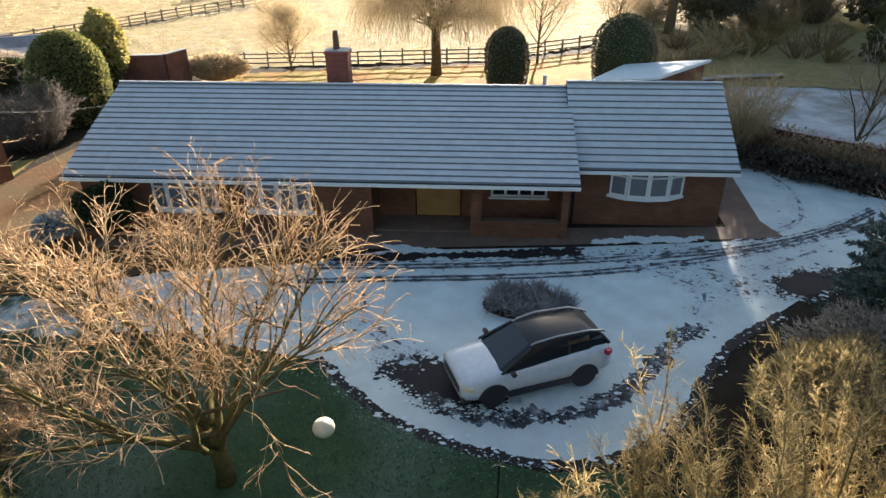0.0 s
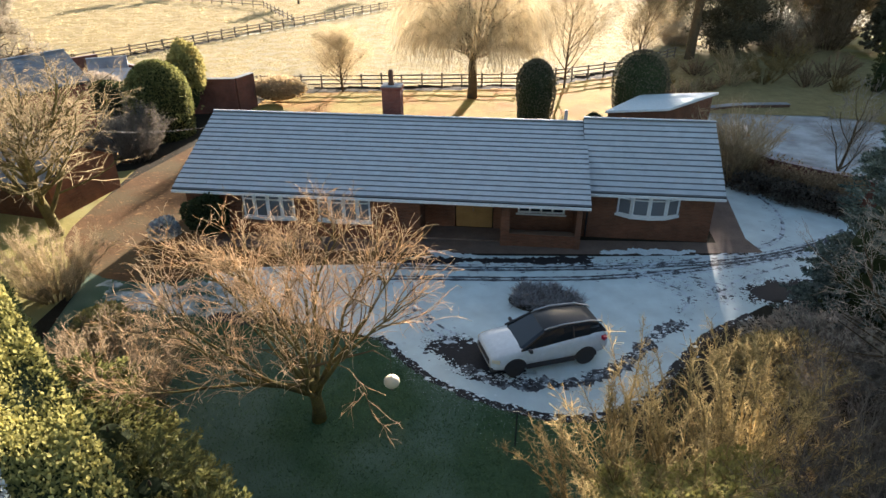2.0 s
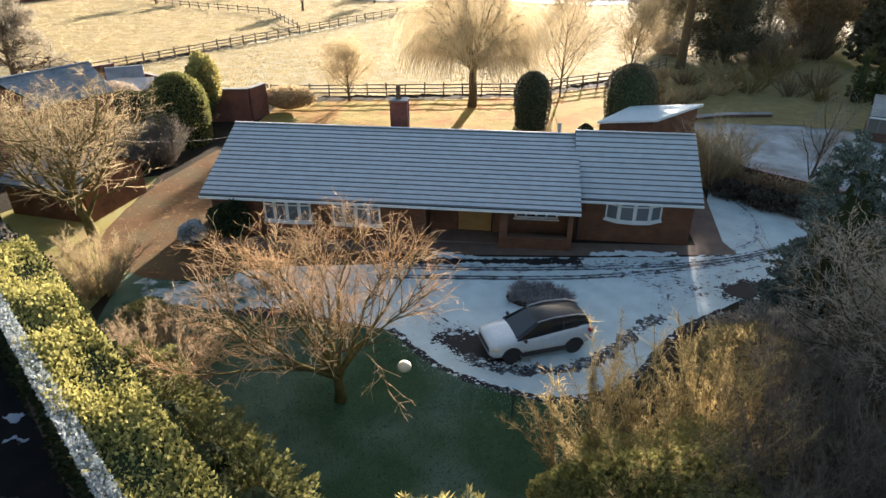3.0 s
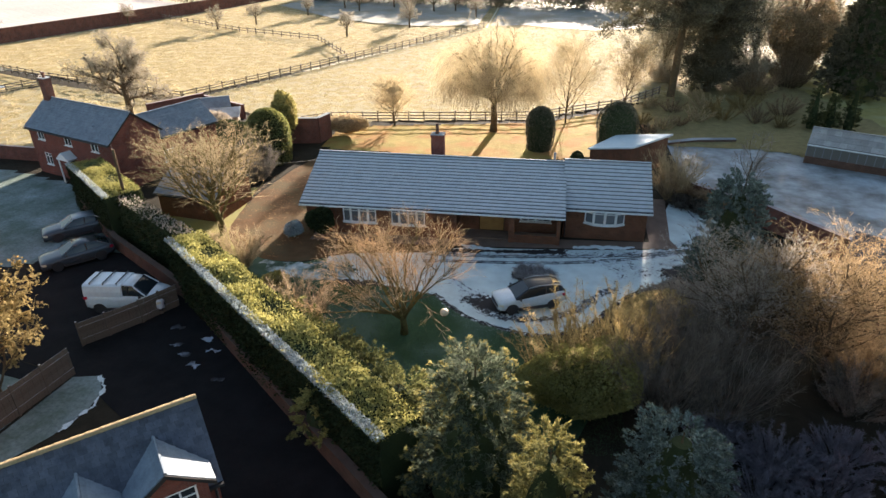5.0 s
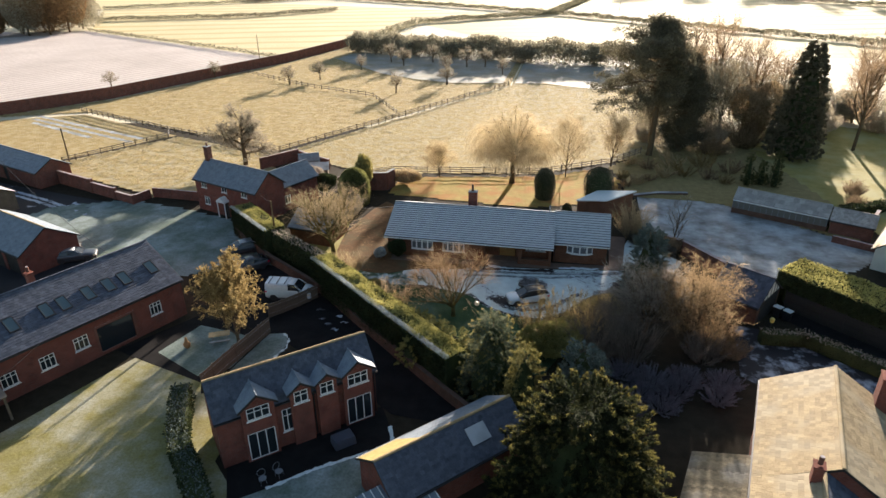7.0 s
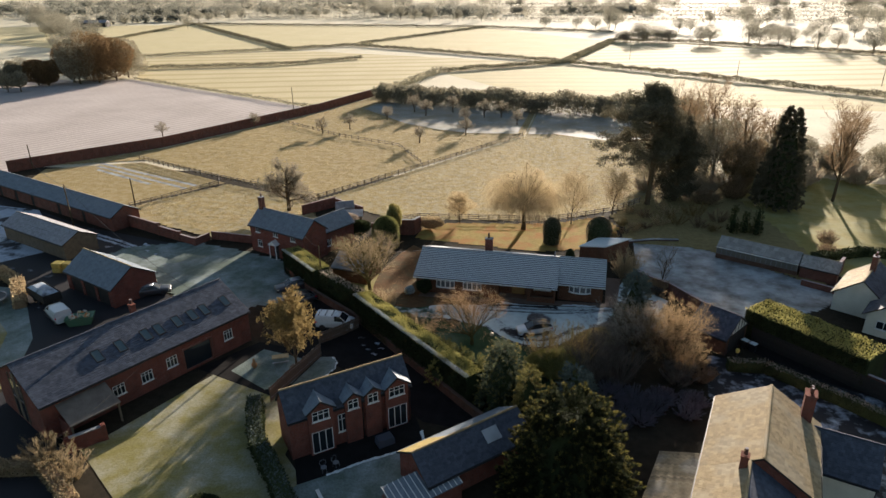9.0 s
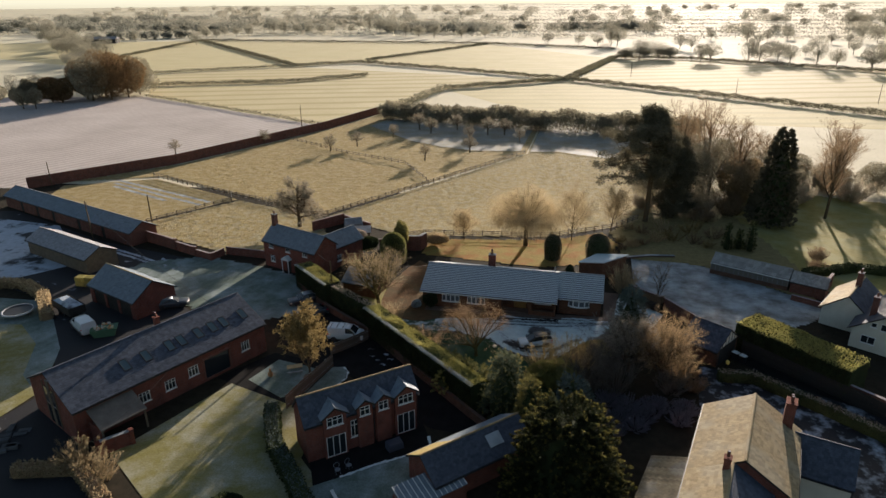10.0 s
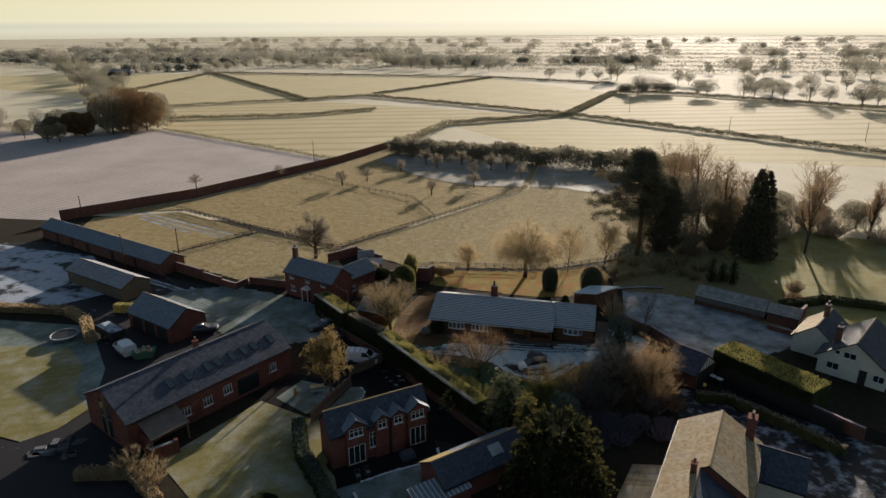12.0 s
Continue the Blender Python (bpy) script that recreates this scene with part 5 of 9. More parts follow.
# glasshouse and its brick potting shed
gh = thing("glasshouse", place(22.2, 20.6, 0, -25), "long low glasshouse with a whitened roof", "glasshouse")
part("base_wall", Shape().box(0, 11.0, 0, 3.4, 0, 0.7), M["brick_dim"], gh)
gable_roof(gh, 0, 11.0, 3.4, 2.0, 3.0, "stone_roof", over=0.1, course=0.7, tile=0.6, verge=0.02)
part("side_glass", Shape().box(0.05, 10.95, 0.08, 0.12, 0.7, 2.0), M["grimy_glass"], gh)
for i in range(17):
    part("mullion", Shape().box(i * 0.68, i * 0.68 + 0.05, 0.04, 0.08, 0.7, 2.0), M["slab"], gh)
for x in (0.05, 10.9):
    part("end_glass", Shape().box(x, x + 0.04, 0.1, 3.3, 0.7, 2.0), M["grimy_glass"], gh)
ps = thing("potting_shed", place(32.4, 15.8, 0, -25), "low slate-roofed potting shed", "shed")
gable_walls(ps, 4.5, 3.4, 1.9, 2.8, "brick_old")
gable_roof(ps, 0, 4.5, 3.4, 1.9, 2.8, "stone_roof", over=0.2, course=0.3, tile=0.3, fascia="dark")

# small garage beside the gravel drive
lg = thing("garden_garage", place(-31.2, 1.6, 0, -8), "small brick garage with a frosted slate roof", "garage")
gable_walls(lg, 5.2, 4.6, 2.1, 3.3, "brick_bung")
gable_roof(lg, 0, 5.2, 4.6, 2.1, 3.3, "slate_blue", over=0.25, course=0.3, tile=0.35, fascia="dark")

# ---- trees, shrubs and hedges ----
def unit(v):
    return v / (v.length or 1.0)


def grow(rng, height, levels, trunk=0.25, up=(0.1, 0.15, 0.1, 0.05), wig=0.25, kids=(7, 7, 6, 4), ratio=(0.6, 0.5, 0.45, 0.4), angle=(45, 45, 40, 40), segn=(5, 5, 4, 2),
         r0=0.16, thin=0.45, start=0.35, droop=0.0, lean=(0, 0)):
    """Branch segments by level: a trunk that splits into limbs, boughs and twigs."""
    out = [[] for _ in range(levels)]

    def branch(p, d, length, r, lv):
        n = segn[lv]
        pts = []
        for i in range(n):
            d = unit(d + Vector((rng.gauss(0, 1), rng.gauss(0, 1), rng.gauss(0, 1))) * wig * (0.35 if lv == 0 else 1) / math.sqrt(n) + Vector((0, 0, up[lv] - droop * (lv > 1) * (i + 1) / n)))
            q = p + d * (length / n)
            if q.z < 0.1:
                q.z = 0.1
            ra, rb = r * (1 - 0.55 * i / n), r * (1 - 0.55 * (i + 1) / n)
            out[lv].append((tuple(p), tuple(q), ra, max(rb, 0.003)))
            pts.append((q.copy(), d.copy(), rb, (i + 1) / n))
            p = q
        if lv + 1 < levels:
            m = kids[lv]
            s = start if lv == 0 else 0.15
            for k in range(m):
                f = s + (1 - s) * (k + rng.random()) / m
                q, dd, rr, _ = pts[min(n - 1, int(f * n))]
                back = out[lv][len(out[lv]) - n + min(n - 1, int(f * n))]
                w = (f * n) % 1.0
                q = Vector(back[0]).lerp(Vector(back[1]), w)
                a = rng.uniform(0, 2 * math.pi) if lv else k * 2.4 + rng.uniform(-0.4, 0.4)
                side = dd.orthogonal()
                side.rotate(Matrix.Rotation(a, 3, dd))
                th = radians(angle[lv] * rng.uniform(0.7, 1.25))
                nd = unit(dd * math.cos(th) + unit(side) * math.sin(th))
                branch(q, nd, length * ratio[lv] * rng.uniform(0.7, 1.2) * (1.15 - 0.4 * f), max(rr * thin * 1.25, 0.004), lv + 1)

    branch(Vector((0, 0, -0.1)), unit(Vector((lean[0], lean[1], 1))), height, r0, 0)
    return out


def wisps(name, segs, mat, seed=1):
    """Fine twigs: one slim tapering blade for each (p0, p1, r0, r1)."""
    a = np.array([(*s[0], *s[1], s[2], s[3]) for s in segs], dtype=np.float64)
    p, q, r0, r1 = a[:, :3], a[:, 3:6], a[:, 6:7], a[:, 7:8]
    u = np.cross(q - p, np.random.default_rng(seed).normal(0, 1, p.shape))
    u /= np.linalg.norm(u, axis=1, keepdims=True) + 1e-9
    return quads(name, np.stack([p - u * r0, p + u * r0, q + u * r1, q - u * r1], axis=1), mat)


def bare_tree(name, at, seed, label, twig="twig_brown", bark="bark", category="tree", group="", fine=False, rmin=0.006, fit=None, extra=0, **kw):
    rng = random.Random(seed)
    lv = grow(rng, **kw)
    if fit:
        tip = np.array([sg[1] for sg in lv[-1]])
        fx, fz = fit[0] / np.percentile(np.hypot(tip[:, 0], tip[:, 1]), 96), fit[1] / tip[:, 2].max()
        lv = [[((a[0] * fx, a[1] * fx, a[2] * fz), (b[0] * fx, b[1] * fx, b[2] * fz), c, e) for a, b, c, e in g] for g in lv]
    ob = thing(name, at, label, category, group)
    part("trunk", sticks("trunk", [(a, b, max(c, rmin), max(e, rmin)) for a, b, c, e in lv[0]], M[bark], 8), M[bark], ob)
    part("bough", sticks("bough", [(a, b, max(c, rmin), max(e, rmin)) for s in lv[1:-2] or lv[1:2] for a, b, c, e in s], M[bark], 5), M[bark], ob)
    tw = [(a, b, max(c, rmin), max(e, rmin * 0.7)) for s in lv[-2:] for a, b, c, e in s]
    for a, b, c, e in (lv[-1] if extra else ()):
        d = unit(Vector(b) - Vector(a))
        for _ in range(extra):
            p = Vector(a).lerp(Vector(b), rng.random())
            g = unit(d + Vector((rng.gauss(0, 0.55), rng.gauss(0, 0.55), rng.gauss(0.25, 0.35))))
            q = p + g * rng.uniform(0.12, 0.3)
            w = q + unit(g + Vector((rng.gauss(0, 0.3), rng.gauss(0, 0.3), 0.2))) * rng.uniform(0.1, 0.25)
            tw += [(tuple(p), tuple(q), rmin * 0.8, rmin * 0.65), (tuple(q), tuple(w), rmin * 0.65, rmin * 0.5)]
    part("crown", wisps("crown", tw, M[twig], seed) if fine else sticks("crown", tw, M[twig], 3), M[twig], ob)
    return ob


def crown_tree(name, at, seed, label, h, r, mat, n=2600, size=0.5, base=0.18, trunk=0.3, lumps=12, lump=0.3, aspect=0.22, fill=0.5, bark="bark", group=""):
    """A broad round-headed tree seen from afar: trunk, limbs and a lumpy airy head of fine sprays."""
    rng = np.random.default_rng(seed)
    rn = random.Random(seed)
    ob = thing(name, at, label, "tree", group)
    part("trunk", Shape().tube([(0, 0, -0.1), (0.1, 0, h * 0.3), (0, 0.1, h * 0.6)], [trunk, trunk * 0.7, trunk * 0.3], 7), M[bark], ob)
    limbs = []
    for i in range(12):
        a, z = rn.uniform(0, 6.28), h * rn.uniform(0.16, 0.45)
        e = Vector((math.cos(a) * r * 0.75, math.sin(a) * r * 0.75, h * rn.uniform(0.5, 0.9)))
        mid = Vector((e.x * 0.45, e.y * 0.45, z + (e.z - z) * 0.65))
        limbs += [((0, 0, z), tuple(mid), trunk * 0.4, trunk * 0.25), (tuple(mid), tuple(e), trunk * 0.25, trunk * 0.1)]
    part("bough", sticks("bough", limbs, M[bark], 5), M[bark], ob)
    dv = rng.normal(0, 1, (n, 3))
    dv /= np.linalg.norm(dv, axis=1, keepdims=True)
    C = rng.normal(0, 1, (lumps, 3))
    C /= np.linalg.norm(C, axis=1, keepdims=True)
    b = np.full(n, 0.78)
    for c in C:
        b += rng.uniform(0.3, 1) * lump * np.exp(-((1 - dv @ c) / 0.08))
    b *= np.where(rng.random(n) < fill, rng.random(n) ** 0.4, rng.uniform(0.9, 1.02, n))
    P = dv * b[:, None] * np.array([r, r, h * (1 - base) / 2]) + np.array([0, 0, h * (1 + base) / 2])
    P[:, 2] = np.maximum(P[:, 2], 0.05)
    part("crown", quads("crown", sprays(rng, P, dv + np.array([0, 0, 0.3]), size, aspect, 0.7), M[mat]), M[mat], ob)
    return ob


def sprays(rng, pts, dirs, size, aspect=0.35, jitter=0.5):
    """Small leaf blades: one kite-shaped quad at each point, along dirs."""
    n = len(pts)
    d = dirs + rng.normal(0, jitter, (n, 3))
    d /= np.linalg.norm(d, axis=1, keepdims=True) + 1e-9
    u = np.cross(d, rng.normal(0, 1, (n, 3)))
    u /= np.linalg.norm(u, axis=1, keepdims=True) + 1e-9
    s = size * rng.uniform(0.6, 1.3, (n, 1))
    return np.stack([pts, pts + d * s * 0.45 + u * s * aspect, pts + d * s, pts + d * s * 0.45 - u * s * aspect], axis=1)


def conifer(name, at, seed, label, h, r, mat="conifer", n=9000, size=0.3, shape=0.8, lumps=26, droop=0.15, base=0.03, category="tree", tip=1.0, depth=0.3, group="", fronds=0, reach=0.3, tuft=0.16, tips=""):
    """A dense evergreen: fronds of sprays stand out all over a cone, with an uneven outline."""
    rng = np.random.default_rng(seed)
    ob = thing(name, at, label, category, group)
    part("trunk", Shape().tube([(0, 0, -0.1), (0, 0, h * 0.5), (0, 0, h * 0.92)], [r * 0.09 + 0.05, r * 0.05 + 0.03, 0.02], 8), M["bark"], ob)
    k = fronds or max(60, n // 90)
    per = n // k
    z = h * (base + (0.99 - base) * (1 - np.sqrt(rng.random(k))) ** 0.85)
    top = rng.random(k) < 0.14
    z = np.where(top, h * rng.uniform(0.72, 0.97, k), z)
    a = rng.random(k) * 2 * np.pi
    prof = r * np.clip(1 - z / h, 0.0, 1) ** shape * np.clip(0.55 + (z / h) / 0.12, 0.55, 1.0) + 0.04
    L = (reach * r * 0.6 + 0.12) * rng.uniform(0.6, 1.5, k)
    out = np.stack([np.cos(a), np.sin(a), np.zeros(k)], axis=1)
    lift = rng.normal(0.55 * tip - droop, 0.25, k)
    axis = out + np.array([0, 0, 1.0]) * lift[:, None] + rng.normal(0, 0.2, (k, 3))
    axis /= np.linalg.norm(axis, axis=1, keepdims=True)
    root = out * (prof * rng.uniform(0.62, 0.95, k))[:, None] + np.array([0, 0, 1.0]) * z[:, None]
    s = rng.random((k, per)) ** 0.7
    bend = -0.35 * droop - 0.1
    P = root[:, None] + axis[:, None] * (s * L[:, None])[..., None] + np.array([0, 0, bend]) * ((s ** 2) * L[:, None])[..., None]
    P = P + rng.normal(0, 1, (k, per, 3)) * (tuft * L[:, None] * (1.15 - s))[..., None]
    D = axis[:, None] + rng.normal(0, 0.5, (k, per, 3))
    P, D = P.reshape(-1, 3), D.reshape(-1, 3)
    P[:, 2] = np.maximum(P[:, 2], 0.03)
    # outermost sprays take the tip colour: painted sunlight, all round the crown
    at_tip = s.reshape(-1) > (0.88 if tips else 2.0)
    part("crown", quads("crown", sprays(rng, P[~at_tip], D[~at_tip], size, 0.13 if tips else 0.2, 0.3), M[mat]), M[mat], ob)
    if tips:
        part("young_growth", quads("young_growth", sprays(rng, P[at_tip], D[at_tip], size, 0.13, 0.3), M[tips]), M[tips], ob, "frond tips coloured yellow-green as if sunlit", kind="stuff")
    # solid core in a dark colour stands for the shade between fronds
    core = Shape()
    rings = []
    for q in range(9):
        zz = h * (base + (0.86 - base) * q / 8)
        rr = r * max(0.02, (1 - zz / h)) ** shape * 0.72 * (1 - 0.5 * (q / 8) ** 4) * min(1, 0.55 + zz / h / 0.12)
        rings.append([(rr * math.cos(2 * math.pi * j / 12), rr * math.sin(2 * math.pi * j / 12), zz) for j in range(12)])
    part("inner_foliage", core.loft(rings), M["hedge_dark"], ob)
    return ob


def topiary(name, at, seed, label, r, h, mat="hedge_dark", n=7000, size=0.12, dome=0.35):
    """A clipped column with a domed top that stands on the ground."""
    rng = np.random.default_rng(seed)
    ob = thing(name, at, label, "topiary")

    def prof(z):
        f = np.clip((z / h - (1 - dome)) / dome, 0, 1)
        return r * np.sqrt(np.clip(1 - f ** 2, 0, 1)) * (0.86 + 0.14 * np.clip(z / h / 0.4, 0, 1))
    z = h * rng.random(n)
    z[: n // 4] = h * (1 - dome * rng.random(n // 4) ** 2)
    a = rng.random(n) * 2 * np.pi
    wob = 1 + 0.035 * np.sin(3 * a + z * 1.3) + rng.normal(0, 0.02, n)
    rad = prof(z) * wob
    P = np.stack([rad * np.cos(a), rad * np.sin(a), z], axis=1)
    D = np.stack([np.cos(a), np.sin(a), 0.3 + 2 * np.clip(z / h - 0.7, 0, 1)], axis=1)
    part("foliage", quads("foliage", sprays(rng, P, D, size), M[mat]), M[mat], ob)
    # solid dark core, painted as the shade behind the leaves
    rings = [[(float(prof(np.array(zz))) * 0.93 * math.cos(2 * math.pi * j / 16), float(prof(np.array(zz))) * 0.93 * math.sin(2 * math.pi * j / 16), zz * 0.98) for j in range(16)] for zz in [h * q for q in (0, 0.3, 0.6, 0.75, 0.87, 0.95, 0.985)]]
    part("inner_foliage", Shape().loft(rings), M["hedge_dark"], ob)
    return ob


def round_bush(name, at, seed, label, rx, ry, h, mat="hedge_dark", n=5000, size=0.12, lumps=14, lump=0.18, category="bush", flat=1.0, twiggy=False, group="", core=True, cmat="hedge_dark"):
    """A clipped or loose round bush: leaf blades over a lumpy dome."""
    rng = np.random.default_rng(seed)
    ob = thing(name, at, label, category, group)
    dv = rng.normal(0, 1, (n, 3))
    dv[:, 2] = np.abs(dv[:, 2]) * flat - 0.15
    dv /= np.linalg.norm(dv, axis=1, keepdims=True)
    L = rng.normal(0, 1, (lumps, 3))
    L[:, 2] = np.abs(L[:, 2])
    L /= np.linalg.norm(L, axis=1, keepdims=True)
    b = np.ones(n)
    for i in range(lumps):
        b += rng.uniform(0.2, 1) * lump * np.exp(-((1 - dv @ L[i]) / 0.06))
    b *= 1 - 0.25 * rng.random(n) ** 2
    pts = dv * b[:, None] * np.array([rx, ry, h * 0.5]) * 0.92 + np.array([0, 0, h * 0.47])
    pts[:, 2] = np.maximum(pts[:, 2], 0.02)
    part("foliage", quads("foliage", sprays(rng, pts, dv, size, 0.12 if twiggy else 0.35, 0.6), M[mat]), M[mat], ob)
    # filler core; its default dark colour stands for shade inside the bush
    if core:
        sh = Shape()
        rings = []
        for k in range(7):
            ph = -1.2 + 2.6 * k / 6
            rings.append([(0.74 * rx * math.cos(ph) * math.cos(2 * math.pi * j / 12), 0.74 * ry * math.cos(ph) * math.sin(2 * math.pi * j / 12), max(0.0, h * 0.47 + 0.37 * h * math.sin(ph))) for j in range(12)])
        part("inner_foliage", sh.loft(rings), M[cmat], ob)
    return ob


def hedge(name, pts, width, height, mat, label, density=60, size=0.16, seed=1, top_mat=None, rough=0.06, kind="", cmat="hedge_dark", z0=0.0, edge=None):
    """A clipped hedge along a line: a core and leaf blades over its sides and top."""
    rng = np.random.default_rng(seed)
    ob = thing(name, place(0, 0), label, "hedge", kind=kind)
    core, leaf, top = Shape(), [], []
    for (xa, ya), (xb, yb) in zip(pts, pts[1:]):
        a, b = np.array([xa, ya, z0]), np.array([xb, yb, z0])
        L = np.linalg.norm(b - a)
        u = (b - a) / L
        nrm = np.array([-u[1], u[0], 0])
        m = Matrix(((u[0], nrm[0], 0, xa), (u[1], nrm[1], 0, ya), (0, 0, 1, z0), (0, 0, 0, 1)))
        w = width / 2 - 0.1
        core.loft([[m @ Vector((x, y, z)) for y, z in ((-w * 0.95, 0), (w * 0.95, 0), (w, height * 0.5), (w * 0.92, height - 0.12), (-w * 0.92, height - 0.12), (-w, height * 0.5))] for x in (0, L)])
        for face in range(3):
            area = L * (height if face < 2 else width)
            k = int(area * density * (2.2 if face == 2 and density > 200 else 1))
            s, q = rng.random(k) * L, rng.random(k)
            wob = np.array([noise.noise((float(xx) * 0.45 + seed, float(qq) * 2, face)) for xx, qq in zip(s, q)]) * rough * 3 + rng.normal(0, rough, k)
            if face < 2:
                sg = 1 if face else -1
                P = a + u * s[:, None] + nrm * (sg * (width / 2 - 0.08 + wob))[:, None] + np.array([0, 0, 1]) * (q * height)[:, None]
                D = np.tile(nrm * sg + np.array([0, 0, 0.5]), (k, 1))
                leaf.append(sprays(rng, P, D, size))
            else:
                P = a + u * s[:, None] + nrm * ((q - 0.5) * width)[:, None] + np.array([0, 0, 1]) * (height - 0.1 + wob)[:, None]
                D = np.tile(np.array([0, 0, 1.0]), (k, 1))
                top.append(sprays(rng, P, D, size * (0.85 if density > 200 else 1)))
    if edge:
        ed = []
        for (xa, ya), (xb, yb) in zip(pts, pts[1:]):
            L = math.hypot(xb - xa, yb - ya)
            k = int(L * 620)
            s, q = rng.random(k), -width / 2 - 0.02 + 0.45 * rng.random(k) ** 1.3
            P = np.stack([xa + (xb - xa) * s - (yb - ya) / L * q, ya + (yb - ya) * s + (xb - xa) / L * q, height + 0.02 + rng.normal(0, 0.06, k)], axis=1)
            ed.append(sprays(rng, P, np.tile(np.array([0, 0, 0.8]), (k, 1)), size * 0.6))
        part("frosted_edge", quads("frosted_edge", np.concatenate(ed), M[edge]), M[edge], ob, "frost-whitened hedge edge")
    # filler core, dark by default for the shade within the hedge
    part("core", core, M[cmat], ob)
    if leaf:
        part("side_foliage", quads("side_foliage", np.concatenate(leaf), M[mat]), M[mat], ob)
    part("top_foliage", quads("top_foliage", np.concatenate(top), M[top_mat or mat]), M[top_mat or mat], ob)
    return ob


def twig_shrub(name, at, seed, label, h, r, stems=40, twig="twig_gold", spread=0.5, category="shrub", kids=9, group="", rmin=0.006, sub=3, stub=1.0):
    """An upright leafless shrub: many stems from the base, each with side twigs."""
    rng = random.Random(seed)
    segs = []
    for i in range(stems):
        a, q = rng.uniform(0, 2 * math.pi), math.sqrt(rng.random())
        p = Vector((math.cos(a) * r * q * 0.35, math.sin(a) * r * q * 0.35, 0))
        d = unit(Vector((math.cos(a) * q * spread, math.sin(a) * q * spread, 1)))
        L = h * rng.uniform(0.6, 1.05) * (1.05 - 0.25 * q)
        n = 6
        for k in range(n):
            d = unit(d + Vector((rng.gauss(0, 0.12), rng.gauss(0, 0.12), 0.03)))
            e = p + d * L / n
            rr = 0.022 * (1 - k / n) + rmin
            segs.append((tuple(p), tuple(e), rr, rr * 0.8))
            for j in range(kids if k > 0 else 1):
                f = rng.random()
                s = p.lerp(e, f)
                td = unit(d * 0.8 + Vector((rng.gauss(0, 0.6), rng.gauss(0, 0.6), rng.gauss(0.2, 0.4))))
                tl = L * rng.uniform(0.06, 0.17) * stub
                e2 = s + td * tl
                segs.append((tuple(s), tuple(e2), rmin, rmin * 0.7))
                for _ in range(sub):
                    g = s.lerp(e2, rng.uniform(0.2, 1))
                    gd = unit(td + Vector((rng.gauss(0, 0.7), rng.gauss(0, 0.7), rng.gauss(0.1, 0.5))))
                    segs.append((tuple(g), tuple(g + gd * tl * rng.uniform(0.25, 0.6)), rmin * 0.8, rmin * 0.5))
            p = e
    ob = thing(name, at, label, category, group)
    thick = rmin * 1.25
    part("stem", sticks("stem", [s for s in segs if s[2] > thick], M["bark" if twig == "twig_brown" else twig], 4), None, ob, kind="stuff")
    part("crown", wisps("crown", [s for s in segs if s[2] <= thick], M[twig], seed), None, ob)
    return ob


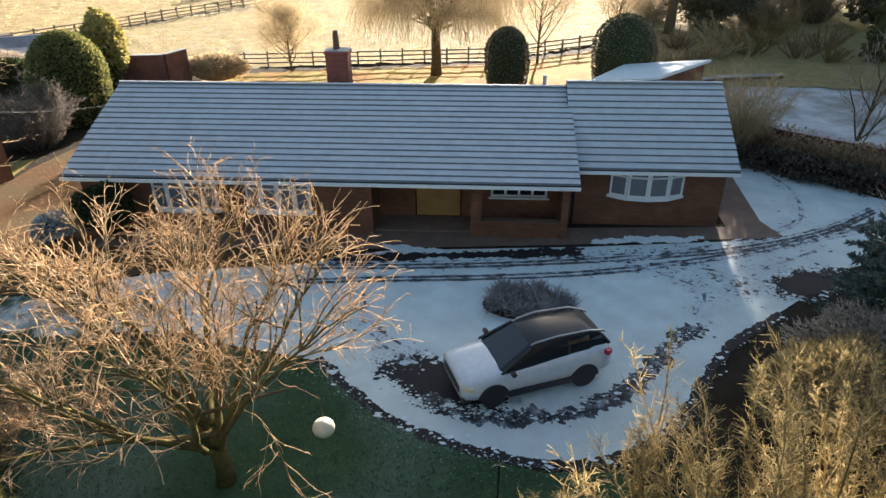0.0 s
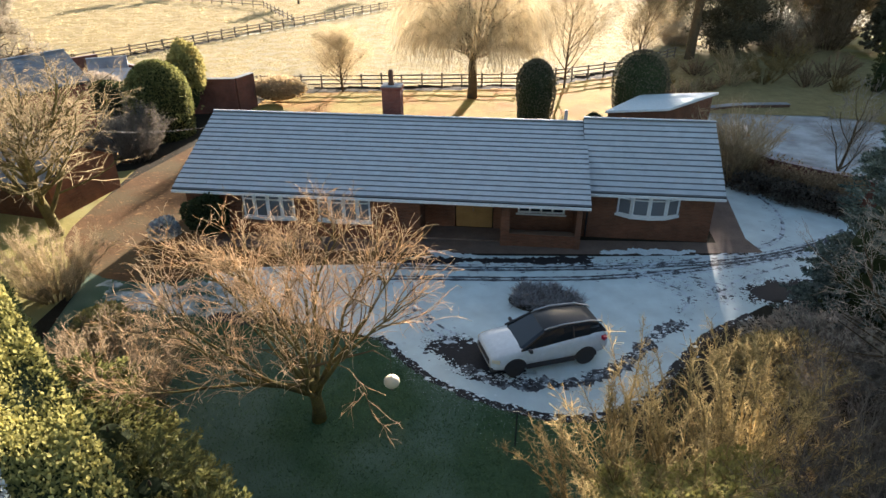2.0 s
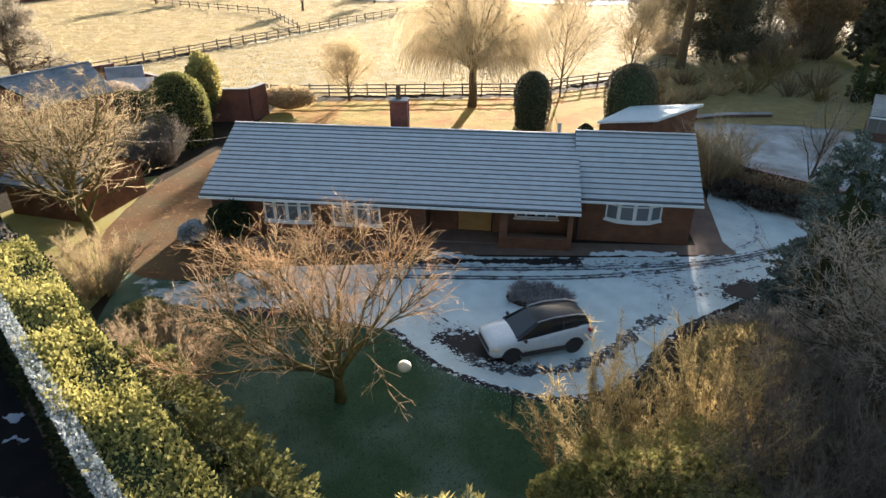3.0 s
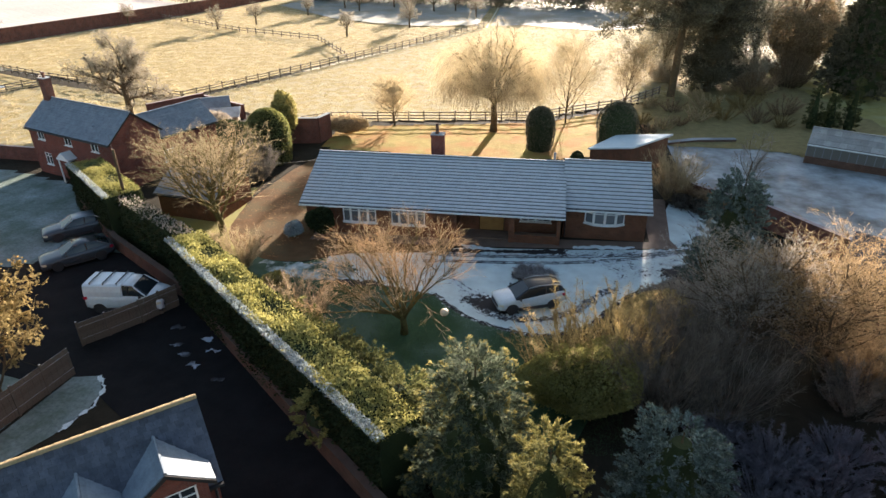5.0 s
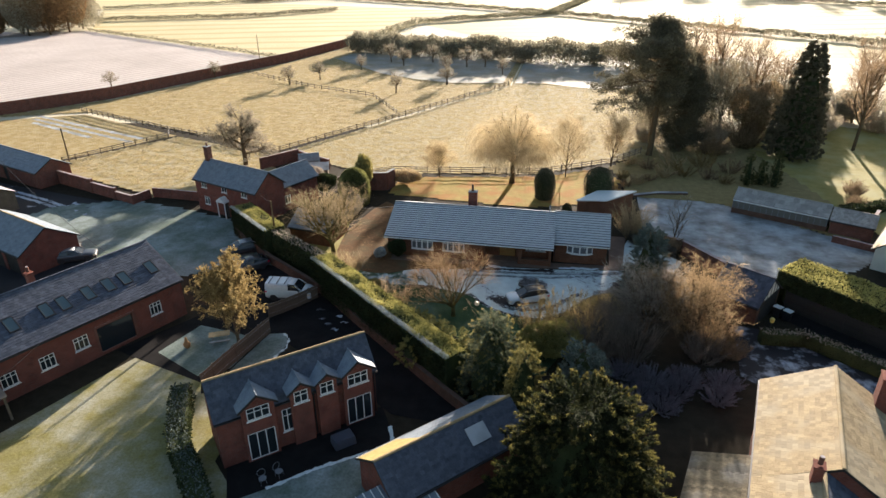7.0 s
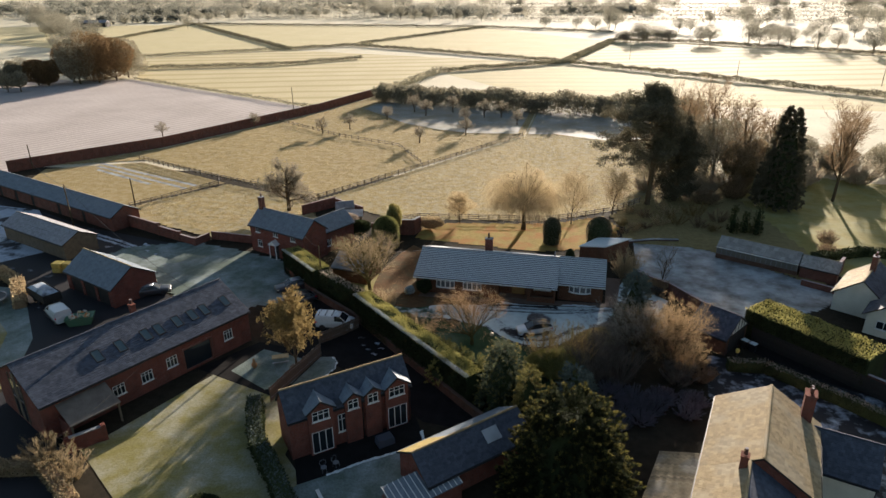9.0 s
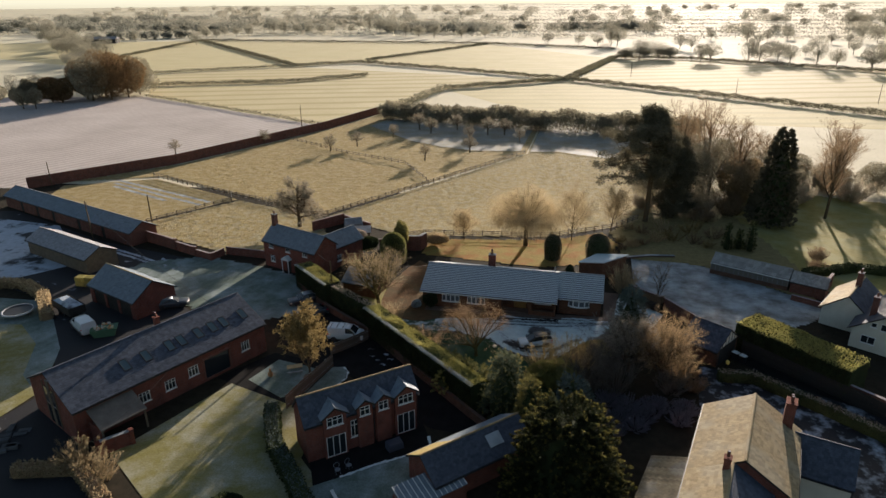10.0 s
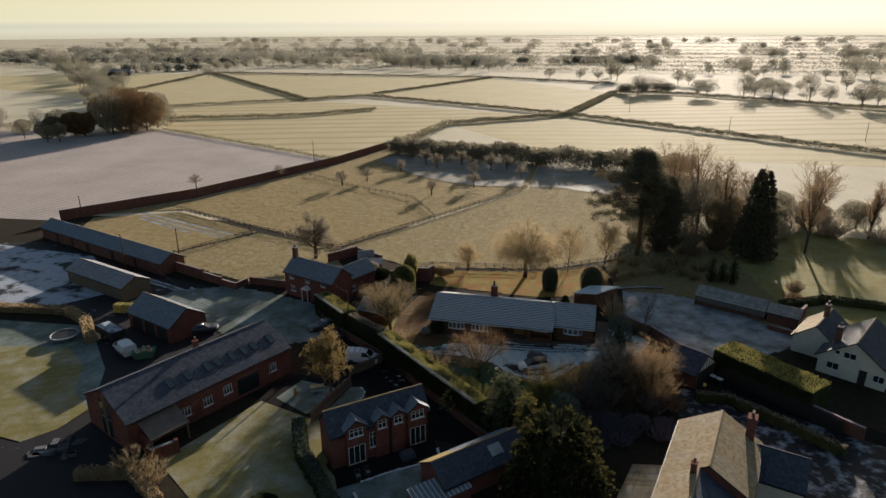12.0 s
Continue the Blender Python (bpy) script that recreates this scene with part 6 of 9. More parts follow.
# garden tree in front of the bungalow
def spreading_tree(at, seed, label, radius, height):
    """A low-forked old fruit tree: sinuous mossy limbs under a flat crown of long arching twigs."""
    rng = random.Random(seed)
    ob = thing("garden_tree", at, label, "tree")
    part("trunk", Shape().tube([(0, 0, -0.1), (0.03, 0.0, 0.5), (-0.04, 0.03, 1.0), (0.02, 0, 1.5)], [0.24, 0.19, 0.18, 0.15], 10), M["moss_bark"], ob, smooth=True)
    limbs, boughs, twigs = [], [], []

    def run(p, d, length, n, r0, r1, wig, lift, out):
        pts = [(p.copy(), d.copy())]
        for k in range(n):
            f = k / n
            d = unit(d + Vector((rng.gauss(0, wig), rng.gauss(0, wig), rng.gauss(0, wig) + lift(f))))
            e = p + d * length / n
            out.append((tuple(p), tuple(e), r0 + (r1 - r0) * f, r0 + (r1 - r0) * (f + 1 / n)))
            p = e
            pts.append((p.copy(), d.copy()))
        return pts

    def aside(d, spread, lift):
        return unit(d + Vector((rng.gauss(0, spread), rng.gauss(0, spread), rng.gauss(lift, spread * 0.6))))

    for i in range(14):
        low = i >= 10
        a = (i * 2.4 + rng.uniform(-0.3, 0.3)) if not low else math.pi + (-0.5, 0.15, 0.7, -1.3)[i - 10]
        el = radians((rng.uniform(58, 72) if math.cos(a) > 0.3 else rng.uniform(34, 66)) if not low else rng.uniform(6, 16))
        d = Vector((math.cos(a) * math.cos(el), math.sin(a) * math.cos(el), math.sin(el)))
        reach = radius * (rng.uniform(0.8, 1.05) if not low else 1.15)
        L = math.hypot(reach, (height - 1.6) * 0.75) * 0.92 if not low else reach
        p = Vector((0, 0, rng.uniform(0.7, 1.5) if not low else 1.1 + 0.25 * (i - 10)))
        main = run(p, d, L, 14, 0.085, 0.02, 0.10, lambda f: 0.05 if f < 0.45 else (-0.07 if not low else 0.02), limbs)
        for k in range(4, 15):
            q, dd = main[k]
            for _ in range(1 if k < 13 else 3):
                sec = run(q, aside(dd, 0.55, 0.12), rng.uniform(1.1, 2.3) * (1.0 if k < 10 else 0.8), 10, 0.022, 0.010, 0.13, lambda f: 0.13 - 0.24 * f, boughs)
                for j in range(4, 11):
                    q2, d2 = sec[j]
                    ter = run(q2, aside(d2, 0.5, 0.1), rng.uniform(0.5, 1.25), 7, 0.009, 0.006, 0.14, lambda f: 0.10 - 0.27 * f, twigs)
                    for _ in range(2):
                        q3, d3 = ter[rng.randrange(2, 8)]
                        run(q3, aside(d3, 0.6, 0.0), rng.uniform(0.2, 0.55), 4, 0.007, 0.005, 0.2, lambda f: -0.08, twigs)
    top = max(sg[1][2] for sg in boughs + twigs)
    k = height / top
    flat = [[((a[0], a[1], a[2] * k), (b[0], b[1], b[2] * k), c, e) for a, b, c, e in g] for g in (limbs, boughs, twigs)]
    part("limb", sticks("limb", flat[0], M["moss_bark"], 6), None, ob, "mossy sinuous limbs")
    part("bough", sticks("bough", flat[1], M["moss_twig"], 4), None, ob)
    part("crown", sticks("crown", flat[2], M["twig_pink"], 3), None, ob, "long arching golden twigs")
    return ob


spreading_tree(place(-9.0, -11.3), 11, "leafless old fruit tree with arching golden twigs on the lawn", 3.9, 7.4)
# big bare tree beside the hedge
bare_tree("hedge_tree", place(-25.0, -0.6), 5, "large leafless tree with dense brown twigs and ivied limbs", "twig_gold", bark="moss_bark", fine=True, fit=(4.6, 9.2), height=5.6, levels=5, r0=0.28, kids=(16, 11, 8, 6), ratio=(0.9, 0.55, 0.48, 0.42), angle=(42, 42, 42, 45), segn=(5, 6, 5, 3, 2), up=(0.1, 0.16, 0.12, 0.06, 0), wig=0.3, start=0.22, rmin=0.0062)
twig_shrub("beech_bush", place(-21.6, -5.6), 31, "buff leafless bush at the lawn's edge", 3.0, 2.2, 90, "twig_gold", 0.95, "bush", 12, rmin=0.006)
twig_shrub("low_bush", place(-17.6, -9.6), 32, "low golden bush by the hedge", 1.7, 1.5, 60, "twig_gold", 1.1, "bush", 12, rmin=0.006)
round_bush("gold_conifer", place(-17.9, -8.2), 33, "small golden evergreen bush", 1.0, 1.0, 1.2, "leaf_yellow", 2500, 0.16)
round_bush("corner_shrub", place(-17.4, -0.35), 34, "dark rounded shrub against the bungalow's corner", 0.95, 0.75, 2.3, "hedge_dark", 4000, 0.14, 12, 0.25)
round_bush("rimed_shrub", place(-19.4, -0.9), 35, "small rime-white shrub at the gravel's edge", 0.6, 0.6, 1.3, "frost_edge", 2400, 0.16, 10, 0.25)
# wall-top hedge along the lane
# sun on the tops and shade on the sides are painted by two leaf colours
hedge("tall_hedge", [(-38.2, 3.2), (-31.0, -2.6)], 2.6, 3.6, "hedge_dark", "tall clipped hedge, its top coloured as sunlit", 260, 0.11, 3, "hedge_leaf", edge="frost_edge")
hedge("long_hedge", [(-23.5, -7.9), (-17.63, -12.95), (-6.73, -22.15)], 2.2, 3.5, "hedge_dark", "long tall frosted clipped hedge, its top coloured as sunlit", 260, 0.15, 4, "hedge_leaf", edge="frost_edge", rough=0.08)
hedge("hedge_gap", [(-31.0, -2.6), (-23.4, -7.6)], 1.2, 3.4, "hedge_dark", "thin ivy-grown stretch of hedge", 60, 0.18, 5, "twig_grey")
# shrubs on the near side of the drive
BRUSH = dict(twig="twig_olive", rmin=0.0065, kids=17, sub=4, stub=0.5)
twig_shrub("tall_shrub", place(1.0, -14.6), 21, "tall leafless shrub with golden frosted shoots", 5.9, 2.8, 80, spread=0.7, **BRUSH)
twig_shrub("tall_shrub", place(-1.0, -14.4), 22, "leafless shrub with thin golden shoots", 4.4, 1.8, 40, spread=0.8, **BRUSH)
twig_shrub("tall_shrub", place(3.2, -12.8), 221, "leafless shrub with golden shoots by the drive", 4.6, 2.4, 60, spread=0.75, **BRUSH)
twig_shrub("tall_shrub", place(-0.2, -11.6), 222, "thin tall golden shoots at the drive's edge", 4.6, 0.9, 8, spread=0.3, **BRUSH)
# these shrubs get their shade from the darkened twig colour
twig_shrub("dark_shrub", place(4.2, -15.8), 23, "tall leafless shrub coloured shade-grey", 5.6, 3.0, 90, "twig_shade", 0.7, rmin=0.005, kids=12)
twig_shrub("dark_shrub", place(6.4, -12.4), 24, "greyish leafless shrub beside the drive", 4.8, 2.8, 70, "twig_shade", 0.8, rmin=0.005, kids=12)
twig_shrub("dark_shrub", place(7.2, -15.4), 241, "tall leafless shrub coloured grey for shade", 5.2, 2.8, 60, "twig_shade", 0.8, rmin=0.005, kids=12)
round_bush("golden_bush", place(0.2, -16.2), 242, "yellow-green bush under the shrubs", 2.4, 1.8, 3.0, "hedge_leaf", 22000, 0.13, 24, 0.4, cmat="hedge_mid")
round_bush("frosted_bush", place(6.6, -8.0), 243, "frosted grey-green bush at the drive's edge", 1.8, 1.4, 2.2, "twig_grey", 9000, 0.2, 20, 0.4, twiggy=True, cmat="twig_shade")
round_bush("golden_bush", place(4.9, -8.8), 244, "yellow-green bush at the drive's edge", 1.7, 1.3, 2.2, "twig_olive", 10000, 0.2, 20, 0.45, twiggy=True, cmat="twig_shade")
bare_tree("russet_tree", place(12.3, -12.2), 25, "broad leafless tree with russet sunlit twigs", "twig_russet", fine=True, fit=(4.2, 8.8), height=5.2, levels=5, r0=0.2, kids=(22, 14, 9, 5), ratio=(0.9, 0.55, 0.46, 0.42), angle=(45, 42, 42, 45), segn=(4, 5, 4, 3, 2), up=(0.1, 0.2, 0.12, 0.05, 0), wig=0.3, start=0.1, rmin=0.0075)
twig_shrub("russet_bush", place(14.2, -11.6), 261, "russet leafless bush under the broad tree", 3.9, 2.2, 80, "twig_russet", 0.8, "bush", 12, rmin=0.007)
twig_shrub("russet_bush", place(13.2, -14.4), 262, "brown leafless bush under the broad tree", 2.8, 2.0, 70, "twig_shade", 1.0, "bush", 12, rmin=0.007)
twig_shrub("russet_bush", place(15.6, -13.4), 263, "low brown leafless bush beside the yard", 2.2, 1.6, 60, "twig_brown", 1.0, "bush", 12, rmin=0.007)
bare_tree("grey_tree", place(8.8, -11.0), 26, "leafless frosted grey-brown tree in shade", "twig_grey", fine=True, fit=(3.6, 8.2), height=5.2, levels=5, r0=0.2, kids=(20, 13, 8, 5), ratio=(0.95, 0.55, 0.46, 0.42), angle=(45, 42, 42, 45), segn=(4, 5, 4, 3, 2), up=(0.1, 0.2, 0.12, 0.05, 0), wig=0.3, start=0.12, rmin=0.007)
conifer("dark_conifer", place(8.9, -5.6), 27, "frosted grey-green conifer beside the drive", 8.2, 2.4, "conifer_blue", 52000, 0.15, 0.55, fronds=620, reach=0.34, tuft=0.1)
conifer("left_cypress", place(-3.9, -22.0), 28, "frosted green cypress with its tips coloured golden as if sunlit", 7.3, 2.6, "conifer_frost", 60000, 0.16, 0.6, fronds=560, reach=0.42, tuft=0.09, tips="leaf_yellow")
conifer("gold_cypress", place(-1.2, -25.2), 29, "small golden-tipped cypress beside the hedge", 6.9, 1.8, "conifer_gold", 36000, 0.14, 0.6, fronds=300, reach=0.4, tuft=0.1, tips="leaf_yellow")
conifer("blue_cypress", place(2.9, -24.0), 30, "rounded frosted blue-green cypress", 7.0, 2.3, "conifer_blue", 40000, 0.15, 0.5, fronds=520, reach=0.32, tuft=0.1)
conifer("great_cypress", place(2.7, -33.8), 34, "great broad dark green cypress with tips coloured golden as if sunlit", 10.0, 4.9, "conifer_deep", 210000, 0.2, 0.5, 90, 0.08, fronds=950, reach=0.46, tuft=0.075, tips="conifer_tip")
for i, (x, y, hh, rr) in enumerate(((6.4, -17.6, 1.4, 2.6), (8.6, -18.4, 1.6, 2.8), (7.6, -20.2, 1.3, 2.6), (10.2, -19.6, 1.4, 2.6), (11.4, -17.8, 1.5, 2.4), (9.2, -21.4, 1.2, 2.4), (13.6, -19.6, 1.3, 2.2), (14.4, -17.6, 1.4, 2.4), (7.2, -22.6, 1.1, 2.2))):
    twig_shrub("frosted_thicket", place(x, y), 350 + i, "low frosted leafless thicket in shade", hh * 0.95, rr, 105, "twig_dim", 1.5, rmin=0.007, kids=13, sub=4, group="frosted thicket")
# yellow tree by the yard
yt = bare_tree("yellow_tree", place(-26.7, -20.0), 37, "tree holding thin yellow autumn leaves", "leaf_dull", fine=True, fit=(2.9, 9.6), height=5.0, levels=5, r0=0.15, kids=(12, 9, 7, 5), ratio=(0.8, 0.55, 0.48, 0.42), angle=(40, 42, 42, 45), segn=(5, 5, 4, 3, 2), up=(0.1, 0.2, 0.1, 0.0, -0.05), wig=0.3, start=0.15, rmin=0.012)
rngl = np.random.default_rng(38)
lp = np.concatenate([np.array([v.co[:] for v in c.data.vertices])[::2] for c in yt.children if c.name.startswith("crown")])
lp = lp[rngl.permutation(len(lp))[:120000]]
part("foliage", quads("foliage", sprays(rngl, lp, rngl.normal(0, 1, lp.shape), 0.16), M["leaf_dull"]), M["leaf_dull"], yt)
conifer("dark_evergreen", place(-10.8, -19.3), 250, "low yellow-green evergreen at the hedge's end", 3.2, 1.6, "hedge_leaf", 9000, 0.16, 0.5)
twig_shrub("low_twiggy_shrub", place(-15.6, -10.8), 251, "spreading brown leafless shrub on the lawn", 2.8, 3.2, 110, "twig_pink", 1.3, rmin=0.007)
for i, (x, y, r, h) in enumerate(((-13.4, -14.4, 1.6, 2.4), (-11.2, -16.2, 1.5, 2.8), (-9.2, -17.8, 1.6, 3.2), (-15.4, -12.4, 1.4, 2.0), (-7.4, -19.4, 1.5, 3.6), (-5.6, -20.0, 1.5, 3.4))):
    conifer("hedge_shrub", place(x, y), 252 + i, "yellow-green shrub below the hedge", h, r, "hedge_mid", 9000, 0.16, 0.4, fronds=160, reach=0.6, category="shrub", group="hedge shrubs")

# ---- back garden, paddocks and far country ----
def willow(at, seed):
    """A short stout trunk that forks into a fan of limbs under a rounded head, hung all round with fine withies."""
    rng = random.Random(seed)
    ob = thing("weeping_willow", at, "leafless weeping willow with hanging golden withies", "tree")
    part("trunk", Shape().tube([(0, 0, -0.1), (0.05, 0, 1.2), (0.0, 0.05, 2.6), (0.1, 0, 3.8)], [0.44, 0.36, 0.33, 0.27], 10), M["bark"], ob, smooth=True)
    limbs, hang = [], []
    for i in range(44):
        a = i * 2.4 + rng.uniform(-0.3, 0.3)
        el = math.asin(min(1.0, 0.02 + 0.98 * (i + rng.random()) / 44))
        d = Vector((math.cos(a) * math.cos(el), math.sin(a) * math.cos(el), math.sin(el)))
        end = Vector((4.7 * math.cos(a) * math.cos(el), 4.7 * math.sin(a) * math.cos(el), 4.6 + 6.0 * math.sin(el))) * rng.uniform(0.84, 1.05)
        p = Vector((0.05, 0, rng.uniform(2.4, 3.8)))
        mid = p.lerp(end, 0.5) + Vector((0, 0, 0.5))
        r = rng.uniform(0.06, 0.12)
        for k in range(8):
            f = (k + 1) / 8
            e = p * 0 + (Vector((0.05, 0, 3.2)) * (1 - f) ** 2 + mid * 2 * f * (1 - f) + end * f * f) + Vector((rng.gauss(0, 0.13), rng.gauss(0, 0.13), rng.gauss(0, 0.1)))
            limbs.append((tuple(p), tuple(e), r * (1 - k / 9), r * (1 - (k + 1) / 9)))
            for _ in range((0, 0, 0, 1, 2, 3, 4, 5)[k]):
                q, dd = p.lerp(e, rng.random()), unit(d + Vector((rng.gauss(0, 0.6), rng.gauss(0, 0.6), rng.gauss(0.2, 0.35))))
                for _ in range(3):
                    e2 = q + dd * rng.uniform(0.2, 0.38)
                    limbs.append((tuple(q), tuple(e2), 0.02, 0.013))
                    dd = unit(dd + Vector((rng.gauss(0, 0.2), rng.gauss(0, 0.2), 0.0)))
                    q = e2
                    for _ in range(4):
                        w = q + Vector((rng.gauss(0, 0.12), rng.gauss(0, 0.12), rng.gauss(0, 0.12)))
                        wd = unit(Vector((w.x * 0.1 + rng.gauss(0, 0.35), w.y * 0.1 + rng.gauss(0, 0.35), rng.uniform(0.1, 0.8))))
                        edge = math.hypot(w.x, w.y) / 5.0
                        wl = (w.z - rng.uniform(1.2, 3.2)) * rng.uniform(0.55, 1.0) if edge > 0.62 else rng.uniform(0.8, 2.2)
                        wl = max(0.4, wl)
                        for m in range(5):
                            wd = unit(wd + Vector((0, 0, -0.6)))
                            w2 = w + wd * wl / 5
                            hang.append((tuple(w), tuple(w2), 0.009, 0.008))
                            w = w2
            p = e
    part("bough", sticks("bough", limbs, M["bark"], 4), M["bark"], ob)
    part("hanging_crown", wisps("hanging_crown", hang, M["withy_brown"], seed), M["withy_brown"], ob)
    return ob


willow(place(-7.2, 26.4), 41)
BT = dict(fine=True, levels=4, r0=0.10, extra=1, kids=(18, 13, 10), ratio=(0.62, 0.5, 0.5), angle=(36, 38, 42), segn=(6, 5, 4, 3), up=(0.05, 0.18, 0.1, 0.05), wig=0.2, start=0.16, rmin=0.010)
bare_tree("young_tree", place(0.5, 30.5), 42, "slender leafless tree by the fence", "withy_brown", height=6.6, fit=(3.9, 10.4), **BT)
bare_tree("young_tree", place(7.4, 36.6), 49, "slender leafless tree by the fence", "twig_gold", height=6.6, fit=(2.9, 9.6), **BT)
bare_tree("young_tree", place(-18.2, 27.0), 44, "small leafless tree in the back garden", "withy_brown", height=4.2, fit=(2.5, 5.8), **BT)
topiary("tall_topiary", place(-2.2, 21.2), 45, "tall clipped dark yew topiary", 1.35, 4.25, "pine", dome=0.42)
topiary("round_topiary", place(5.0, 20.2), 46, "round clipped dark yew topiary", 1.85, 5.2, "pine", dome=0.4)
topiary("small_topiary", place(1.0, 11.6), 47, "small clipped green topiary", 0.6, 3.2, n=2500)
topiary("ivy_bush", place(-27.4, 14.4), 48, "large rounded ivy-green bush with a sunlit flank", 2.0, 5.0, "hedge_mid", 14000, 0.17, 0.5)
round_bush("yellow_bush", place(-27.4, 18.4), 49, "tall yellow-green upright bush by the wall", 1.2, 1.2, 5.6, "leaf_yellow", 5000, 0.24, 10, 0.3)
twig_shrub("brown_bush", place(-27.0, 9.8), 50, "grey-brown leafless bush beside the drive", 3.5, 2.6, 120, "twig_shade", 0.95, "bush", 13, rmin=0.007)
round_bush("round_bush", place(-33.0, 17.5), 51, "dark round bush behind the cottage", 1.7, 1.7, 3.0, "hedge_dark", 5000, 0.18)
round_bush("round_bush", place(-36.5, 21.0), 52, "pale grey bush behind the cottage", 2.0, 1.7, 2.6, "twig_grey", 5000, 0.25, twiggy=True, cmat="twig_grey")
round_bush("bare_bush", place(-22.6, 23.4), 53, "buff leafless bush by the fence", 2.4, 1.6, 2.0, "twig_gold", 6000, 0.28, twiggy=True, cmat="twig_brown")
twig_shrub("golden_shrub", place(8.8, 9.9), 54, "sunlit golden bush beside the outbuilding", 4.7, 1.7, 80, "twig_gold", 0.6, rmin=0.006, kids=12)
hedge("wall_hedge", [(8.9, 10.2), (10.4, 8.7), (13.9, 6.0)], 1.3, 1.15, "twig_shade", "dark brown leafless hedge along the garden wall", 900, 0.16, 55, "twig_brown", rough=0.24, cmat="leaflitter")
bare_tree("wall_tree", place(13.4, 8.0), 60, "leafless frosted tree by the garden wall", "twig_grey", height=4.4, levels=4, r0=0.1, kids=(10, 8, 6), ratio=(0.6, 0.5, 0.5), angle=(42, 40, 40), segn=(5, 5, 4, 3), up=(0.05, 0.15, 0.1, 0.05), wig=0.3, start=0.2, rmin=0.01)


GARDEN_SCRUB = [(7.6, 26.0, 1.0, 1.0), (9.2, 27.8, 1.2, 1.2), (11.0, 29.5, 1.5, 1.7), (9.0, 31.5, 1.2, 1.3), (12.8, 31.2, 1.4, 1.5), (15.0, 33.0, 1.8, 2.2), (18.0, 34.0, 2.0, 2.6), (21.5, 33.0, 1.8, 2.2), (6.6, 22.8, 0.9, 1.3), (8.4, 21.6, 1.0, 1.1), (13.0, 36.5, 1.8, 2.0), (17.0, 38.5, 2.4, 3.0), (21.5, 39.0, 2.6, 3.4), (25.0, 36.5, 2.0, 2.6), (10.6, 38.0, 1.4, 1.6), (23.5, 31.5, 1.4, 1.6)]
for i, (x, y, r, h) in enumerate(GARDEN_SCRUB):
    twig_shrub("brown_scrub", place(x, y), 900 + i, "low brown winter scrub beyond the garden", h, r, 26, ("leaf_dull", "twig_brown", "twig_gold")[i % 3], 1.3, kids=10, rmin=0.014, group="garden scrub")


def pine_tree(at, seed, h, spread, label, low=0.3, bias=(0, 0), limbs_n=70, per=70):
    """A tall pine: bare leaning limbs that carry flat clumps of needles, more on one side."""
    rng = random.Random(seed)
    nr = np.random.default_rng(seed)
    ob = thing("tall_pine", at, label, "tree")
    limbs, pts, dirs = [], [], []
    part("trunk", Shape().tube([(0, 0, -0.1), (0.2, 0, h * 0.4), (0, 0.2, h * 0.75), (0.1, 0, h * 0.96)], [0.5, 0.4, 0.24, 0.05], 10), M["bark"], ob)
    for i in range(limbs_n):
        f = (i + rng.random()) / limbs_n
        z = h * (low + (0.98 - low) * f)
        a = rng.uniform(0, 2 * math.pi)
        out = Vector((math.cos(a), math.sin(a), 0))
        L = spread * (0.5 + 0.55 * math.sin(math.pi * min(1, f * 0.85 + 0.15))) * rng.uniform(0.5, 1.2)
        L *= max(0.3, 1 + out.x * bias[0] * (1.9 if f < 0.3 else 1.0) + out.y * bias[1]) * max(0.3, 1 - f ** 4.5)
        p = Vector((0, 0, z))
        d = unit(out + Vector((0, 0, 0.1 if f < 0.4 else 0.3)))
        for k in range(6):
            e = p + d * L / 6
            r = 0.12 * (1 - k / 6.5)
            limbs.append((tuple(p), tuple(e), r, r * 0.8))
            d = unit(d + Vector((rng.gauss(0, .22), rng.gauss(0, .22), rng.gauss(0.04, .16))))
            p = e
            if k >= (3 if f < 0.5 else 2):
                for _ in range(3):
                    c = np.array(p) + nr.normal(0, 1, 3) * np.array([0.7, 0.7, 0.4])
                    q = c + nr.normal(0, 1, (per, 3)) * np.array([0.42, 0.42, 0.22])
                    pts.append(q)
                    dirs.append((q - c) + np.array([0, 0, 0.3]))
    part("bough", sticks("bough", limbs, M["bark"], 5), M["bark"], ob)
    P, D = np.concatenate(pts), np.concatenate(dirs)
    part("foliage", quads("foliage", sprays(nr, P, D, 0.30, 0.2), M["pine"]), M["pine"], ob)
    return ob


pine_tree(place(13.8, 43.6), 61, 20.9, 6.6, "tall dark pine with clumped needles on bare limbs", 0.40, (-0.42, 0.0), 96, 120)
pine_tree(place(18.8, 47.0), 62, 15.5, 3.4, "dark ivy-clad tree beside the tall pine", 0.06, (0.0, 0.0), 80, 80)
conifer("giant_cypress", place(36.5, 47.0), 63, "giant dark conical cypress on the lawn", 18.5, 4.6, "pine", 70000, 0.34, 0.62, 30, fronds=1500, reach=0.12)
for i, (x, y, h) in enumerate(((26.4, 31.6, 3.6), (28.4, 32.2, 2.8), (30.0, 31.4, 4.2))):
    conifer("slim_cypress", place(x, y), 64 + i, "slim dark cypress behind the glasshouse", h * 1.35, 0.75, "conifer", 9000, 0.13, 0.75, fronds=160, reach=0.5, group="slim cypresses")
TT = dict(fine=True, levels=4, r0=0.3, kids=(16, 12, 10), ratio=(0.5, 0.5, 0.5), angle=(36, 38, 42), segn=(6, 5, 4, 3), up=(0.05, 0.22, 0.12, 0.05), wig=0.22, start=0.25, rmin=0.022)
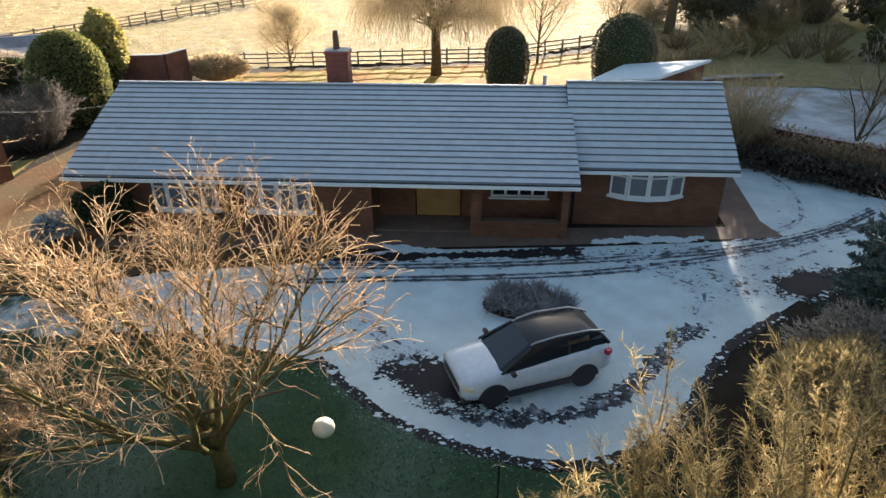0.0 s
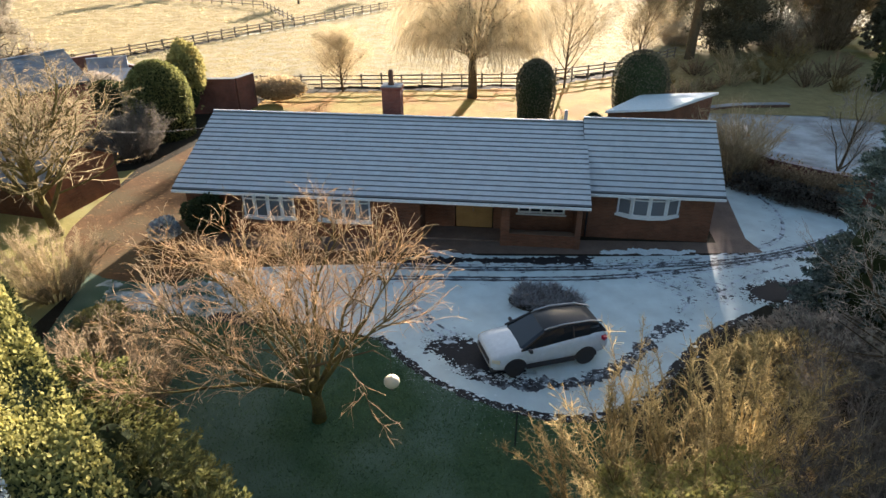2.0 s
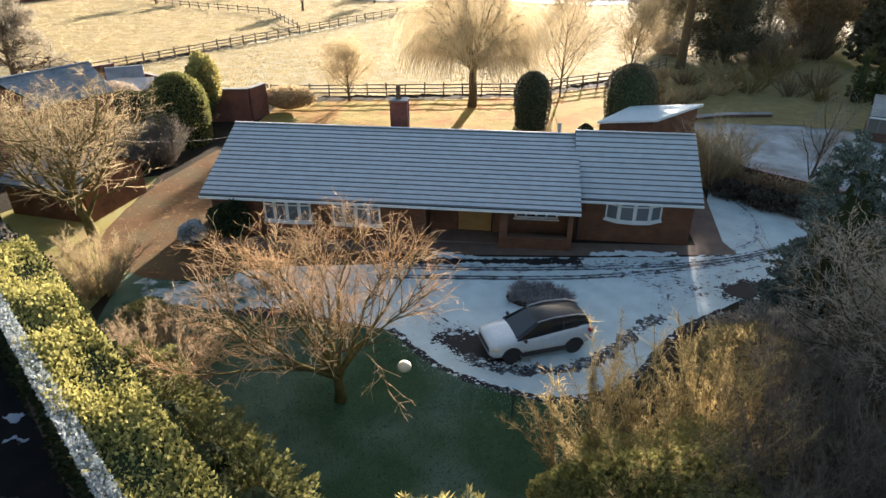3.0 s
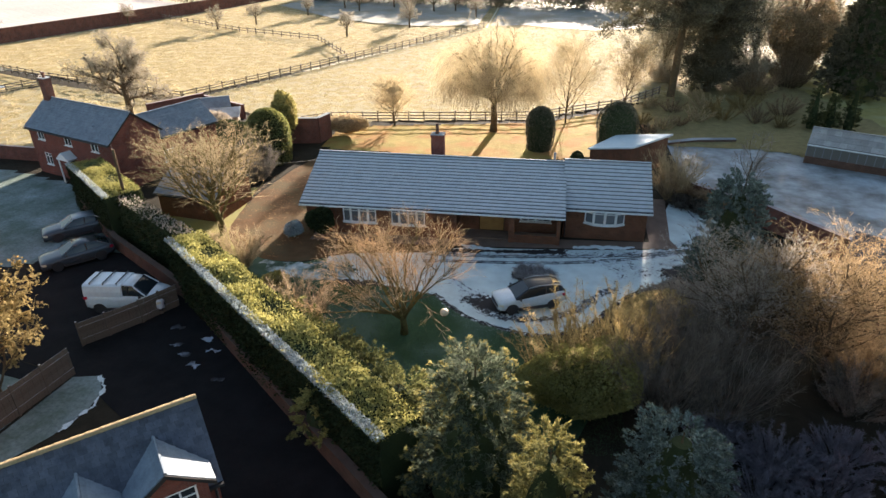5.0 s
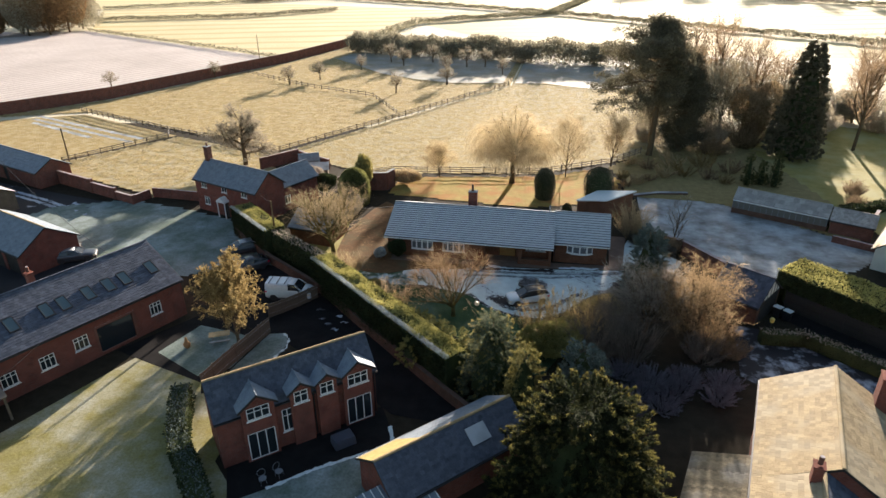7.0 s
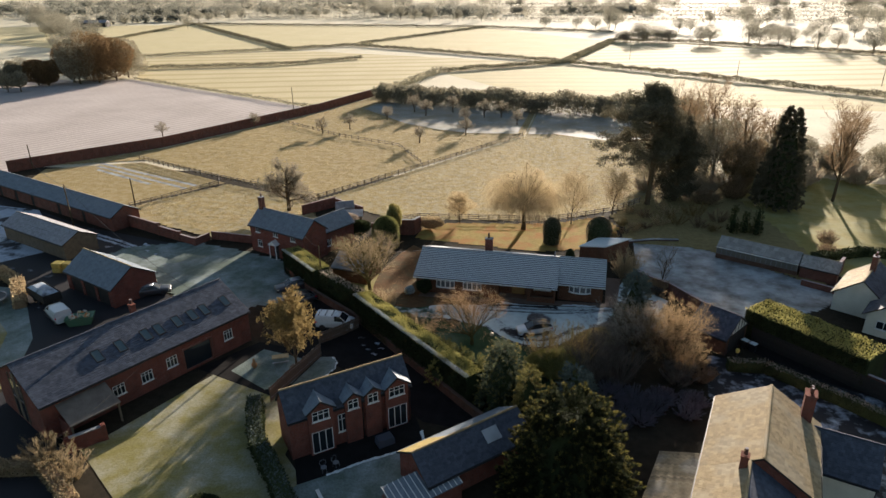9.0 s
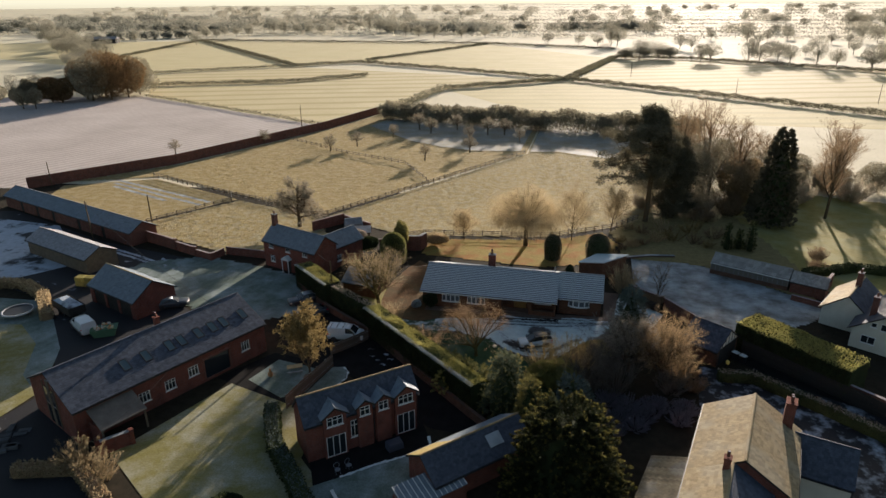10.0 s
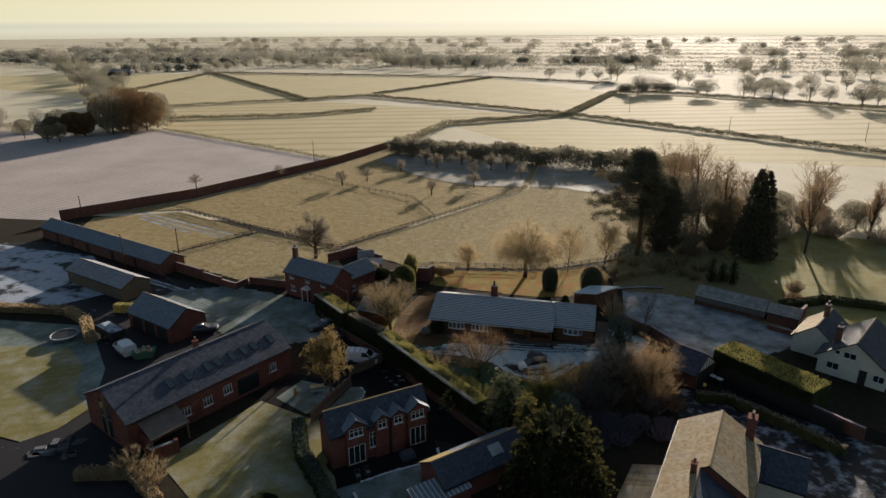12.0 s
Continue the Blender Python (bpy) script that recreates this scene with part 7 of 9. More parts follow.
bare_tree("tall_bare_tree", place(47.6, 52.4), 70, "tall leafless tree on the lawn", "twig_brown", height=16, fit=(4.6, 19.4), **TT)
for i, (x, y, h) in enumerate(((22, 62, 21), (27, 66, 22), (33, 62, 19), (17, 68, 17), (41, 72, 15), (56, 74, 16), (64, 66, 14))):
    bare_tree("tall_bare_tree", place(x, y), 71 + i, "tall leafless tree in the shelter belt", "twig_brown", height=h * 0.8, fit=(h * 0.24, h * 0.98), group="shelter belt", **TT)
round_bush("beech_tree", place(32, 55), 80, "buff beech still in russet leaf", 3.2, 3.2, 9.5, "leaf_russet", 12000, 0.3, 24, 0.45, "tree", cmat="twig_brown")
SCRUB = [(19, 50, 4, 4.5), (25, 53, 4, 5), (30, 51, 4, 4.5), (44, 62, 5, 5), (56, 66, 5, 5.5), (66, 62, 5, 4.5), (76, 66, 6, 5), (24, 46, 3.4, 3), (14, 52, 3, 3.5), (86, 70, 6, 5), (52, 74, 6, 6), (36, 70, 5, 6), (97, 76, 7, 6), (40, 30, 2, 2.2), (38.5, 24.5, 1.8, 2)]
sc_ = [twig_shrub("scrub", place(*SCRUB[i][:2]), 81 + i, "brown leafless scrub at the lawn's edge", 5.0, 4.0, 90, "belt_twig" if i < 2 else "twig_brown", 0.9, rmin=0.02, group="scrub") for i in range(3)]
for i, (x, y, r, h) in enumerate(SCRUB[3:]):
    copy_thing(sc_[i % 2] if y > 48 else sc_[2], place(x, y, 0, i * 71) @ Matrix.Diagonal((r / 4, r / 4, h / 5, 1)))
for i, (x, y, r, h) in enumerate(((22, 54, 4.5, 14), (27, 58, 5, 15), (35, 64, 5, 11), (44, 68, 4.5, 7), (54, 72, 4.5, 6.5), (64, 74, 5, 6.5), (76, 78, 5, 6), (90, 82, 5, 6), (15, 58, 4, 9), (24, 68, 5, 13), (32, 74, 5, 11), (48, 80, 5, 7))):
    crown_tree("belt_tree", place(x, y), 180 + i, "brown leafless tree in the shelter belt", h, r, "scrub", 12000, 0.6, 0.05, 0.25, aspect=0.05, fill=0.85, group="shelter belt")
bare_tree("old_pear_tree", place(-50.1, 27.0), 100, "gnarled ivy-grown old pear tree", "twig_frost", fine=True, extra=2, height=6.0, levels=5, r0=0.42, kids=(12, 10, 8, 5), ratio=(0.8, 0.5, 0.45, 0.42), angle=(52, 48, 45, 45), segn=(5, 6, 4, 3, 2), up=(0.1, 0.06, 0.02, 0, 0), wig=0.5, start=0.3, rmin=0.016)
# orchard
om = None
for i, (px, py, s) in enumerate(((-68.8, 87, 1.0), (-63.5, 94, 0.95), (-57, 108, 0.9), (-47, 116, 1.1), (-40, 123, 1.1), (-33, 108, 1.0), (-30, 93, 1.0), (-40, 82, 1.0), (-24, 118, 1.1), (-18, 108, 0.9), (-52, 121, 1.2), (-29, 117, 1.2), (-110, 75, 0.9), (-92, 92, 0.9))):
    if om is None:
        om = bare_tree("orchard_tree", place(px, py), 101, "small old frosted leafless orchard tree", "twig_frost", height=3.0, levels=5, r0=0.2, kids=(8, 8, 8, 5), ratio=(0.85, 0.6, 0.5, 0.45), angle=(52, 46, 42, 45), segn=(4, 5, 4, 3, 2), up=(0.1, 0.1, 0.05, 0, 0), wig=0.4, start=0.4, rmin=0.014, fine=True, group="orchard")
    else:
        copy_thing(om, place(px, py, 0, i * 67) @ Matrix.Diagonal((s, s, s, 1)))

# hedgerow trees of the far country: a few kinds, many copies
KINDS = [crown_tree("far_tree", place(x, y), 110 + i, "distant round-headed hedgerow tree in haze-paled colours", h, r, "far_mid", 3000, 0.5, base, 0.3, lump=0.42, fill=0.85, bark="far_bark", group="distant trees")
         for i, (x, y, h, r, base) in enumerate(((-449, 499, 12, 5.5, 0.2), (-360, 467, 12, 6.5, 0.22), (-406, 557, 11, 6, 0.2), (-42, 513, 10, 6, 0.18), (93, 363, 16, 6.0, 0.1)))]
rf_ = random.Random(7)


def stand(x, y, s=1.0, wide=1.0):
    copy_thing(KINDS[rf_.randrange(5)], place(x, y, 0, rf_.uniform(0, 360)) @ Matrix.Diagonal((s * wide, s * wide, s * rf_.uniform(0.85, 1.15), 1)))


FAR, BELT = [], []


def far_trees(a, b, n, scatter, lo=0.7, hi=1.3, belt=False):
    """Trees along a line; those beyond 690 m are gathered for the joined far woods."""
    for k in range(n):
        f = (k + rf_.random()) / n
        x, y, s = a[0] + (b[0] - a[0]) * f + rf_.gauss(0, scatter), a[1] + (b[1] - a[1]) * f + rf_.gauss(0, scatter), rf_.uniform(lo, hi)
        if belt:
            BELT.append((x, y, s))
        elif y > 690:
            FAR.append((x, y, s))
        else:
            stand(x, y, s)


# trees that stand singly or in twos and threes
for x, y, s in ((-395, 558, 0.9), (-389, 588, 1.0), (-375, 590, 1.1), (-378, 655, 1.3), (-362, 650, 1.2), (-349, 659, 1.1), (-336, 662, 1.0), (-320, 662, 0.9), (-308, 664, 0.9), (-284, 667, 0.9), (-262, 669, 1.3), (-248, 665, 1.4), (-225, 640, 1.4), (-202, 613, 1.2), (-186, 610, 1.3),
                (-164, 589, 1.2), (-136, 593, 1.0), (-112, 596, 1.0), (-15, 510, 0.8), (1, 500, 0.9), (12, 502, 1.2), (17, 500, 1.3), (66, 369, 1.0), (72, 370, 1.1), (100, 366, 1.2), (112, 372, 1.0), (118, 368, 0.9), (128, 350, 1.0), (137, 345, 0.9), (148, 324, 1.3), (158, 330, 1.2), (172, 322, 1.1),
                (60, 708, 1.0), (35, 793, 0.9), (238, 883, 1.2), (256, 868, 1.2), (300, 846, 1.7), (310, 840, 1.8), (327, 808, 1.6)):
    stand(x, y, s)
for k in range(16):
    stand(17 + 33 * rf_.random(), 374 + 14 * rf_.random(), rf_.uniform(0.45, 0.8), 1.3)
far_trees((-212, 188), (-282, 246), 18, 4, 0.7, 1.0)
far_trees((-282, 246), (-352, 318), 18, 5, 0.7, 1.0)
far_trees((-352, 318), (-576, 534), 34, 8, 0.8, 1.1)
far_trees((-576, 534), (-1000, 917), 30, 14, 0.9, 1.3)
far_trees((-1000, 640), (-450, 690), 40, 14, 0.8, 1.2, True)
far_trees((-1100, 800), (-330, 700), 50, 22, 0.9, 1.4, True)
far_trees((-520, 520), (-430, 560), 10, 8, 0.7, 1.0, True)
far_trees((-262, 700), (-120, 700), 18, 14, 1.0, 1.5, True)
far_trees((-1000, 960), (-300, 980), 60, 30, 1.0, 1.5, True)
far_trees((-480, 560), (-400, 600), 8, 8, 0.7, 1.0)
far_trees((-45, 770), (60, 790), 26, 8, 0.8, 1.2)
far_trees((170, 330), (420, 290), 14, 12, 0.7, 1.2)
far_trees((60, 450), (330, 420), 16, 18, 0.6, 1.1)
far_trees((60, 560), (420, 560), 18, 20, 0.7, 1.2)
far_trees((-700, 830), (-250, 860), 40, 22, 0.8, 1.3)
far_trees((-250, 760), (420, 700), 26, 24, 0.7, 1.2)
far_trees((-260, 720), (-60, 760), 22, 18, 0.9, 1.4)
far_trees((-900, 1020), (700, 1060), 60, 40, 0.9, 1.4)
far_trees((-1200, 1320), (1000, 1400), 70, 70, 1.0, 1.6)
far_trees((-1500, 1800), (1300, 1900), 70, 90, 1.1, 1.8)


def far_hedge(pts, h, w, seed, mat="hedgerow", label="distant field hedge", density=2.2, size=0.5):
    """A field hedge of fine sprays, uneven along its top."""
    rng = np.random.default_rng(seed)
    out = []
    for (xa, ya), (xb, yb) in zip(pts, pts[1:]):
        L = math.hypot(xb - xa, yb - ya)
        n = int(L * density * h * w)
        s, q = rng.random(n), np.clip(rng.normal(0, w * 0.33, n), -w * 0.6, w * 0.6)
        bumps = 0.85 + 0.16 * np.sin(s * L * 0.31 + seed) * np.sin(s * L * 0.077) + 0.1 * np.sin(s * L * 0.9 + q)
        z = h * rng.random(n) ** 0.6 * bumps * (1 - 0.55 * (q / w) ** 2)
        P = np.stack([xa + (xb - xa) * s - (yb - ya) / L * q, ya + (yb - ya) * s + (xb - xa) / L * q, z], axis=1)
        out.append(sprays(rng, P, np.tile(np.array([0, 0, 0.4]), (n, 1)), size, 0.3, 0.9))
    me = quads("field_hedge", np.concatenate(out), M[mat])
    return tagged(part("field_hedge", me, M[mat]), label, "hedge", kind="stuff")


HD = 12.0
far_hedge([(-86, 122), (-130, 143), (-193, 172)], 1.3, 1.8, 1, density=8)
far_hedge([(-246, 251), (-210, 282), (-181, 301)], 1.8, 2.4, 2, density=HD)
far_hedge([(-331, 300), (-390, 521)], 2.0, 3.0, 13, density=HD)
far_hedge([(-220, 200), (-150, 228), (-120, 262)], 2.0, 3.0, 14, density=HD)
far_hedge([(-390, 521), (-181, 301), (-150, 330), (-80, 296), (-12, 260)], 2.2, 3.4, 3, density=HD)
far_hedge([(-150, 343), (-120, 430), (-94, 508)], 2.0, 2.5, 4, density=HD)
far_hedge([(-385, 521), (-94, 508), (14, 460)], 2.2, 3.0, 5, density=HD)
far_hedge([(-12, 260), (0, 320), (13, 386)], 2.4, 4.5, 6, density=HD)
far_hedge([(13, 386), (60, 382), (150, 322), (300, 270), (480, 220)], 2.4, 4.0, 12, density=HD)
far_hedge([(-10, 258), (105, 173), (160, 150), (260, 120)], 2.4, 3.6, 7, density=HD)
far_hedge([(-66, 215), (-12, 258)], 2.4, 4.0, 8, density=HD)
far_hedge([(-70, 140), (-56, 137), (-44, 136), (-21, 131), (-3, 129), (14, 127), (34, 120)], 6.6, 9.0, 9, "scrub", "belt of leafless scrub beyond the pasture", 7.0, 0.6)
far_hedge([(-72, 150), (-66, 214)], 3.0, 5.0, 10, label="scrub along the field's edge", density=3)
far_hedge([(-330, 140), (-225, 168)], 4.0, 8.0, 11, "scrub", density=2)
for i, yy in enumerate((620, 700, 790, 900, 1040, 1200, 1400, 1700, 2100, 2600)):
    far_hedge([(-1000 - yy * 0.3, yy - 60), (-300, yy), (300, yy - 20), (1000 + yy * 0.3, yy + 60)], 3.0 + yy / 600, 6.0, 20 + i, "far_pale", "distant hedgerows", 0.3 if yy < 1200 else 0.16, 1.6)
# bushes along the scrub belt
for i, (x, y, r, h) in enumerate(((-67, 137, 3.6, 6.5), (-61, 139, 3.0, 5.0), (-50, 133, 3.4, 6.0), (-36, 133, 3.2, 5.4), (-14, 128, 3.0, 5.0), (-25, 133, 3.6, 7.5), (6, 128, 3.0, 5.5), (22, 124, 3.4, 6.0))):
    crown_tree("scrub_bush", place(x, y), 160 + i, "dense dark bush in the scrub belt", h, r * 1.2, "scrub", 2600, 0.5, 0.02, 0.15, lump=0.5, fill=0.8, group="scrub belt")
rng_f = np.random.default_rng(170)
for name, group, mat, label in (("far_woods", FAR, "far_pale", "hedgerow trees of the far country in haze-paled colours"), ("far_belt", BELT, "far_twig", "grey-green belts of distant trees")):
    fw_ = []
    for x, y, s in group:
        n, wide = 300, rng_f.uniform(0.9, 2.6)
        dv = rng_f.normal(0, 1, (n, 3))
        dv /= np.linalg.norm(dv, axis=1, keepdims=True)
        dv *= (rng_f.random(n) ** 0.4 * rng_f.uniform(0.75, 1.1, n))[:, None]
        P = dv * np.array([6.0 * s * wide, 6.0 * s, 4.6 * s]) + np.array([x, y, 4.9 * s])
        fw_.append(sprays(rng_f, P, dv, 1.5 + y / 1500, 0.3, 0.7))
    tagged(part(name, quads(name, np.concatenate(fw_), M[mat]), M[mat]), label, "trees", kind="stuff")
# copse at the left
COPSE = ((-206, 156, 17), (-200, 160, 18), (-198, 168, 17), (-199, 177, 15), (-206, 168, 18), (-212, 160, 15), (-213, 172, 14), (-205, 182, 13), (-221, 150, 10), (-227, 146, 9), (-216, 150, 9))
for i, (x, y, h) in enumerate(COPSE):
    crown_tree("copse_tree", place(x, y), 130 + i, "dense russet-brown oak in a copse", h * 1.12, h * 0.52, "oak_leaf" if i % 3 else "scrub", 9000, 0.6, 0.02, 0.4, group="copse")
for i, (x, y, h) in enumerate(((-219, 133, 7.5), (-214, 134, 8), (-236, 138, 9), (-230, 141, 7))):
    crown_tree("dark_tree", place(x, y), 145 + i, "small dark tree near the copse", h, h * 0.42, "scrub", 2600, 0.45, 0.15, 0.25)
far_trees((-250, 165), (-330, 150), 12, 7, 0.4, 0.8)
# far farm shed and wooded hill
fs_ = thing("farm_shed", place(-470, 478, 0, 20), "low grey farm shed among distant trees", "shed")
part("wall", Shape().box(-14, 14, -6, 6, 0, 4), M["timber_dark"], fs_)
part("roof", Shape().loft([[(x, -6.5, 4.0), (x, 6.5, 4.0), (x, 0, 6.2)] for x in (-14.5, 14.5)]), M["iron_roof"], fs_)

# ---- walls and fences ----
def wall_line(name, pts, h, label, thick=0.24, mat="brick_old", cap=0.06, capmat="brick_old", piers=0.0, category="wall"):
    """A free-standing wall along a line, with a coping and piers."""
    ob = thing(name, place(0, 0), label, category)
    for (xa, ya), (xb, yb) in zip(pts, pts[1:]):
        L = math.hypot(xb - xa, yb - ya)
        m = place(xa, ya, 0, math.degrees(math.atan2(yb - ya, xb - xa)))
        part("wall", Shape().box(0, L, -thick / 2, thick / 2, 0, h), M[mat], ob, at=m)
        part("coping", Shape().box(0, L, -thick / 2 - 0.05, thick / 2 + 0.05, h + 0.002, h + cap), M[capmat], ob, at=m)
        n = int(L / piers) if piers else 0
        for i in range(n + 1 if n else 0):
            x = L * i / n
            part("pier", Shape().box(x - 0.2, x + 0.2, -thick / 2 - 0.1, thick / 2 + 0.1, 0, h + cap + 0.1), M[mat], ob, at=m)
    return ob


POST = Shape().box(-0.06, 0.06, -0.05, 0.05, -0.1, 1.2).mesh("post", M["timber"])
RAIL = Shape().box(0, 1, -0.02, 0.02, -0.05, 0.05).mesh("rail", M["timber"])


def rail_fence(name, pts, label, bay=1.8, rails=(0.4, 0.75, 1.08), seed=3, hgt=1.0):
    rng = random.Random(seed)
    ob = thing(name, place(0, 0), label, "fence")
    for (xa, ya), (xb, yb) in zip(pts, pts[1:]):
        L = math.hypot(xb - xa, yb - ya)
        n = max(1, round(L / bay))
        turn = math.degrees(math.atan2(yb - ya, xb - xa))
        for i in range(n + 1):
            f = i / n
            part("post", POST, None, ob, at=pose(xa + (xb - xa) * f, ya + (yb - ya) * f, 0, rng.uniform(-2, 2), rng.uniform(-2, 2), turn) @ Matrix.Diagonal((1, 1, hgt * rng.uniform(0.95, 1.08), 1)))
            if i < n:
                for z in rails:
                    part("rail", RAIL, None, ob, at=pose(xa + (xb - xa) * f, ya + (yb - ya) * f, z * hgt + rng.uniform(-0.02, 0.02), 0, rng.uniform(-0.6, 0.6), turn) @ pose(0, -0.07, 0) @ Matrix.Diagonal((L / n, 1, 1, 1)))
    return ob


def panel_fence(name, pts, h, label, bay=1.8, mat="timber"):
    ob = thing(name, place(0, 0), label, "fence")
    for (xa, ya), (xb, yb) in zip(pts, pts[1:]):
        L = math.hypot(xb - xa, yb - ya)
        n = max(1, round(L / bay))
        m = place(xa, ya, 0, math.degrees(math.atan2(yb - ya, xb - xa)))
        for i in range(n):
            x0, x1 = L * i / n, L * (i + 1) / n
            part("post", Shape().box(x0 - 0.05, x0 + 0.05, -0.05, 0.05, 0, h + 0.1), M[mat], ob, at=m)
            k = 9
            wd = (x1 - x0 - 0.12) / k
            sl = Shape().box(0, wd - 0.008, -0.01, 0.01, 0.05, h).mesh("slat", M[mat])
            for j in range(k):
                part("slat", sl, None, ob, at=m @ pose(x0 + 0.06 + wd * j, 0.012 * (j % 2), 0))
            for zr in (0.4, h - 0.35):
                part("rail", Shape().box(x0 + 0.05, x1 - 0.05, -0.05, -0.015, zr, zr + 0.08), M[mat], ob, at=m)

    return ob


wall_line("orchard_wall", [(-123, 38.0), (-103.2, 65.5), (-82.8, 117), (-75, 149)], 2.6, "long high red brick orchard wall")
wall_line("yard_wall", [(-74.2, 14.4), (-66, 11.6)], 2.0, "stepped red brick yard wall", piers=8)
wall_line("yard_wall", [(-66, 11.6), (-61, 9.9)], 1.6, "stepped red brick yard wall", piers=5)
wall_line("yard_wall", [(-61, 9.9), (-57.4, 8.7), (-56.6, 11.4)], 1.2, "low end of the red brick yard wall", piers=3)
wall_line("cottage_wall", [(-56.4, 11.8), (-48.2, 11.4)], 1.3, "red brick wall beside the cottage")
wall_line("back_wall", [(-46.6, 25.2), (-42.6, 31.0)], 1.9, "brick garden wall behind the cottage")
wall_line("back_wall", [(-42.6, 31.0), (-36, 27.5)], 1.6, "brick garden wall behind the cottage")
wall_line("gate_wall", [(-31.5, 19.2), (-29.2, 19.6)], 1.9, "low brick garden wall by the drive")
wall_line("gate_wall", [(-29.2, 19.6), (-24.6, 20.3), (-24.0, 22.2)], 2.6, "tall brick garden wall with a stone coping", 0.34, capmat="slab")
wall_line("hedge_wall", [(-38.6, 2.2), (-31.2, -4.2), (-22.6, -9.9), (-17.84, -14.2), (-11.43, -19.83), (-7.3, -23.4), (-5.0, -25.3)], 1.0, "low brown brick wall at the hedge's foot", 0.3, "brick_dim", 0.05, "brick_dim")
wall_line("garden_wall", [(8.7, 11.6), (10.6, 9.0), (14.4, 6.2), (19.4, -0.4), (22.8, -3.4), (28.0, -8.2), (36, -15)], 1.7, "brick garden wall with a frosted coping", 0.3)
wall_line("gate_pier_wall", [(-40.8, -36.9), (-38.9, -34.6)], 1.5, "short brick wall with a pale coping beside the barn", 0.3, "brick", 0.08, "slab", piers=2)
wall_line("lawn_edge", [(-9.6, -45), (-17.2, -36.6)], 0.3, "low white-capped garden edging", 0.2, "brick", 0.05, "white")
wall_line("court_wall", [(9.6, 23.9), (13.5, 25.6), (17.5, 26.2)], 0.3, "low rubble edging at the frosted lawn's far side", 0.5, "brick_dim", 0.05, "slab")
wall_line("terrace_wall", [(32, 13.2), (38.5, 9.6)], 0.8, "low garden wall beside the glasshouse", 0.3)
wall_line("terrace_wall", [(36.6, 15.4), (39, 19.5)], 2.0, "brick wall at the potting shed's end", 0.3)
rail_fence("pasture_fence", [(-25.6, 27.6), (-3.2, 30.8), (7.4, 37.6), (12.5, 44.5)], "post-and-rail fence behind the bungalow")
rail_fence("pasture_fence", [(-47.4, 34.4), (-38, 51.5), (-27, 72), (-15, 95.2)], "post-and-rail fence between pasture and paddock", 2.0)
rail_fence("paddock_fence", [(-101, 53.2), (-74, 42.6), (-47.6, 34.3)], "timber post-and-rail paddock fence", 2.0)
rail_fence("paddock_fence", [(-79.8, 22.2), (-71.3, 38.6), (-73.4, 42)], "post-and-rail fence across the paddock", 2.0)
rail_fence("orchard_fence", [(-63, 84.6), (-44, 77), (-34.5, 62.5)], "low fence across the orchard", 2.4, (0.5, 0.95))
rail_fence("orchard_fence", [(-90, 101), (-63, 84.6)], "low fence across the orchard", 2.4, (0.5, 0.95))
# five-bar gate in the pasture fence
gt = thing("field_gate", place(-28.4, 25.6, 0, 36), "timber five-bar field gate", "gate")
for z in (0.25, 0.45, 0.65, 0.85, 1.1):
    part("bar", Shape().box(0, 3.2, -0.02, 0.02, z - 0.04, z + 0.04), M["timber"], gt)
for x in (0.0, 3.12):
    part("stile", Shape().box(x, x + 0.08, -0.035, 0.035, 0.0, 1.2), M["timber"], gt)
part("brace", Shape().tube([(0.1, 0.03, 0.25), (1.6, 0.03, 1.1), (3.1, 0.03, 0.25)], 0.03, 4), M["timber"], gt)
panel_fence("garden_fence", [(-26.6, -26.2), (-26.2, -23.4), (-25.6, -20.4), (-25.0, -17.2)], 1.7, "weathered timber panel fence between the gardens")
panel_fence("curved_fence", [(-26.2, -15.0), (-25.3, -13.9), (-24.2, -12.4), (-23.0, -10.4)], 1.5, "curved weathered plank fence around the parking yard", 1.3)
panel_fence("lane_fence", [(22.3, -3.9), (27.6, -8.7), (34, -14.6)], 1.9, "dark timber fence under the clipped hedge", mat="timber_dark")
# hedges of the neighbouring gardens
# top in the sunlit leaf colour, sides in the shaded one
hedge("box_hedge", [(22.9, -1.2), (32.6, -10.2)], 4.4, 3.6, "hedge_dark", "huge clipped hedge, its flat top coloured as sunlit", 130, 0.19, 61, "hedge_leaf")
hedge("low_hedge", [(18.6, -10.6), (22.4, -10.2), (29.0, -15.2), (33, -18.6)], 1.0, 1.3, "hedge_dark", "low clipped frosted hedge", 70, 0.16, 62, "twig_grey")
hedge("dormer_hedge", [(-27.6, -27.4), (-24.9, -32.4), (-20.6, -36.9), (-16.6, -41.4)], 1.4, 1.6, "hedge_dark", "dark clipped hedge beside the dormer house", 70, 0.18, 63, "conifer_blue")
hedge("yard_hedge", [(-95, -9), (-79.5, -6.8), (-73.5, -9.4), (-67.5, -15.0)], 1.5, 1.2, "twig_gold", "low buff-leaved hedge around the yard", 60, 0.2, 64, cmat="twig_brown")
hedge("far_garden_hedge", [(36, 22), (44, 26), (60, 24)], 1.5, 1.2, "hedge_dark", "low garden hedge on the lawn", 40, 0.25, 65)

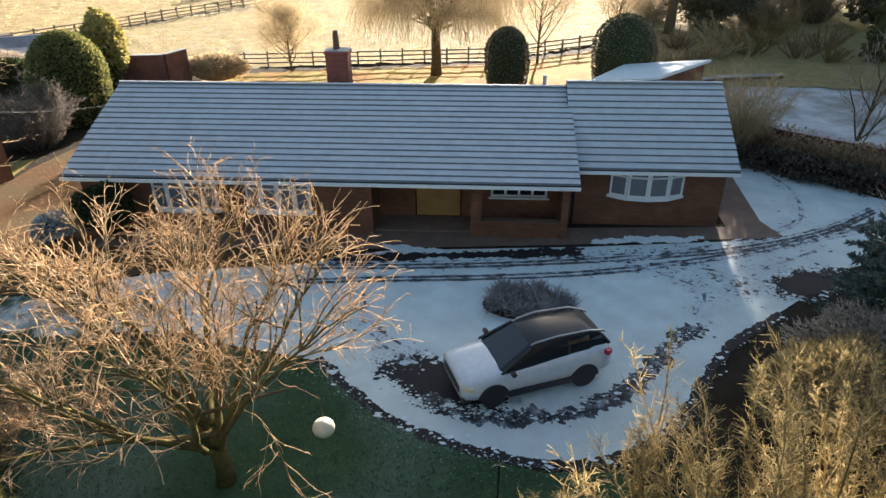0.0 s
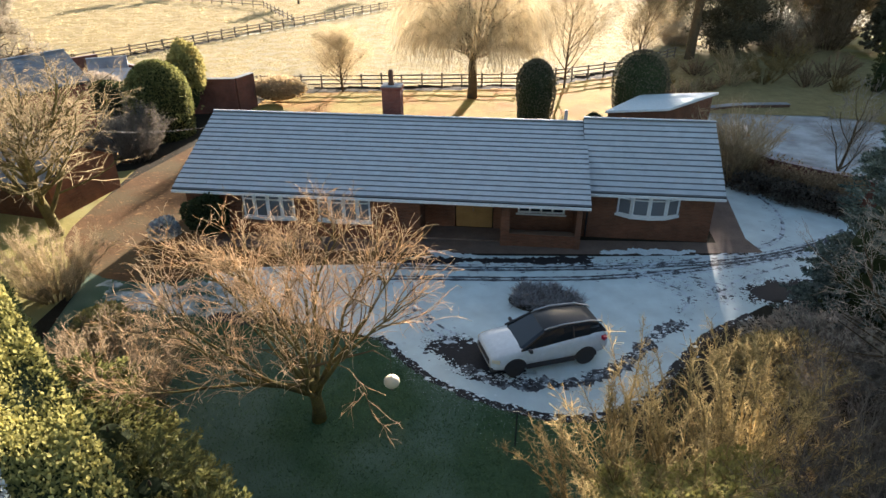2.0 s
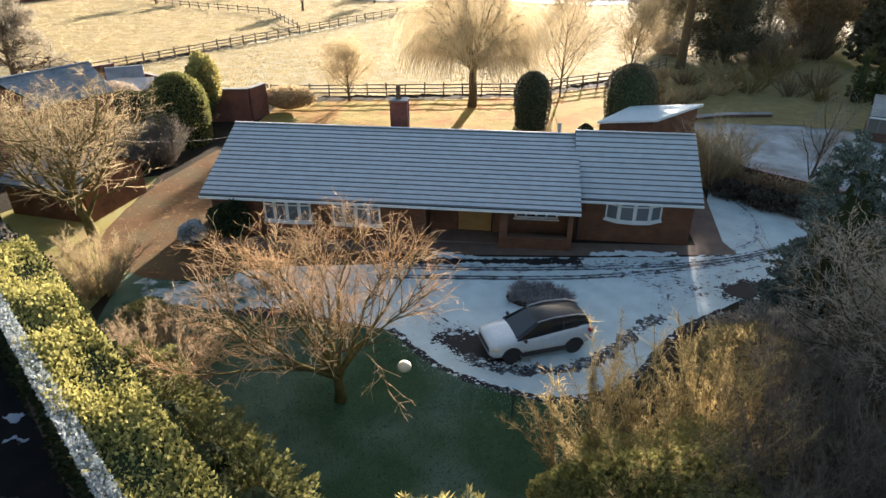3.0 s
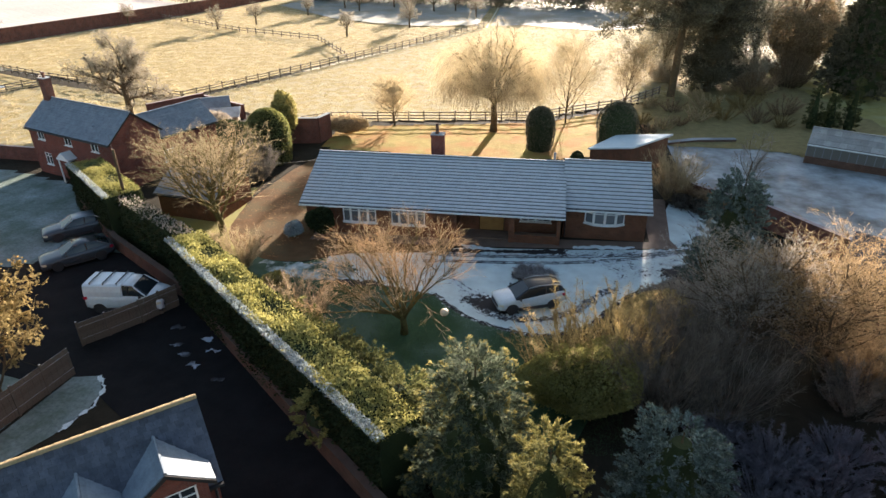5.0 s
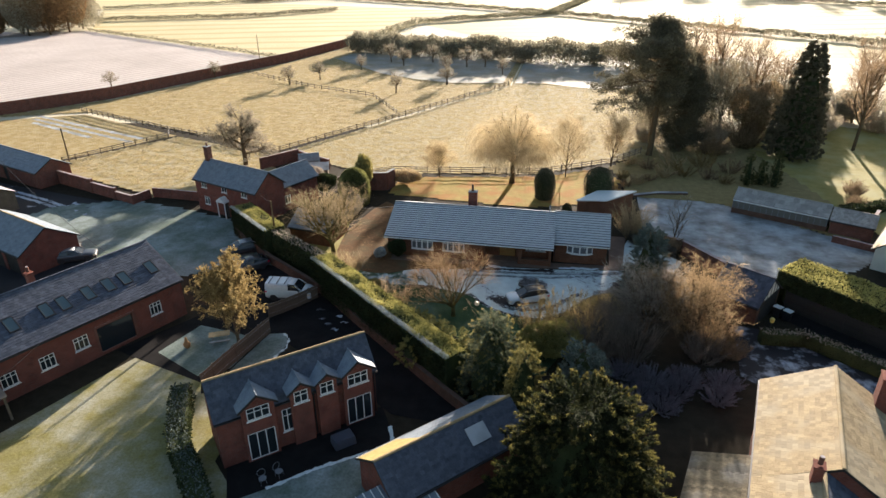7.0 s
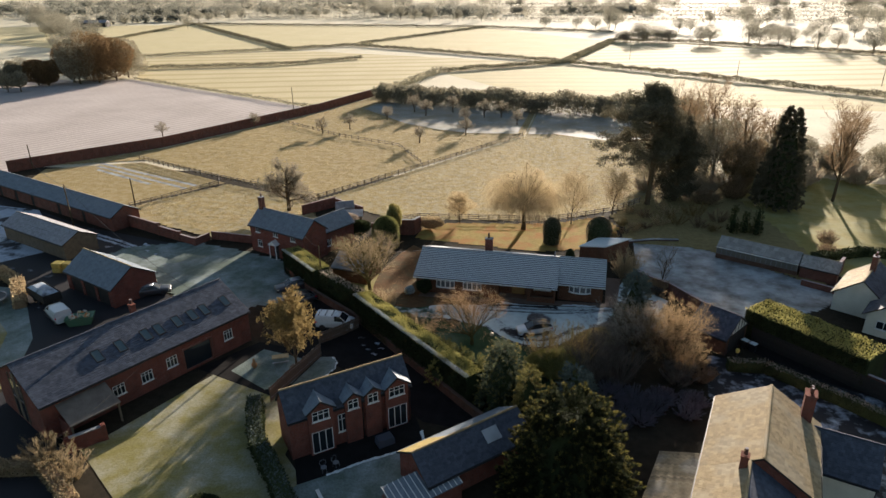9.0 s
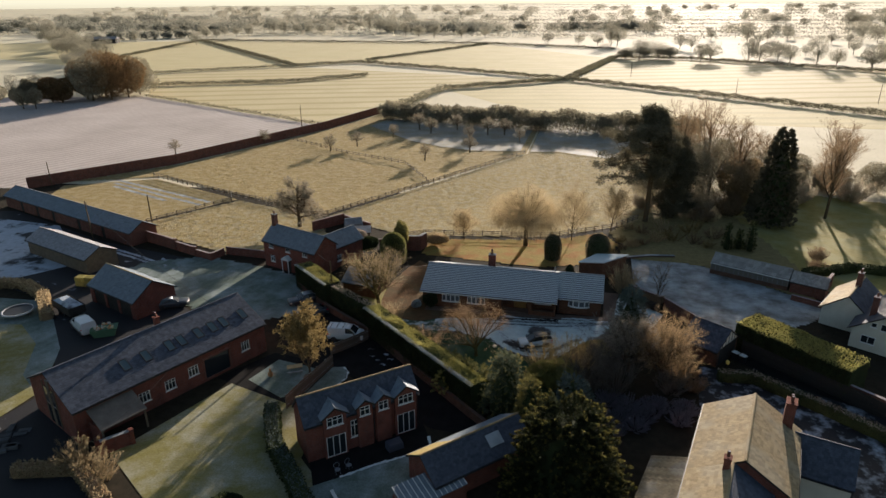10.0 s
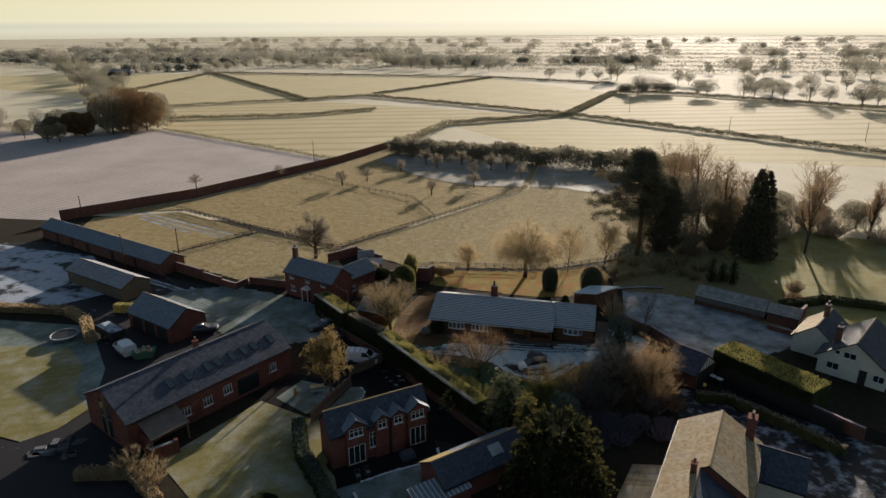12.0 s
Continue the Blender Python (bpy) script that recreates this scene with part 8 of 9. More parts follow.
# ---- vehicles ----
CAR_WHITE = plain("white_car_paint", (0.70, 0.74, 0.76), 0.25, 0.0, 0.5, 0.6)
CAR_BLACK = plain("black_car_paint", (0.04, 0.035, 0.035), 0.5, 0.0, 0.4, 0.15)
CAR_GREY = plain("dark_grey_car_paint", (0.06, 0.065, 0.075), 0.3, 0.2, 0.5, 0.5)
CAR_SILVER = plain("frosted_silver_paint", (0.35, 0.37, 0.40), 0.4, 0.3, 0.5, 0.3)
RUBBER = plain("tyre_rubber", (0.012, 0.012, 0.013), 0.85)
RIM = plain("alloy_rim", (0.10, 0.10, 0.11), 0.4, 0.7)
CHROME = plain("brushed_aluminium", (0.62, 0.62, 0.62), 0.3, 0.9)
RED_LENS = plain("red_lamp_lens", (0.55, 0.02, 0.05), 0.2)
AMBER = plain("clear_lamp_lens", (0.78, 0.68, 0.48), 0.15)


def wheel(car, x, y, r=0.345, w=0.23):
    s = 1 if y > 0 else -1
    ty = Shape()
    prof = [(0.62, -0.5), (0.93, -0.5), (1.0, -0.35), (1.0, 0.35), (0.93, 0.5), (0.62, 0.5)]
    n = 20
    ty.loft([[(x + r * q * math.cos(2 * math.pi * j / n), y + s * w * k, r + r * q * math.sin(2 * math.pi * j / n)) for j in range(n)] for q, k in prof], cap=False)
    wh_ = part("wheel", ty, RUBBER, car, "black tyre", smooth=False)
    rm = Shape()
    for j in range(5):
        a = 2 * math.pi * j / 5
        m = pose(x, y + s * w * 0.3, r) @ pose(0, 0, 0, 0, math.degrees(a), 0)
        rm.box(-0.03, 0.03, -0.02, 0.02, 0.03, r * 0.64, m)
    rm.tube([(x, y + s * w * 0.1, r), (x, y + s * w * 0.36, r)], 0.06, 10)
    rm.tube([(x, y - s * w * 0.2, r), (x, y - s * w * 0.1, r)], r * 0.63, 16)
    part("rim", rm, RIM, wh_, "dark alloy rim")


def car(name, at, label, paint, body, cabin, wb, track, r=0.345, roof_paint=None, rails=False, group="", plate=True):
    """A car along +x. body: (x, half width, low, belt); cabin: (x, base half width, top half width, base, top)."""
    ob = thing(name, at, label, "car", group)
    sh = Shape()
    sh.loft([[(x, sg * w * f, lo + (hi - lo) * g) for sg, f, g in ((-1, 0.80, 0), (-1, 0.97, 0.16), (-1, 1.0, 0.45), (-1, 0.985, 0.72), (-1, 0.95, 0.9), (-1, 0.84, 1.0), (-1, 0.4, 1.03),
                                                               (1, 0.4, 1.03), (1, 0.84, 1.0), (1, 0.95, 0.9), (1, 0.985, 0.72), (1, 1.0, 0.45), (1, 0.97, 0.16), (1, 0.80, 0))][::-1] for x, w, lo, hi in body])
    bd = part("body", sh, paint, ob, smooth=True)
    bd.data.polygons.foreach_set("use_smooth", [len(p.vertices) == 4 for p in bd.data.polygons])
    cb = Shape()
    cb.loft([[(x, -b, zb), (x, -(b * 0.45 + t * 0.55), zb + (zt - zb) * 0.55), (x, -t, zt - 0.05), (x, -t * 0.8, zt), (x, t * 0.8, zt), (x, t, zt - 0.05), (x, (b * 0.45 + t * 0.55), zb + (zt - zb) * 0.55), (x, b, zb)][::-1] for x, b, t, zb, zt in cabin])
    part("cabin_glass", cb, M["glass"], ob, "dark car windows", smooth=False)
    k = [c for c in cabin if c[4] > cabin[0][4] + 0.3]
    rs = Shape()
    rs.loft([[(x, -t * 1.01, zt - 0.06), (x, -t * 0.82, zt + 0.012), (x, 0, zt + 0.025), (x, t * 0.82, zt + 0.012), (x, t * 1.01, zt - 0.06)][::-1] for x, b, t, zb, zt in k])
    part("roof", rs, roof_paint or paint, ob, smooth=True)
    for sg in (-1, 1):
        for (i, c0), (j, c1) in (((0, cabin[0]), (1, k[0])), ((2, k[-1]), (3, cabin[-1]))):
            part("pillar", Shape().tube([(c0[0], sg * c0[1] * 0.99, c0[3] + 0.02) if i == 0 else (c0[0], sg * c0[2] * 1.01, c0[4] - 0.04),
                                         (c1[0], sg * c1[2] * 1.01, c1[4] - 0.04) if i == 0 else (c1[0], sg * c1[1] * 0.99, c1[3] + 0.02)], 0.04, 6), roof_paint or paint, ob)
        xm = (k[0][0] + k[-1][0]) / 2
        cm = k[len(k) // 2]
        part("door_pillar", Shape().tube([(xm, sg * cm[1] * 1.0, cm[3]), (xm, sg * (cm[1] * 0.45 + cm[2] * 0.57), cm[3] + (cm[4] - cm[3]) * 0.55), (xm, sg * cm[2] * 1.02, cm[4] - 0.06)], 0.035, 6), CAR_BLACK, ob)
        part("mirror", Shape().tube([(cabin[0][0] - 0.25, sg * (cabin[0][1] + 0.02), cabin[0][3] + 0.05), (cabin[0][0] - 0.27, sg * (cabin[0][1] + 0.14), cabin[0][3] + 0.1), (cabin[0][0] - 0.27, sg * (cabin[0][1] + 0.24), cabin[0][3] + 0.1)], [0.03, 0.08, 0.07], 8), CAR_BLACK, ob)
        if rails:
            part("roof_rail", Shape().tube([(k[0][0] - 0.02, sg * k[0][2] * 0.92, k[0][4] + 0.0)] + [(c[0] - (0.15 if c is k[0] else 0), sg * c[2] * 0.94, c[4] + 0.06) for c in k] + [(k[-1][0] - 0.12, sg * k[-1][2] * 0.92, k[-1][4] - 0.02)], 0.028, 6), CHROME, ob, "silver roof rail")
        f, b = body[1], body[-2]
        part("headlight", Shape().box(-0.22, 0.06, -0.16, 0.16, -0.07, 0.05, pose(f[0] - 0.08, sg * f[1] * 0.82, f[2] + (f[3] - f[2]) * 0.78, 0, 0, -sg * 32)), AMBER, ob, "clear headlight")
        part("tail_light", Shape().box(-0.05, 0.12, -0.13, 0.13, -0.07, 0.07, pose(b[0] + 0.02, sg * b[1] * 0.93, b[2] + (b[3] - b[2]) * 0.82, 0, 0, sg * 30)), RED_LENS, ob, "red tail light")
        part("sill", Shape().box(-wb / 2 + 0.42, wb / 2 - 0.42, -0.06, 0.05, -0.09, 0.1, pose(0, sg * body[4][1] * 0.97, body[4][2] + 0.1)), CAR_BLACK, ob, "black lower cladding")
        for x in (wb / 2, -wb / 2):
            wheel(ob, x, sg * track / 2, r)
            ar = Shape()
            n = 12
            for r0, r1, y0, y1 in ((r * 1.02, r * 1.24, body[4][1] * 0.9, body[4][1] * 1.012),):
                ring = [[(x + rr * math.cos(math.pi * j / n), sg * yy, r + rr * math.sin(math.pi * j / n)) for rr, yy in ((r0, y0), (r1, y0), (r1, y1), (r0, y1))] for j in range(n + 1)]
                ar.loft(ring)
            part("wheel_arch", ar, CAR_BLACK, ob, "black wheel-arch trim")
            part("wheel_well", Shape().tube([(x, sg * body[4][1] * 0.7, r + 0.03), (x, sg * body[4][1] * 1.004, r + 0.03)], r * 1.06, 18), CAR_BLACK, ob)
    f = body[0]
    part("grille", Shape().box(f[0] - 0.12, f[0] + 0.02, -f[1] * 0.8, f[1] * 0.8, f[2] + 0.12, f[2] + 0.32), CAR_BLACK, ob)
    part("bumper", Shape().box(f[0] - 0.25, f[0] - 0.02, -f[1] * 1.12, f[1] * 1.12, f[2] - 0.1, f[2] + 0.06), CAR_BLACK, ob)
    return ob


SUV = [(2.2, 0.72, 0.38, 0.74), (2.12, 0.83, 0.30, 0.86), (1.85, 0.90, 0.26, 0.93), (1.35, 0.915, 0.26, 0.99), (0.9, 0.92, 0.26, 1.04), (0.0, 0.92, 0.26, 1.08), (-1.0, 0.925, 0.24, 1.16), (-1.7, 0.91, 0.26, 1.20), (-2.05, 0.86, 0.32, 1.17), (-2.22, 0.78, 0.42, 0.98)]
SUVC = [(1.12, 0.84, 0.82, 0.98, 1.02), (0.22, 0.82, 0.64, 1.04, 1.55), (-0.5, 0.80, 0.66, 1.11, 1.63), (-1.5, 0.79, 0.63, 1.16, 1.59), (-1.95, 0.74, 0.56, 1.17, 1.45), (-2.15, 0.70, 0.6, 1.13, 1.17)]
car("white_suv", place(-2.25, -7.35, 0.014, 202) @ Matrix.Diagonal((0.945, 0.945, 0.945, 1)), "white SUV with a dark roof on the snowy drive", CAR_WHITE, SUV, SUVC, 2.675, 1.6, 0.345, CAR_BLACK, True)
SAL = [(2.25, 0.68, 0.34, 0.64), (2.15, 0.80, 0.26, 0.74), (1.85, 0.87, 0.22, 0.82), (1.35, 0.89, 0.22, 0.88), (0.9, 0.90, 0.22, 0.93), (0.0, 0.90, 0.22, 0.95), (-1.0, 0.90, 0.22, 0.97), (-1.7, 0.88, 0.26, 0.99), (-2.1, 0.82, 0.32, 0.96), (-2.25, 0.74, 0.4, 0.8)]
SALC = [(0.95, 0.78, 0.76, 0.9, 0.94), (0.15, 0.77, 0.58, 0.93, 1.4), (-0.5, 0.77, 0.6, 0.95, 1.46), (-1.3, 0.75, 0.57, 0.97, 1.4), (-2.0, 0.70, 0.6, 0.96, 1.0)]
car("dark_car", place(-35.6, -2.4, 0.02, 222), "dark frosted car parked by the hedge", CAR_GREY, SAL, SALC, 2.65, 1.54, 0.32, CAR_SILVER, group="parked cars")
car("dark_car", place(-32.8, -6.2, 0.02, 225), "dark grey car parked by the hedge", CAR_GREY, SAL, SALC, 2.65, 1.54, 0.32, CAR_GREY, group="parked cars")
car("dark_car", place(-56.2, -6.6, 0.016, 30), "frost-covered car beside the garage", CAR_SILVER, SAL, SALC, 2.65, 1.54, 0.32, CAR_SILVER, group="parked cars")
car("dark_car", place(-53.3, -7.6, 0.016, 30), "dark frosted car beside the garage", CAR_GREY, SAL, SALC, 2.65, 1.54, 0.32, CAR_SILVER, group="parked cars")
VAN = [(2.3, 0.76, 0.36, 0.82), (2.22, 0.88, 0.28, 0.98), (1.95, 0.93, 0.24, 1.12), (1.55, 0.95, 0.24, 1.2), (1.2, 0.95, 0.24, 1.24), (0.4, 0.95, 0.24, 1.26), (-1.0, 0.95, 0.24, 1.26), (-2.0, 0.95, 0.26, 1.26), (-2.2, 0.93, 0.3, 1.26), (-2.26, 0.9, 0.36, 1.2)]
VANC = [(1.45, 0.86, 0.84, 1.2, 1.24), (0.75, 0.86, 0.72, 1.24, 1.84), (0.2, 0.87, 0.74, 1.25, 1.9), (0.05, 0.87, 0.75, 1.25, 1.9)]


def van(name, at, label, rack=True, group=""):
    ob = car(name, at, label, CAR_WHITE, VAN, VANC, 2.9, 1.6, 0.33, group=group)
    ld = Shape()
    ld.loft([[(x, -0.95, 1.2), (x, -0.93, 1.5), (x, -0.85, 1.85), (x, -0.7, 1.93), (x, 0.7, 1.93), (x, 0.85, 1.85), (x, 0.93, 1.5), (x, 0.95, 1.2)][::-1] for x in (0.06, -1.2, -2.22)])
    part("load_box", ld, CAR_WHITE, ob, "plain white panel sides")
    if rack:
        for x in (-0.2, -1.0, -1.8):
            part("roof_bar", Shape().box(x - 0.03, x + 0.03, -0.75, 0.75, 1.98, 2.03).box(x - 0.03, x + 0.03, -0.75, -0.69, 1.9, 1.98).box(x - 0.03, x + 0.03, 0.69, 0.75, 1.9, 1.98), CAR_BLACK, ob)
    return ob


van("white_van", place(-25.8, -10.9, 0.02, 6), "white panel van with roof bars in the yard")
van("white_van", place(-60.6, -16.2, 0.016, 150), "white works van in the farm yard", False)

# ---- bare patches and wheel ruts on the drive ----
def blotch(name, pts, z, mat, label, seed=1, rough=0.25, kind="structure", category="patch"):
    """A patch of ground with a ragged outline round the given polygon."""
    out = []
    n = len(pts)
    for i in range(n):
        (xa, ya), (xb, yb) = pts[i], pts[(i + 1) % n]
        L = math.hypot(xb - xa, yb - ya)
        k = max(2, int(L / 0.05))
        for j in range(k):
            f = j / k
            x, y = xa + (xb - xa) * f, ya + (yb - ya) * f
            w = noise.noise((x * 2.1 + seed, y * 2.1, 0)) + 0.6 * noise.noise((x * 6 + seed, y * 6, 3)) + 0.45 * noise.noise((x * 17, y * 17, seed))
            nx, ny = (yb - ya) / (L or 1), -(xb - xa) / (L or 1)
            out.append((x + nx * w * rough, y + ny * w * rough))
    bm = bmesh.new()
    vs = [bm.verts.new((x, y, z)) for x, y in out]
    fc = bm.faces.new(vs)
    bmesh.ops.triangulate(bm, faces=[fc])
    bmesh.ops.recalc_face_normals(bm, faces=bm.faces)
    if bm.faces and sum(f.normal.z for f in bm.faces) < 0:
        bmesh.ops.reverse_faces(bm, faces=bm.faces)
    me = bpy.data.meshes.new(name)
    bm.to_mesh(me)
    bm.free()
    me.materials.append(mat)
    return tagged(new(name, me), label, category, kind=kind)


def ribbon(pts, w):
    """The outline of a strip of width w along a smooth line."""
    fine = []
    for i in range(len(pts) - 1):
        p0, p1, p2, p3 = (Vector(pts[max(0, min(len(pts) - 1, i + k))]) for k in (-1, 0, 1, 2))
        for j in range(6):
            t_ = j / 6
            fine.append(0.5 * (2 * p1 + (p2 - p0) * t_ + (2 * p0 - 5 * p1 + 4 * p2 - p3) * t_ * t_ + (3 * p1 - p0 - 3 * p2 + p3) * t_ ** 3))
    fine.append(Vector(pts[-1]))
    a, b = [], []
    for i, p in enumerate(fine):
        d = (fine[min(i + 1, len(fine) - 1)] - fine[max(i - 1, 0)]).normalized()
        q = Vector((-d.y, d.x)) * w / 2
        a.append(tuple(p + q))
        b.append(tuple(p - q))
    return a + b[::-1]


BARE, RUT = M["bare_drive"], M["rut"]
blotch("bare_patch", [(-9.5, -1.3), (-6.8, -0.75), (-4, -0.55), (0.3, 0.05), (0.2, -0.75), (-2.5, -0.9), (-5.5, -1.1), (-8.5, -1.8)], 0.017, BARE, "bare wet tarmac by the house front", 2)
RUTS = [([(-9.5, -2.9), (-7.5, -2.65), (-3.5, -2.3), (0.4, -1.75), (4.5, -0.6), (8, 0.8), (12.4, 2.9)], (-0.12, 0.1)),
        ([(-9.5, -1.9), (-6.5, -1.75), (-2.5, -1.35), (1.5, -0.75), (5.7, 0.15), (9.5, 1.7), (12.5, 3.8)], (-0.1, 0.12, 0.34)),
        ([(1.5, -1.5), (4.5, -0.9), (7, 0.1), (10, 1.4), (12.8, 2.4)], (0.0, 0.2)),
        ([(0.5, -1.2), (3, -0.5), (6, 0.7), (9, 2.6), (10, 5.6), (9.6, 8)], (0.0, 0.22)),
        ([(2.0, -1.4), (3.2, -2.1), (3.7, -3.0), (3.2, -4.1)], (0.0,)), ([(3.3, -1.3), (4.8, -1.9), (5.2, -3.0)], (0.0, 0.3)),
        ([(-7.4, -3.6), (-7.0, -5.2), (-6.2, -6.3), (-5.2, -7.0)], (0.0, 0.5)), ([(4.6, -3.2), (6.0, -1.4), (8.6, 0.2)], (0.0,))]
zr_ = 0.0165
for i, (line, offs) in enumerate(RUTS):
    for o in offs:
        zr_ += 0.0002
        dark = i < 2 and o < 0.2
        blotch("wheel_rut", ribbon([(x, y + o) for x, y in line], 0.16 if dark else 0.11), zr_, M["rut_dark"] if dark else RUT, "narrow wheel rut pressed into the snow", 3 + i, 0.05)
blotch("bare_patch", [(-6.4, -7.0), (-5.2, -6.6), (-4.0, -7.1), (-3.0, -8.3), (-3.1, -8.7), (-4.5, -8.8), (-5.6, -8.0)], 0.0172, BARE, "bare wet tarmac in front of the car", 9, 0.3)
blotch("bare_patch", ribbon([(-5.0, -8.5), (-3.1, -8.95), (-1.3, -8.75), (0.1, -7.9), (1.2, -6.9), (2.2, -5.4), (3.2, -4.9)], 0.5), 0.0176, M["rut_dark"], "bare wet strip beside the car", 10, 0.28)
blotch("bare_patch", [(6.1, -2.0), (7.2, -1.3), (8.3, -1.0), (9.4, -1.4), (8.4, -2.4), (7.0, -3.2), (6.1, -2.9)], 0.0174, BARE, "bare patch at the drive's edge", 11, 0.35)
blotch("drive_edge", ribbon([(-8.0, -6.9), (-7.0, -8.0), (-5.5, -9.25), (-3.6, -10.05), (-1.9, -10.4), (-0.3, -10.1), (1.4, -8.9), (3.4, -6.0), (5.8, -4.0)], 0.3), 0.0195, BARE, "dark edging between drive and lawn", 12, 0.12)
blotch("bare_patch", [(-14.5, -6.0), (-12.2, -5.9), (-11.4, -6.3), (-13, -6.8), (-15, -6.6)], 0.021, BARE, "bare soil patch at the lawn's edge", 13, 0.3)
blotch("snow_drift", [(0.7, 0.75), (2.6, 1.05), (4.9, 1.1), (4.6, 0.65), (2.4, 0.45), (0.6, 0.35)], 0.034, M["snow"], "thin drift of snow along the path", 14, 0.18)
blotch("snow_drift", [(-7.2, -0.15), (-5.2, -0.3), (-4.9, -0.65), (-6.8, -0.75)], 0.034, M["snow"], "thin drift of snow near the porch", 15, 0.18)
for i, (x, y) in enumerate(((-21.2, -14.1), (-20.4, -14.9), (-19.4, -15.7), (-19.8, -13.4), (-18.9, -14.4), (-17.6, -16.6), (-21.9, -12.6))):
    blotch("snow_patch", [(x - 0.35, y - 0.1), (x + 0.25, y - 0.2), (x + 0.4, y + 0.1), (x - 0.1, y + 0.2)], 0.026 + i * 0.0005, M["yard_frost"], "small patch of old snow on the tarmac", 20 + i, 0.25)
blotch("snow_rim", ribbon([(-23.7, -17.2), (-22.85, -18.2), (-22.65, -19.4), (-23.1, -21.2)], 0.16), 0.0275, M["snow"], "snow rim along the verge", 30, 0.15)
blotch("snow_rim", ribbon([(-17.2, -34.6), (-14.6, -32.3), (-12.0, -30.4), (-10.3, -29.0), (-10.8, -27.3)], 0.26), 0.032, M["snow"], "snow along the terrace edge", 31, 0.1)
for i, (a, b) in enumerate((((-80, 10.5), (-62, 4.5)), ((-79, 9.2), (-61, 3.2)), ((-100, 16), (-82, 8.6)), ((-66, 7.6), (-58, 3.0)), ((-66, 6.4), (-58.6, 2.2)))):
    blotch("snow_streak", ribbon([a, ((a[0] + b[0]) / 2, (a[1] + b[1]) / 2 + 0.4), b], 0.55), 0.0275 + 0.0006 * i, M["yard_frost"], "streak of snow between wheel ruts", 40 + i, 0.2)
for i, (a, b) in enumerate((((-108, 48.8), (-76, 37.5)), ((-107, 46.5), (-76.5, 35.2)), ((-105, 44), (-86, 36.5)))):
    blotch("snow_streak", ribbon([a, ((a[0] + b[0]) / 2, (a[1] + b[1]) / 2), b], 0.9), 0.02 + 0.001 * i, M["court_frost"], "frosted wheel track across the paddock", 50 + i, 0.3)

blotch("snowy_lawn", [(-20.2, -4.5), (-17.0, -4.35), (-14.8, -3.3), (-13.4, -5.0), (-14.6, -6.5), (-17.6, -6.3), (-19.4, -5.6)], 0.0205, M["lawn_snow"], "lawn under thin snow beside the gravel", 61, 0.35, category="lawn")

# frosted planting bed behind the car
rngb = np.random.default_rng(77)
bed = thing("grass_bed", place(-2.0, -3.9, 0.015), "round bed of frosted dead ornamental grass", "planting")
k = 5200
rr, aa = np.sqrt(rngb.random(k)), rngb.random(k) * 2 * np.pi
tuft = np.stack([1.35 * np.cos(np.arange(16) * 2.4) * np.sqrt((np.arange(16) + 0.5) / 16), 0.8 * np.sin(np.arange(16) * 2.4) * np.sqrt((np.arange(16) + 0.5) / 16)], axis=1)
own = rngb.integers(0, 16, k)
P = np.column_stack([tuft[own] + rngb.normal(0, 0.09, (k, 2)), 0.06 + rngb.random(k) * 0.2])
D = np.column_stack([np.cos(aa) * rr * 1.1, np.sin(aa) * rr * 1.1, rngb.uniform(0.1, 0.75, k)])
part("grass", quads("grass", sprays(rngb, P, D, 0.38, 0.045, 0.35), M["dead_grass"]), M["dead_grass"], bed, kind="stuff")
part("soil", Shape().loft([[(1.45 * f * math.cos(2 * math.pi * j / 20), 0.88 * f * math.sin(2 * math.pi * j / 20), z) for j in range(20)] for f, z in ((1.0, 0.0), (0.92, 0.07), (0.5, 0.14))]), M["leaflitter"], bed)

# hanging globe feeder under a bough, and a thin stake in the lawn
fd = thing("hanging_feeder", place(-6.75, -11.0, -0.2), "round cream bird feeder hanging from a bough", "bird feeder")
sh = Shape()
sh.loft([[(0.24 * math.cos(a) * math.cos(2 * math.pi * j / 16), 0.24 * math.cos(a) * math.sin(2 * math.pi * j / 16), 1.65 + 0.2 * math.sin(a)) for j in range(16)] for a in [radians(-85 + 170 * i / 8) for i in range(9)]])
part("globe", sh, plain("cream_globe", (0.75, 0.66, 0.48), 0.5), fd, smooth=True)
part("cord", Shape().tube([(0, 0, 1.84), (0, 0, 2.45), (-0.5, 0.0, 2.75), (-2.4, -0.3, 2.2)], [0.008, 0.008, 0.02, 0.05], 5), M["bark"], fd, "twig and cord")
part("perch", Shape().tube([(0, 0, 1.46), (0, 0, 1.36)], [0.04, 0.05], 8), M["timber"], fd)
st = thing("lawn_stake", place(-3.05, -11.7), "thin dark metal stake in the lawn", "stake")
part("shaft", Shape().tube([(0, 0, -0.1), (0, 0, 1.35)], 0.022, 6), M["dark_plastic"], st)
part("spike", Shape().tube([(-0.12, 0, 1.3), (0.12, 0, 1.3)], 0.015, 5), M["dark_plastic"], st)


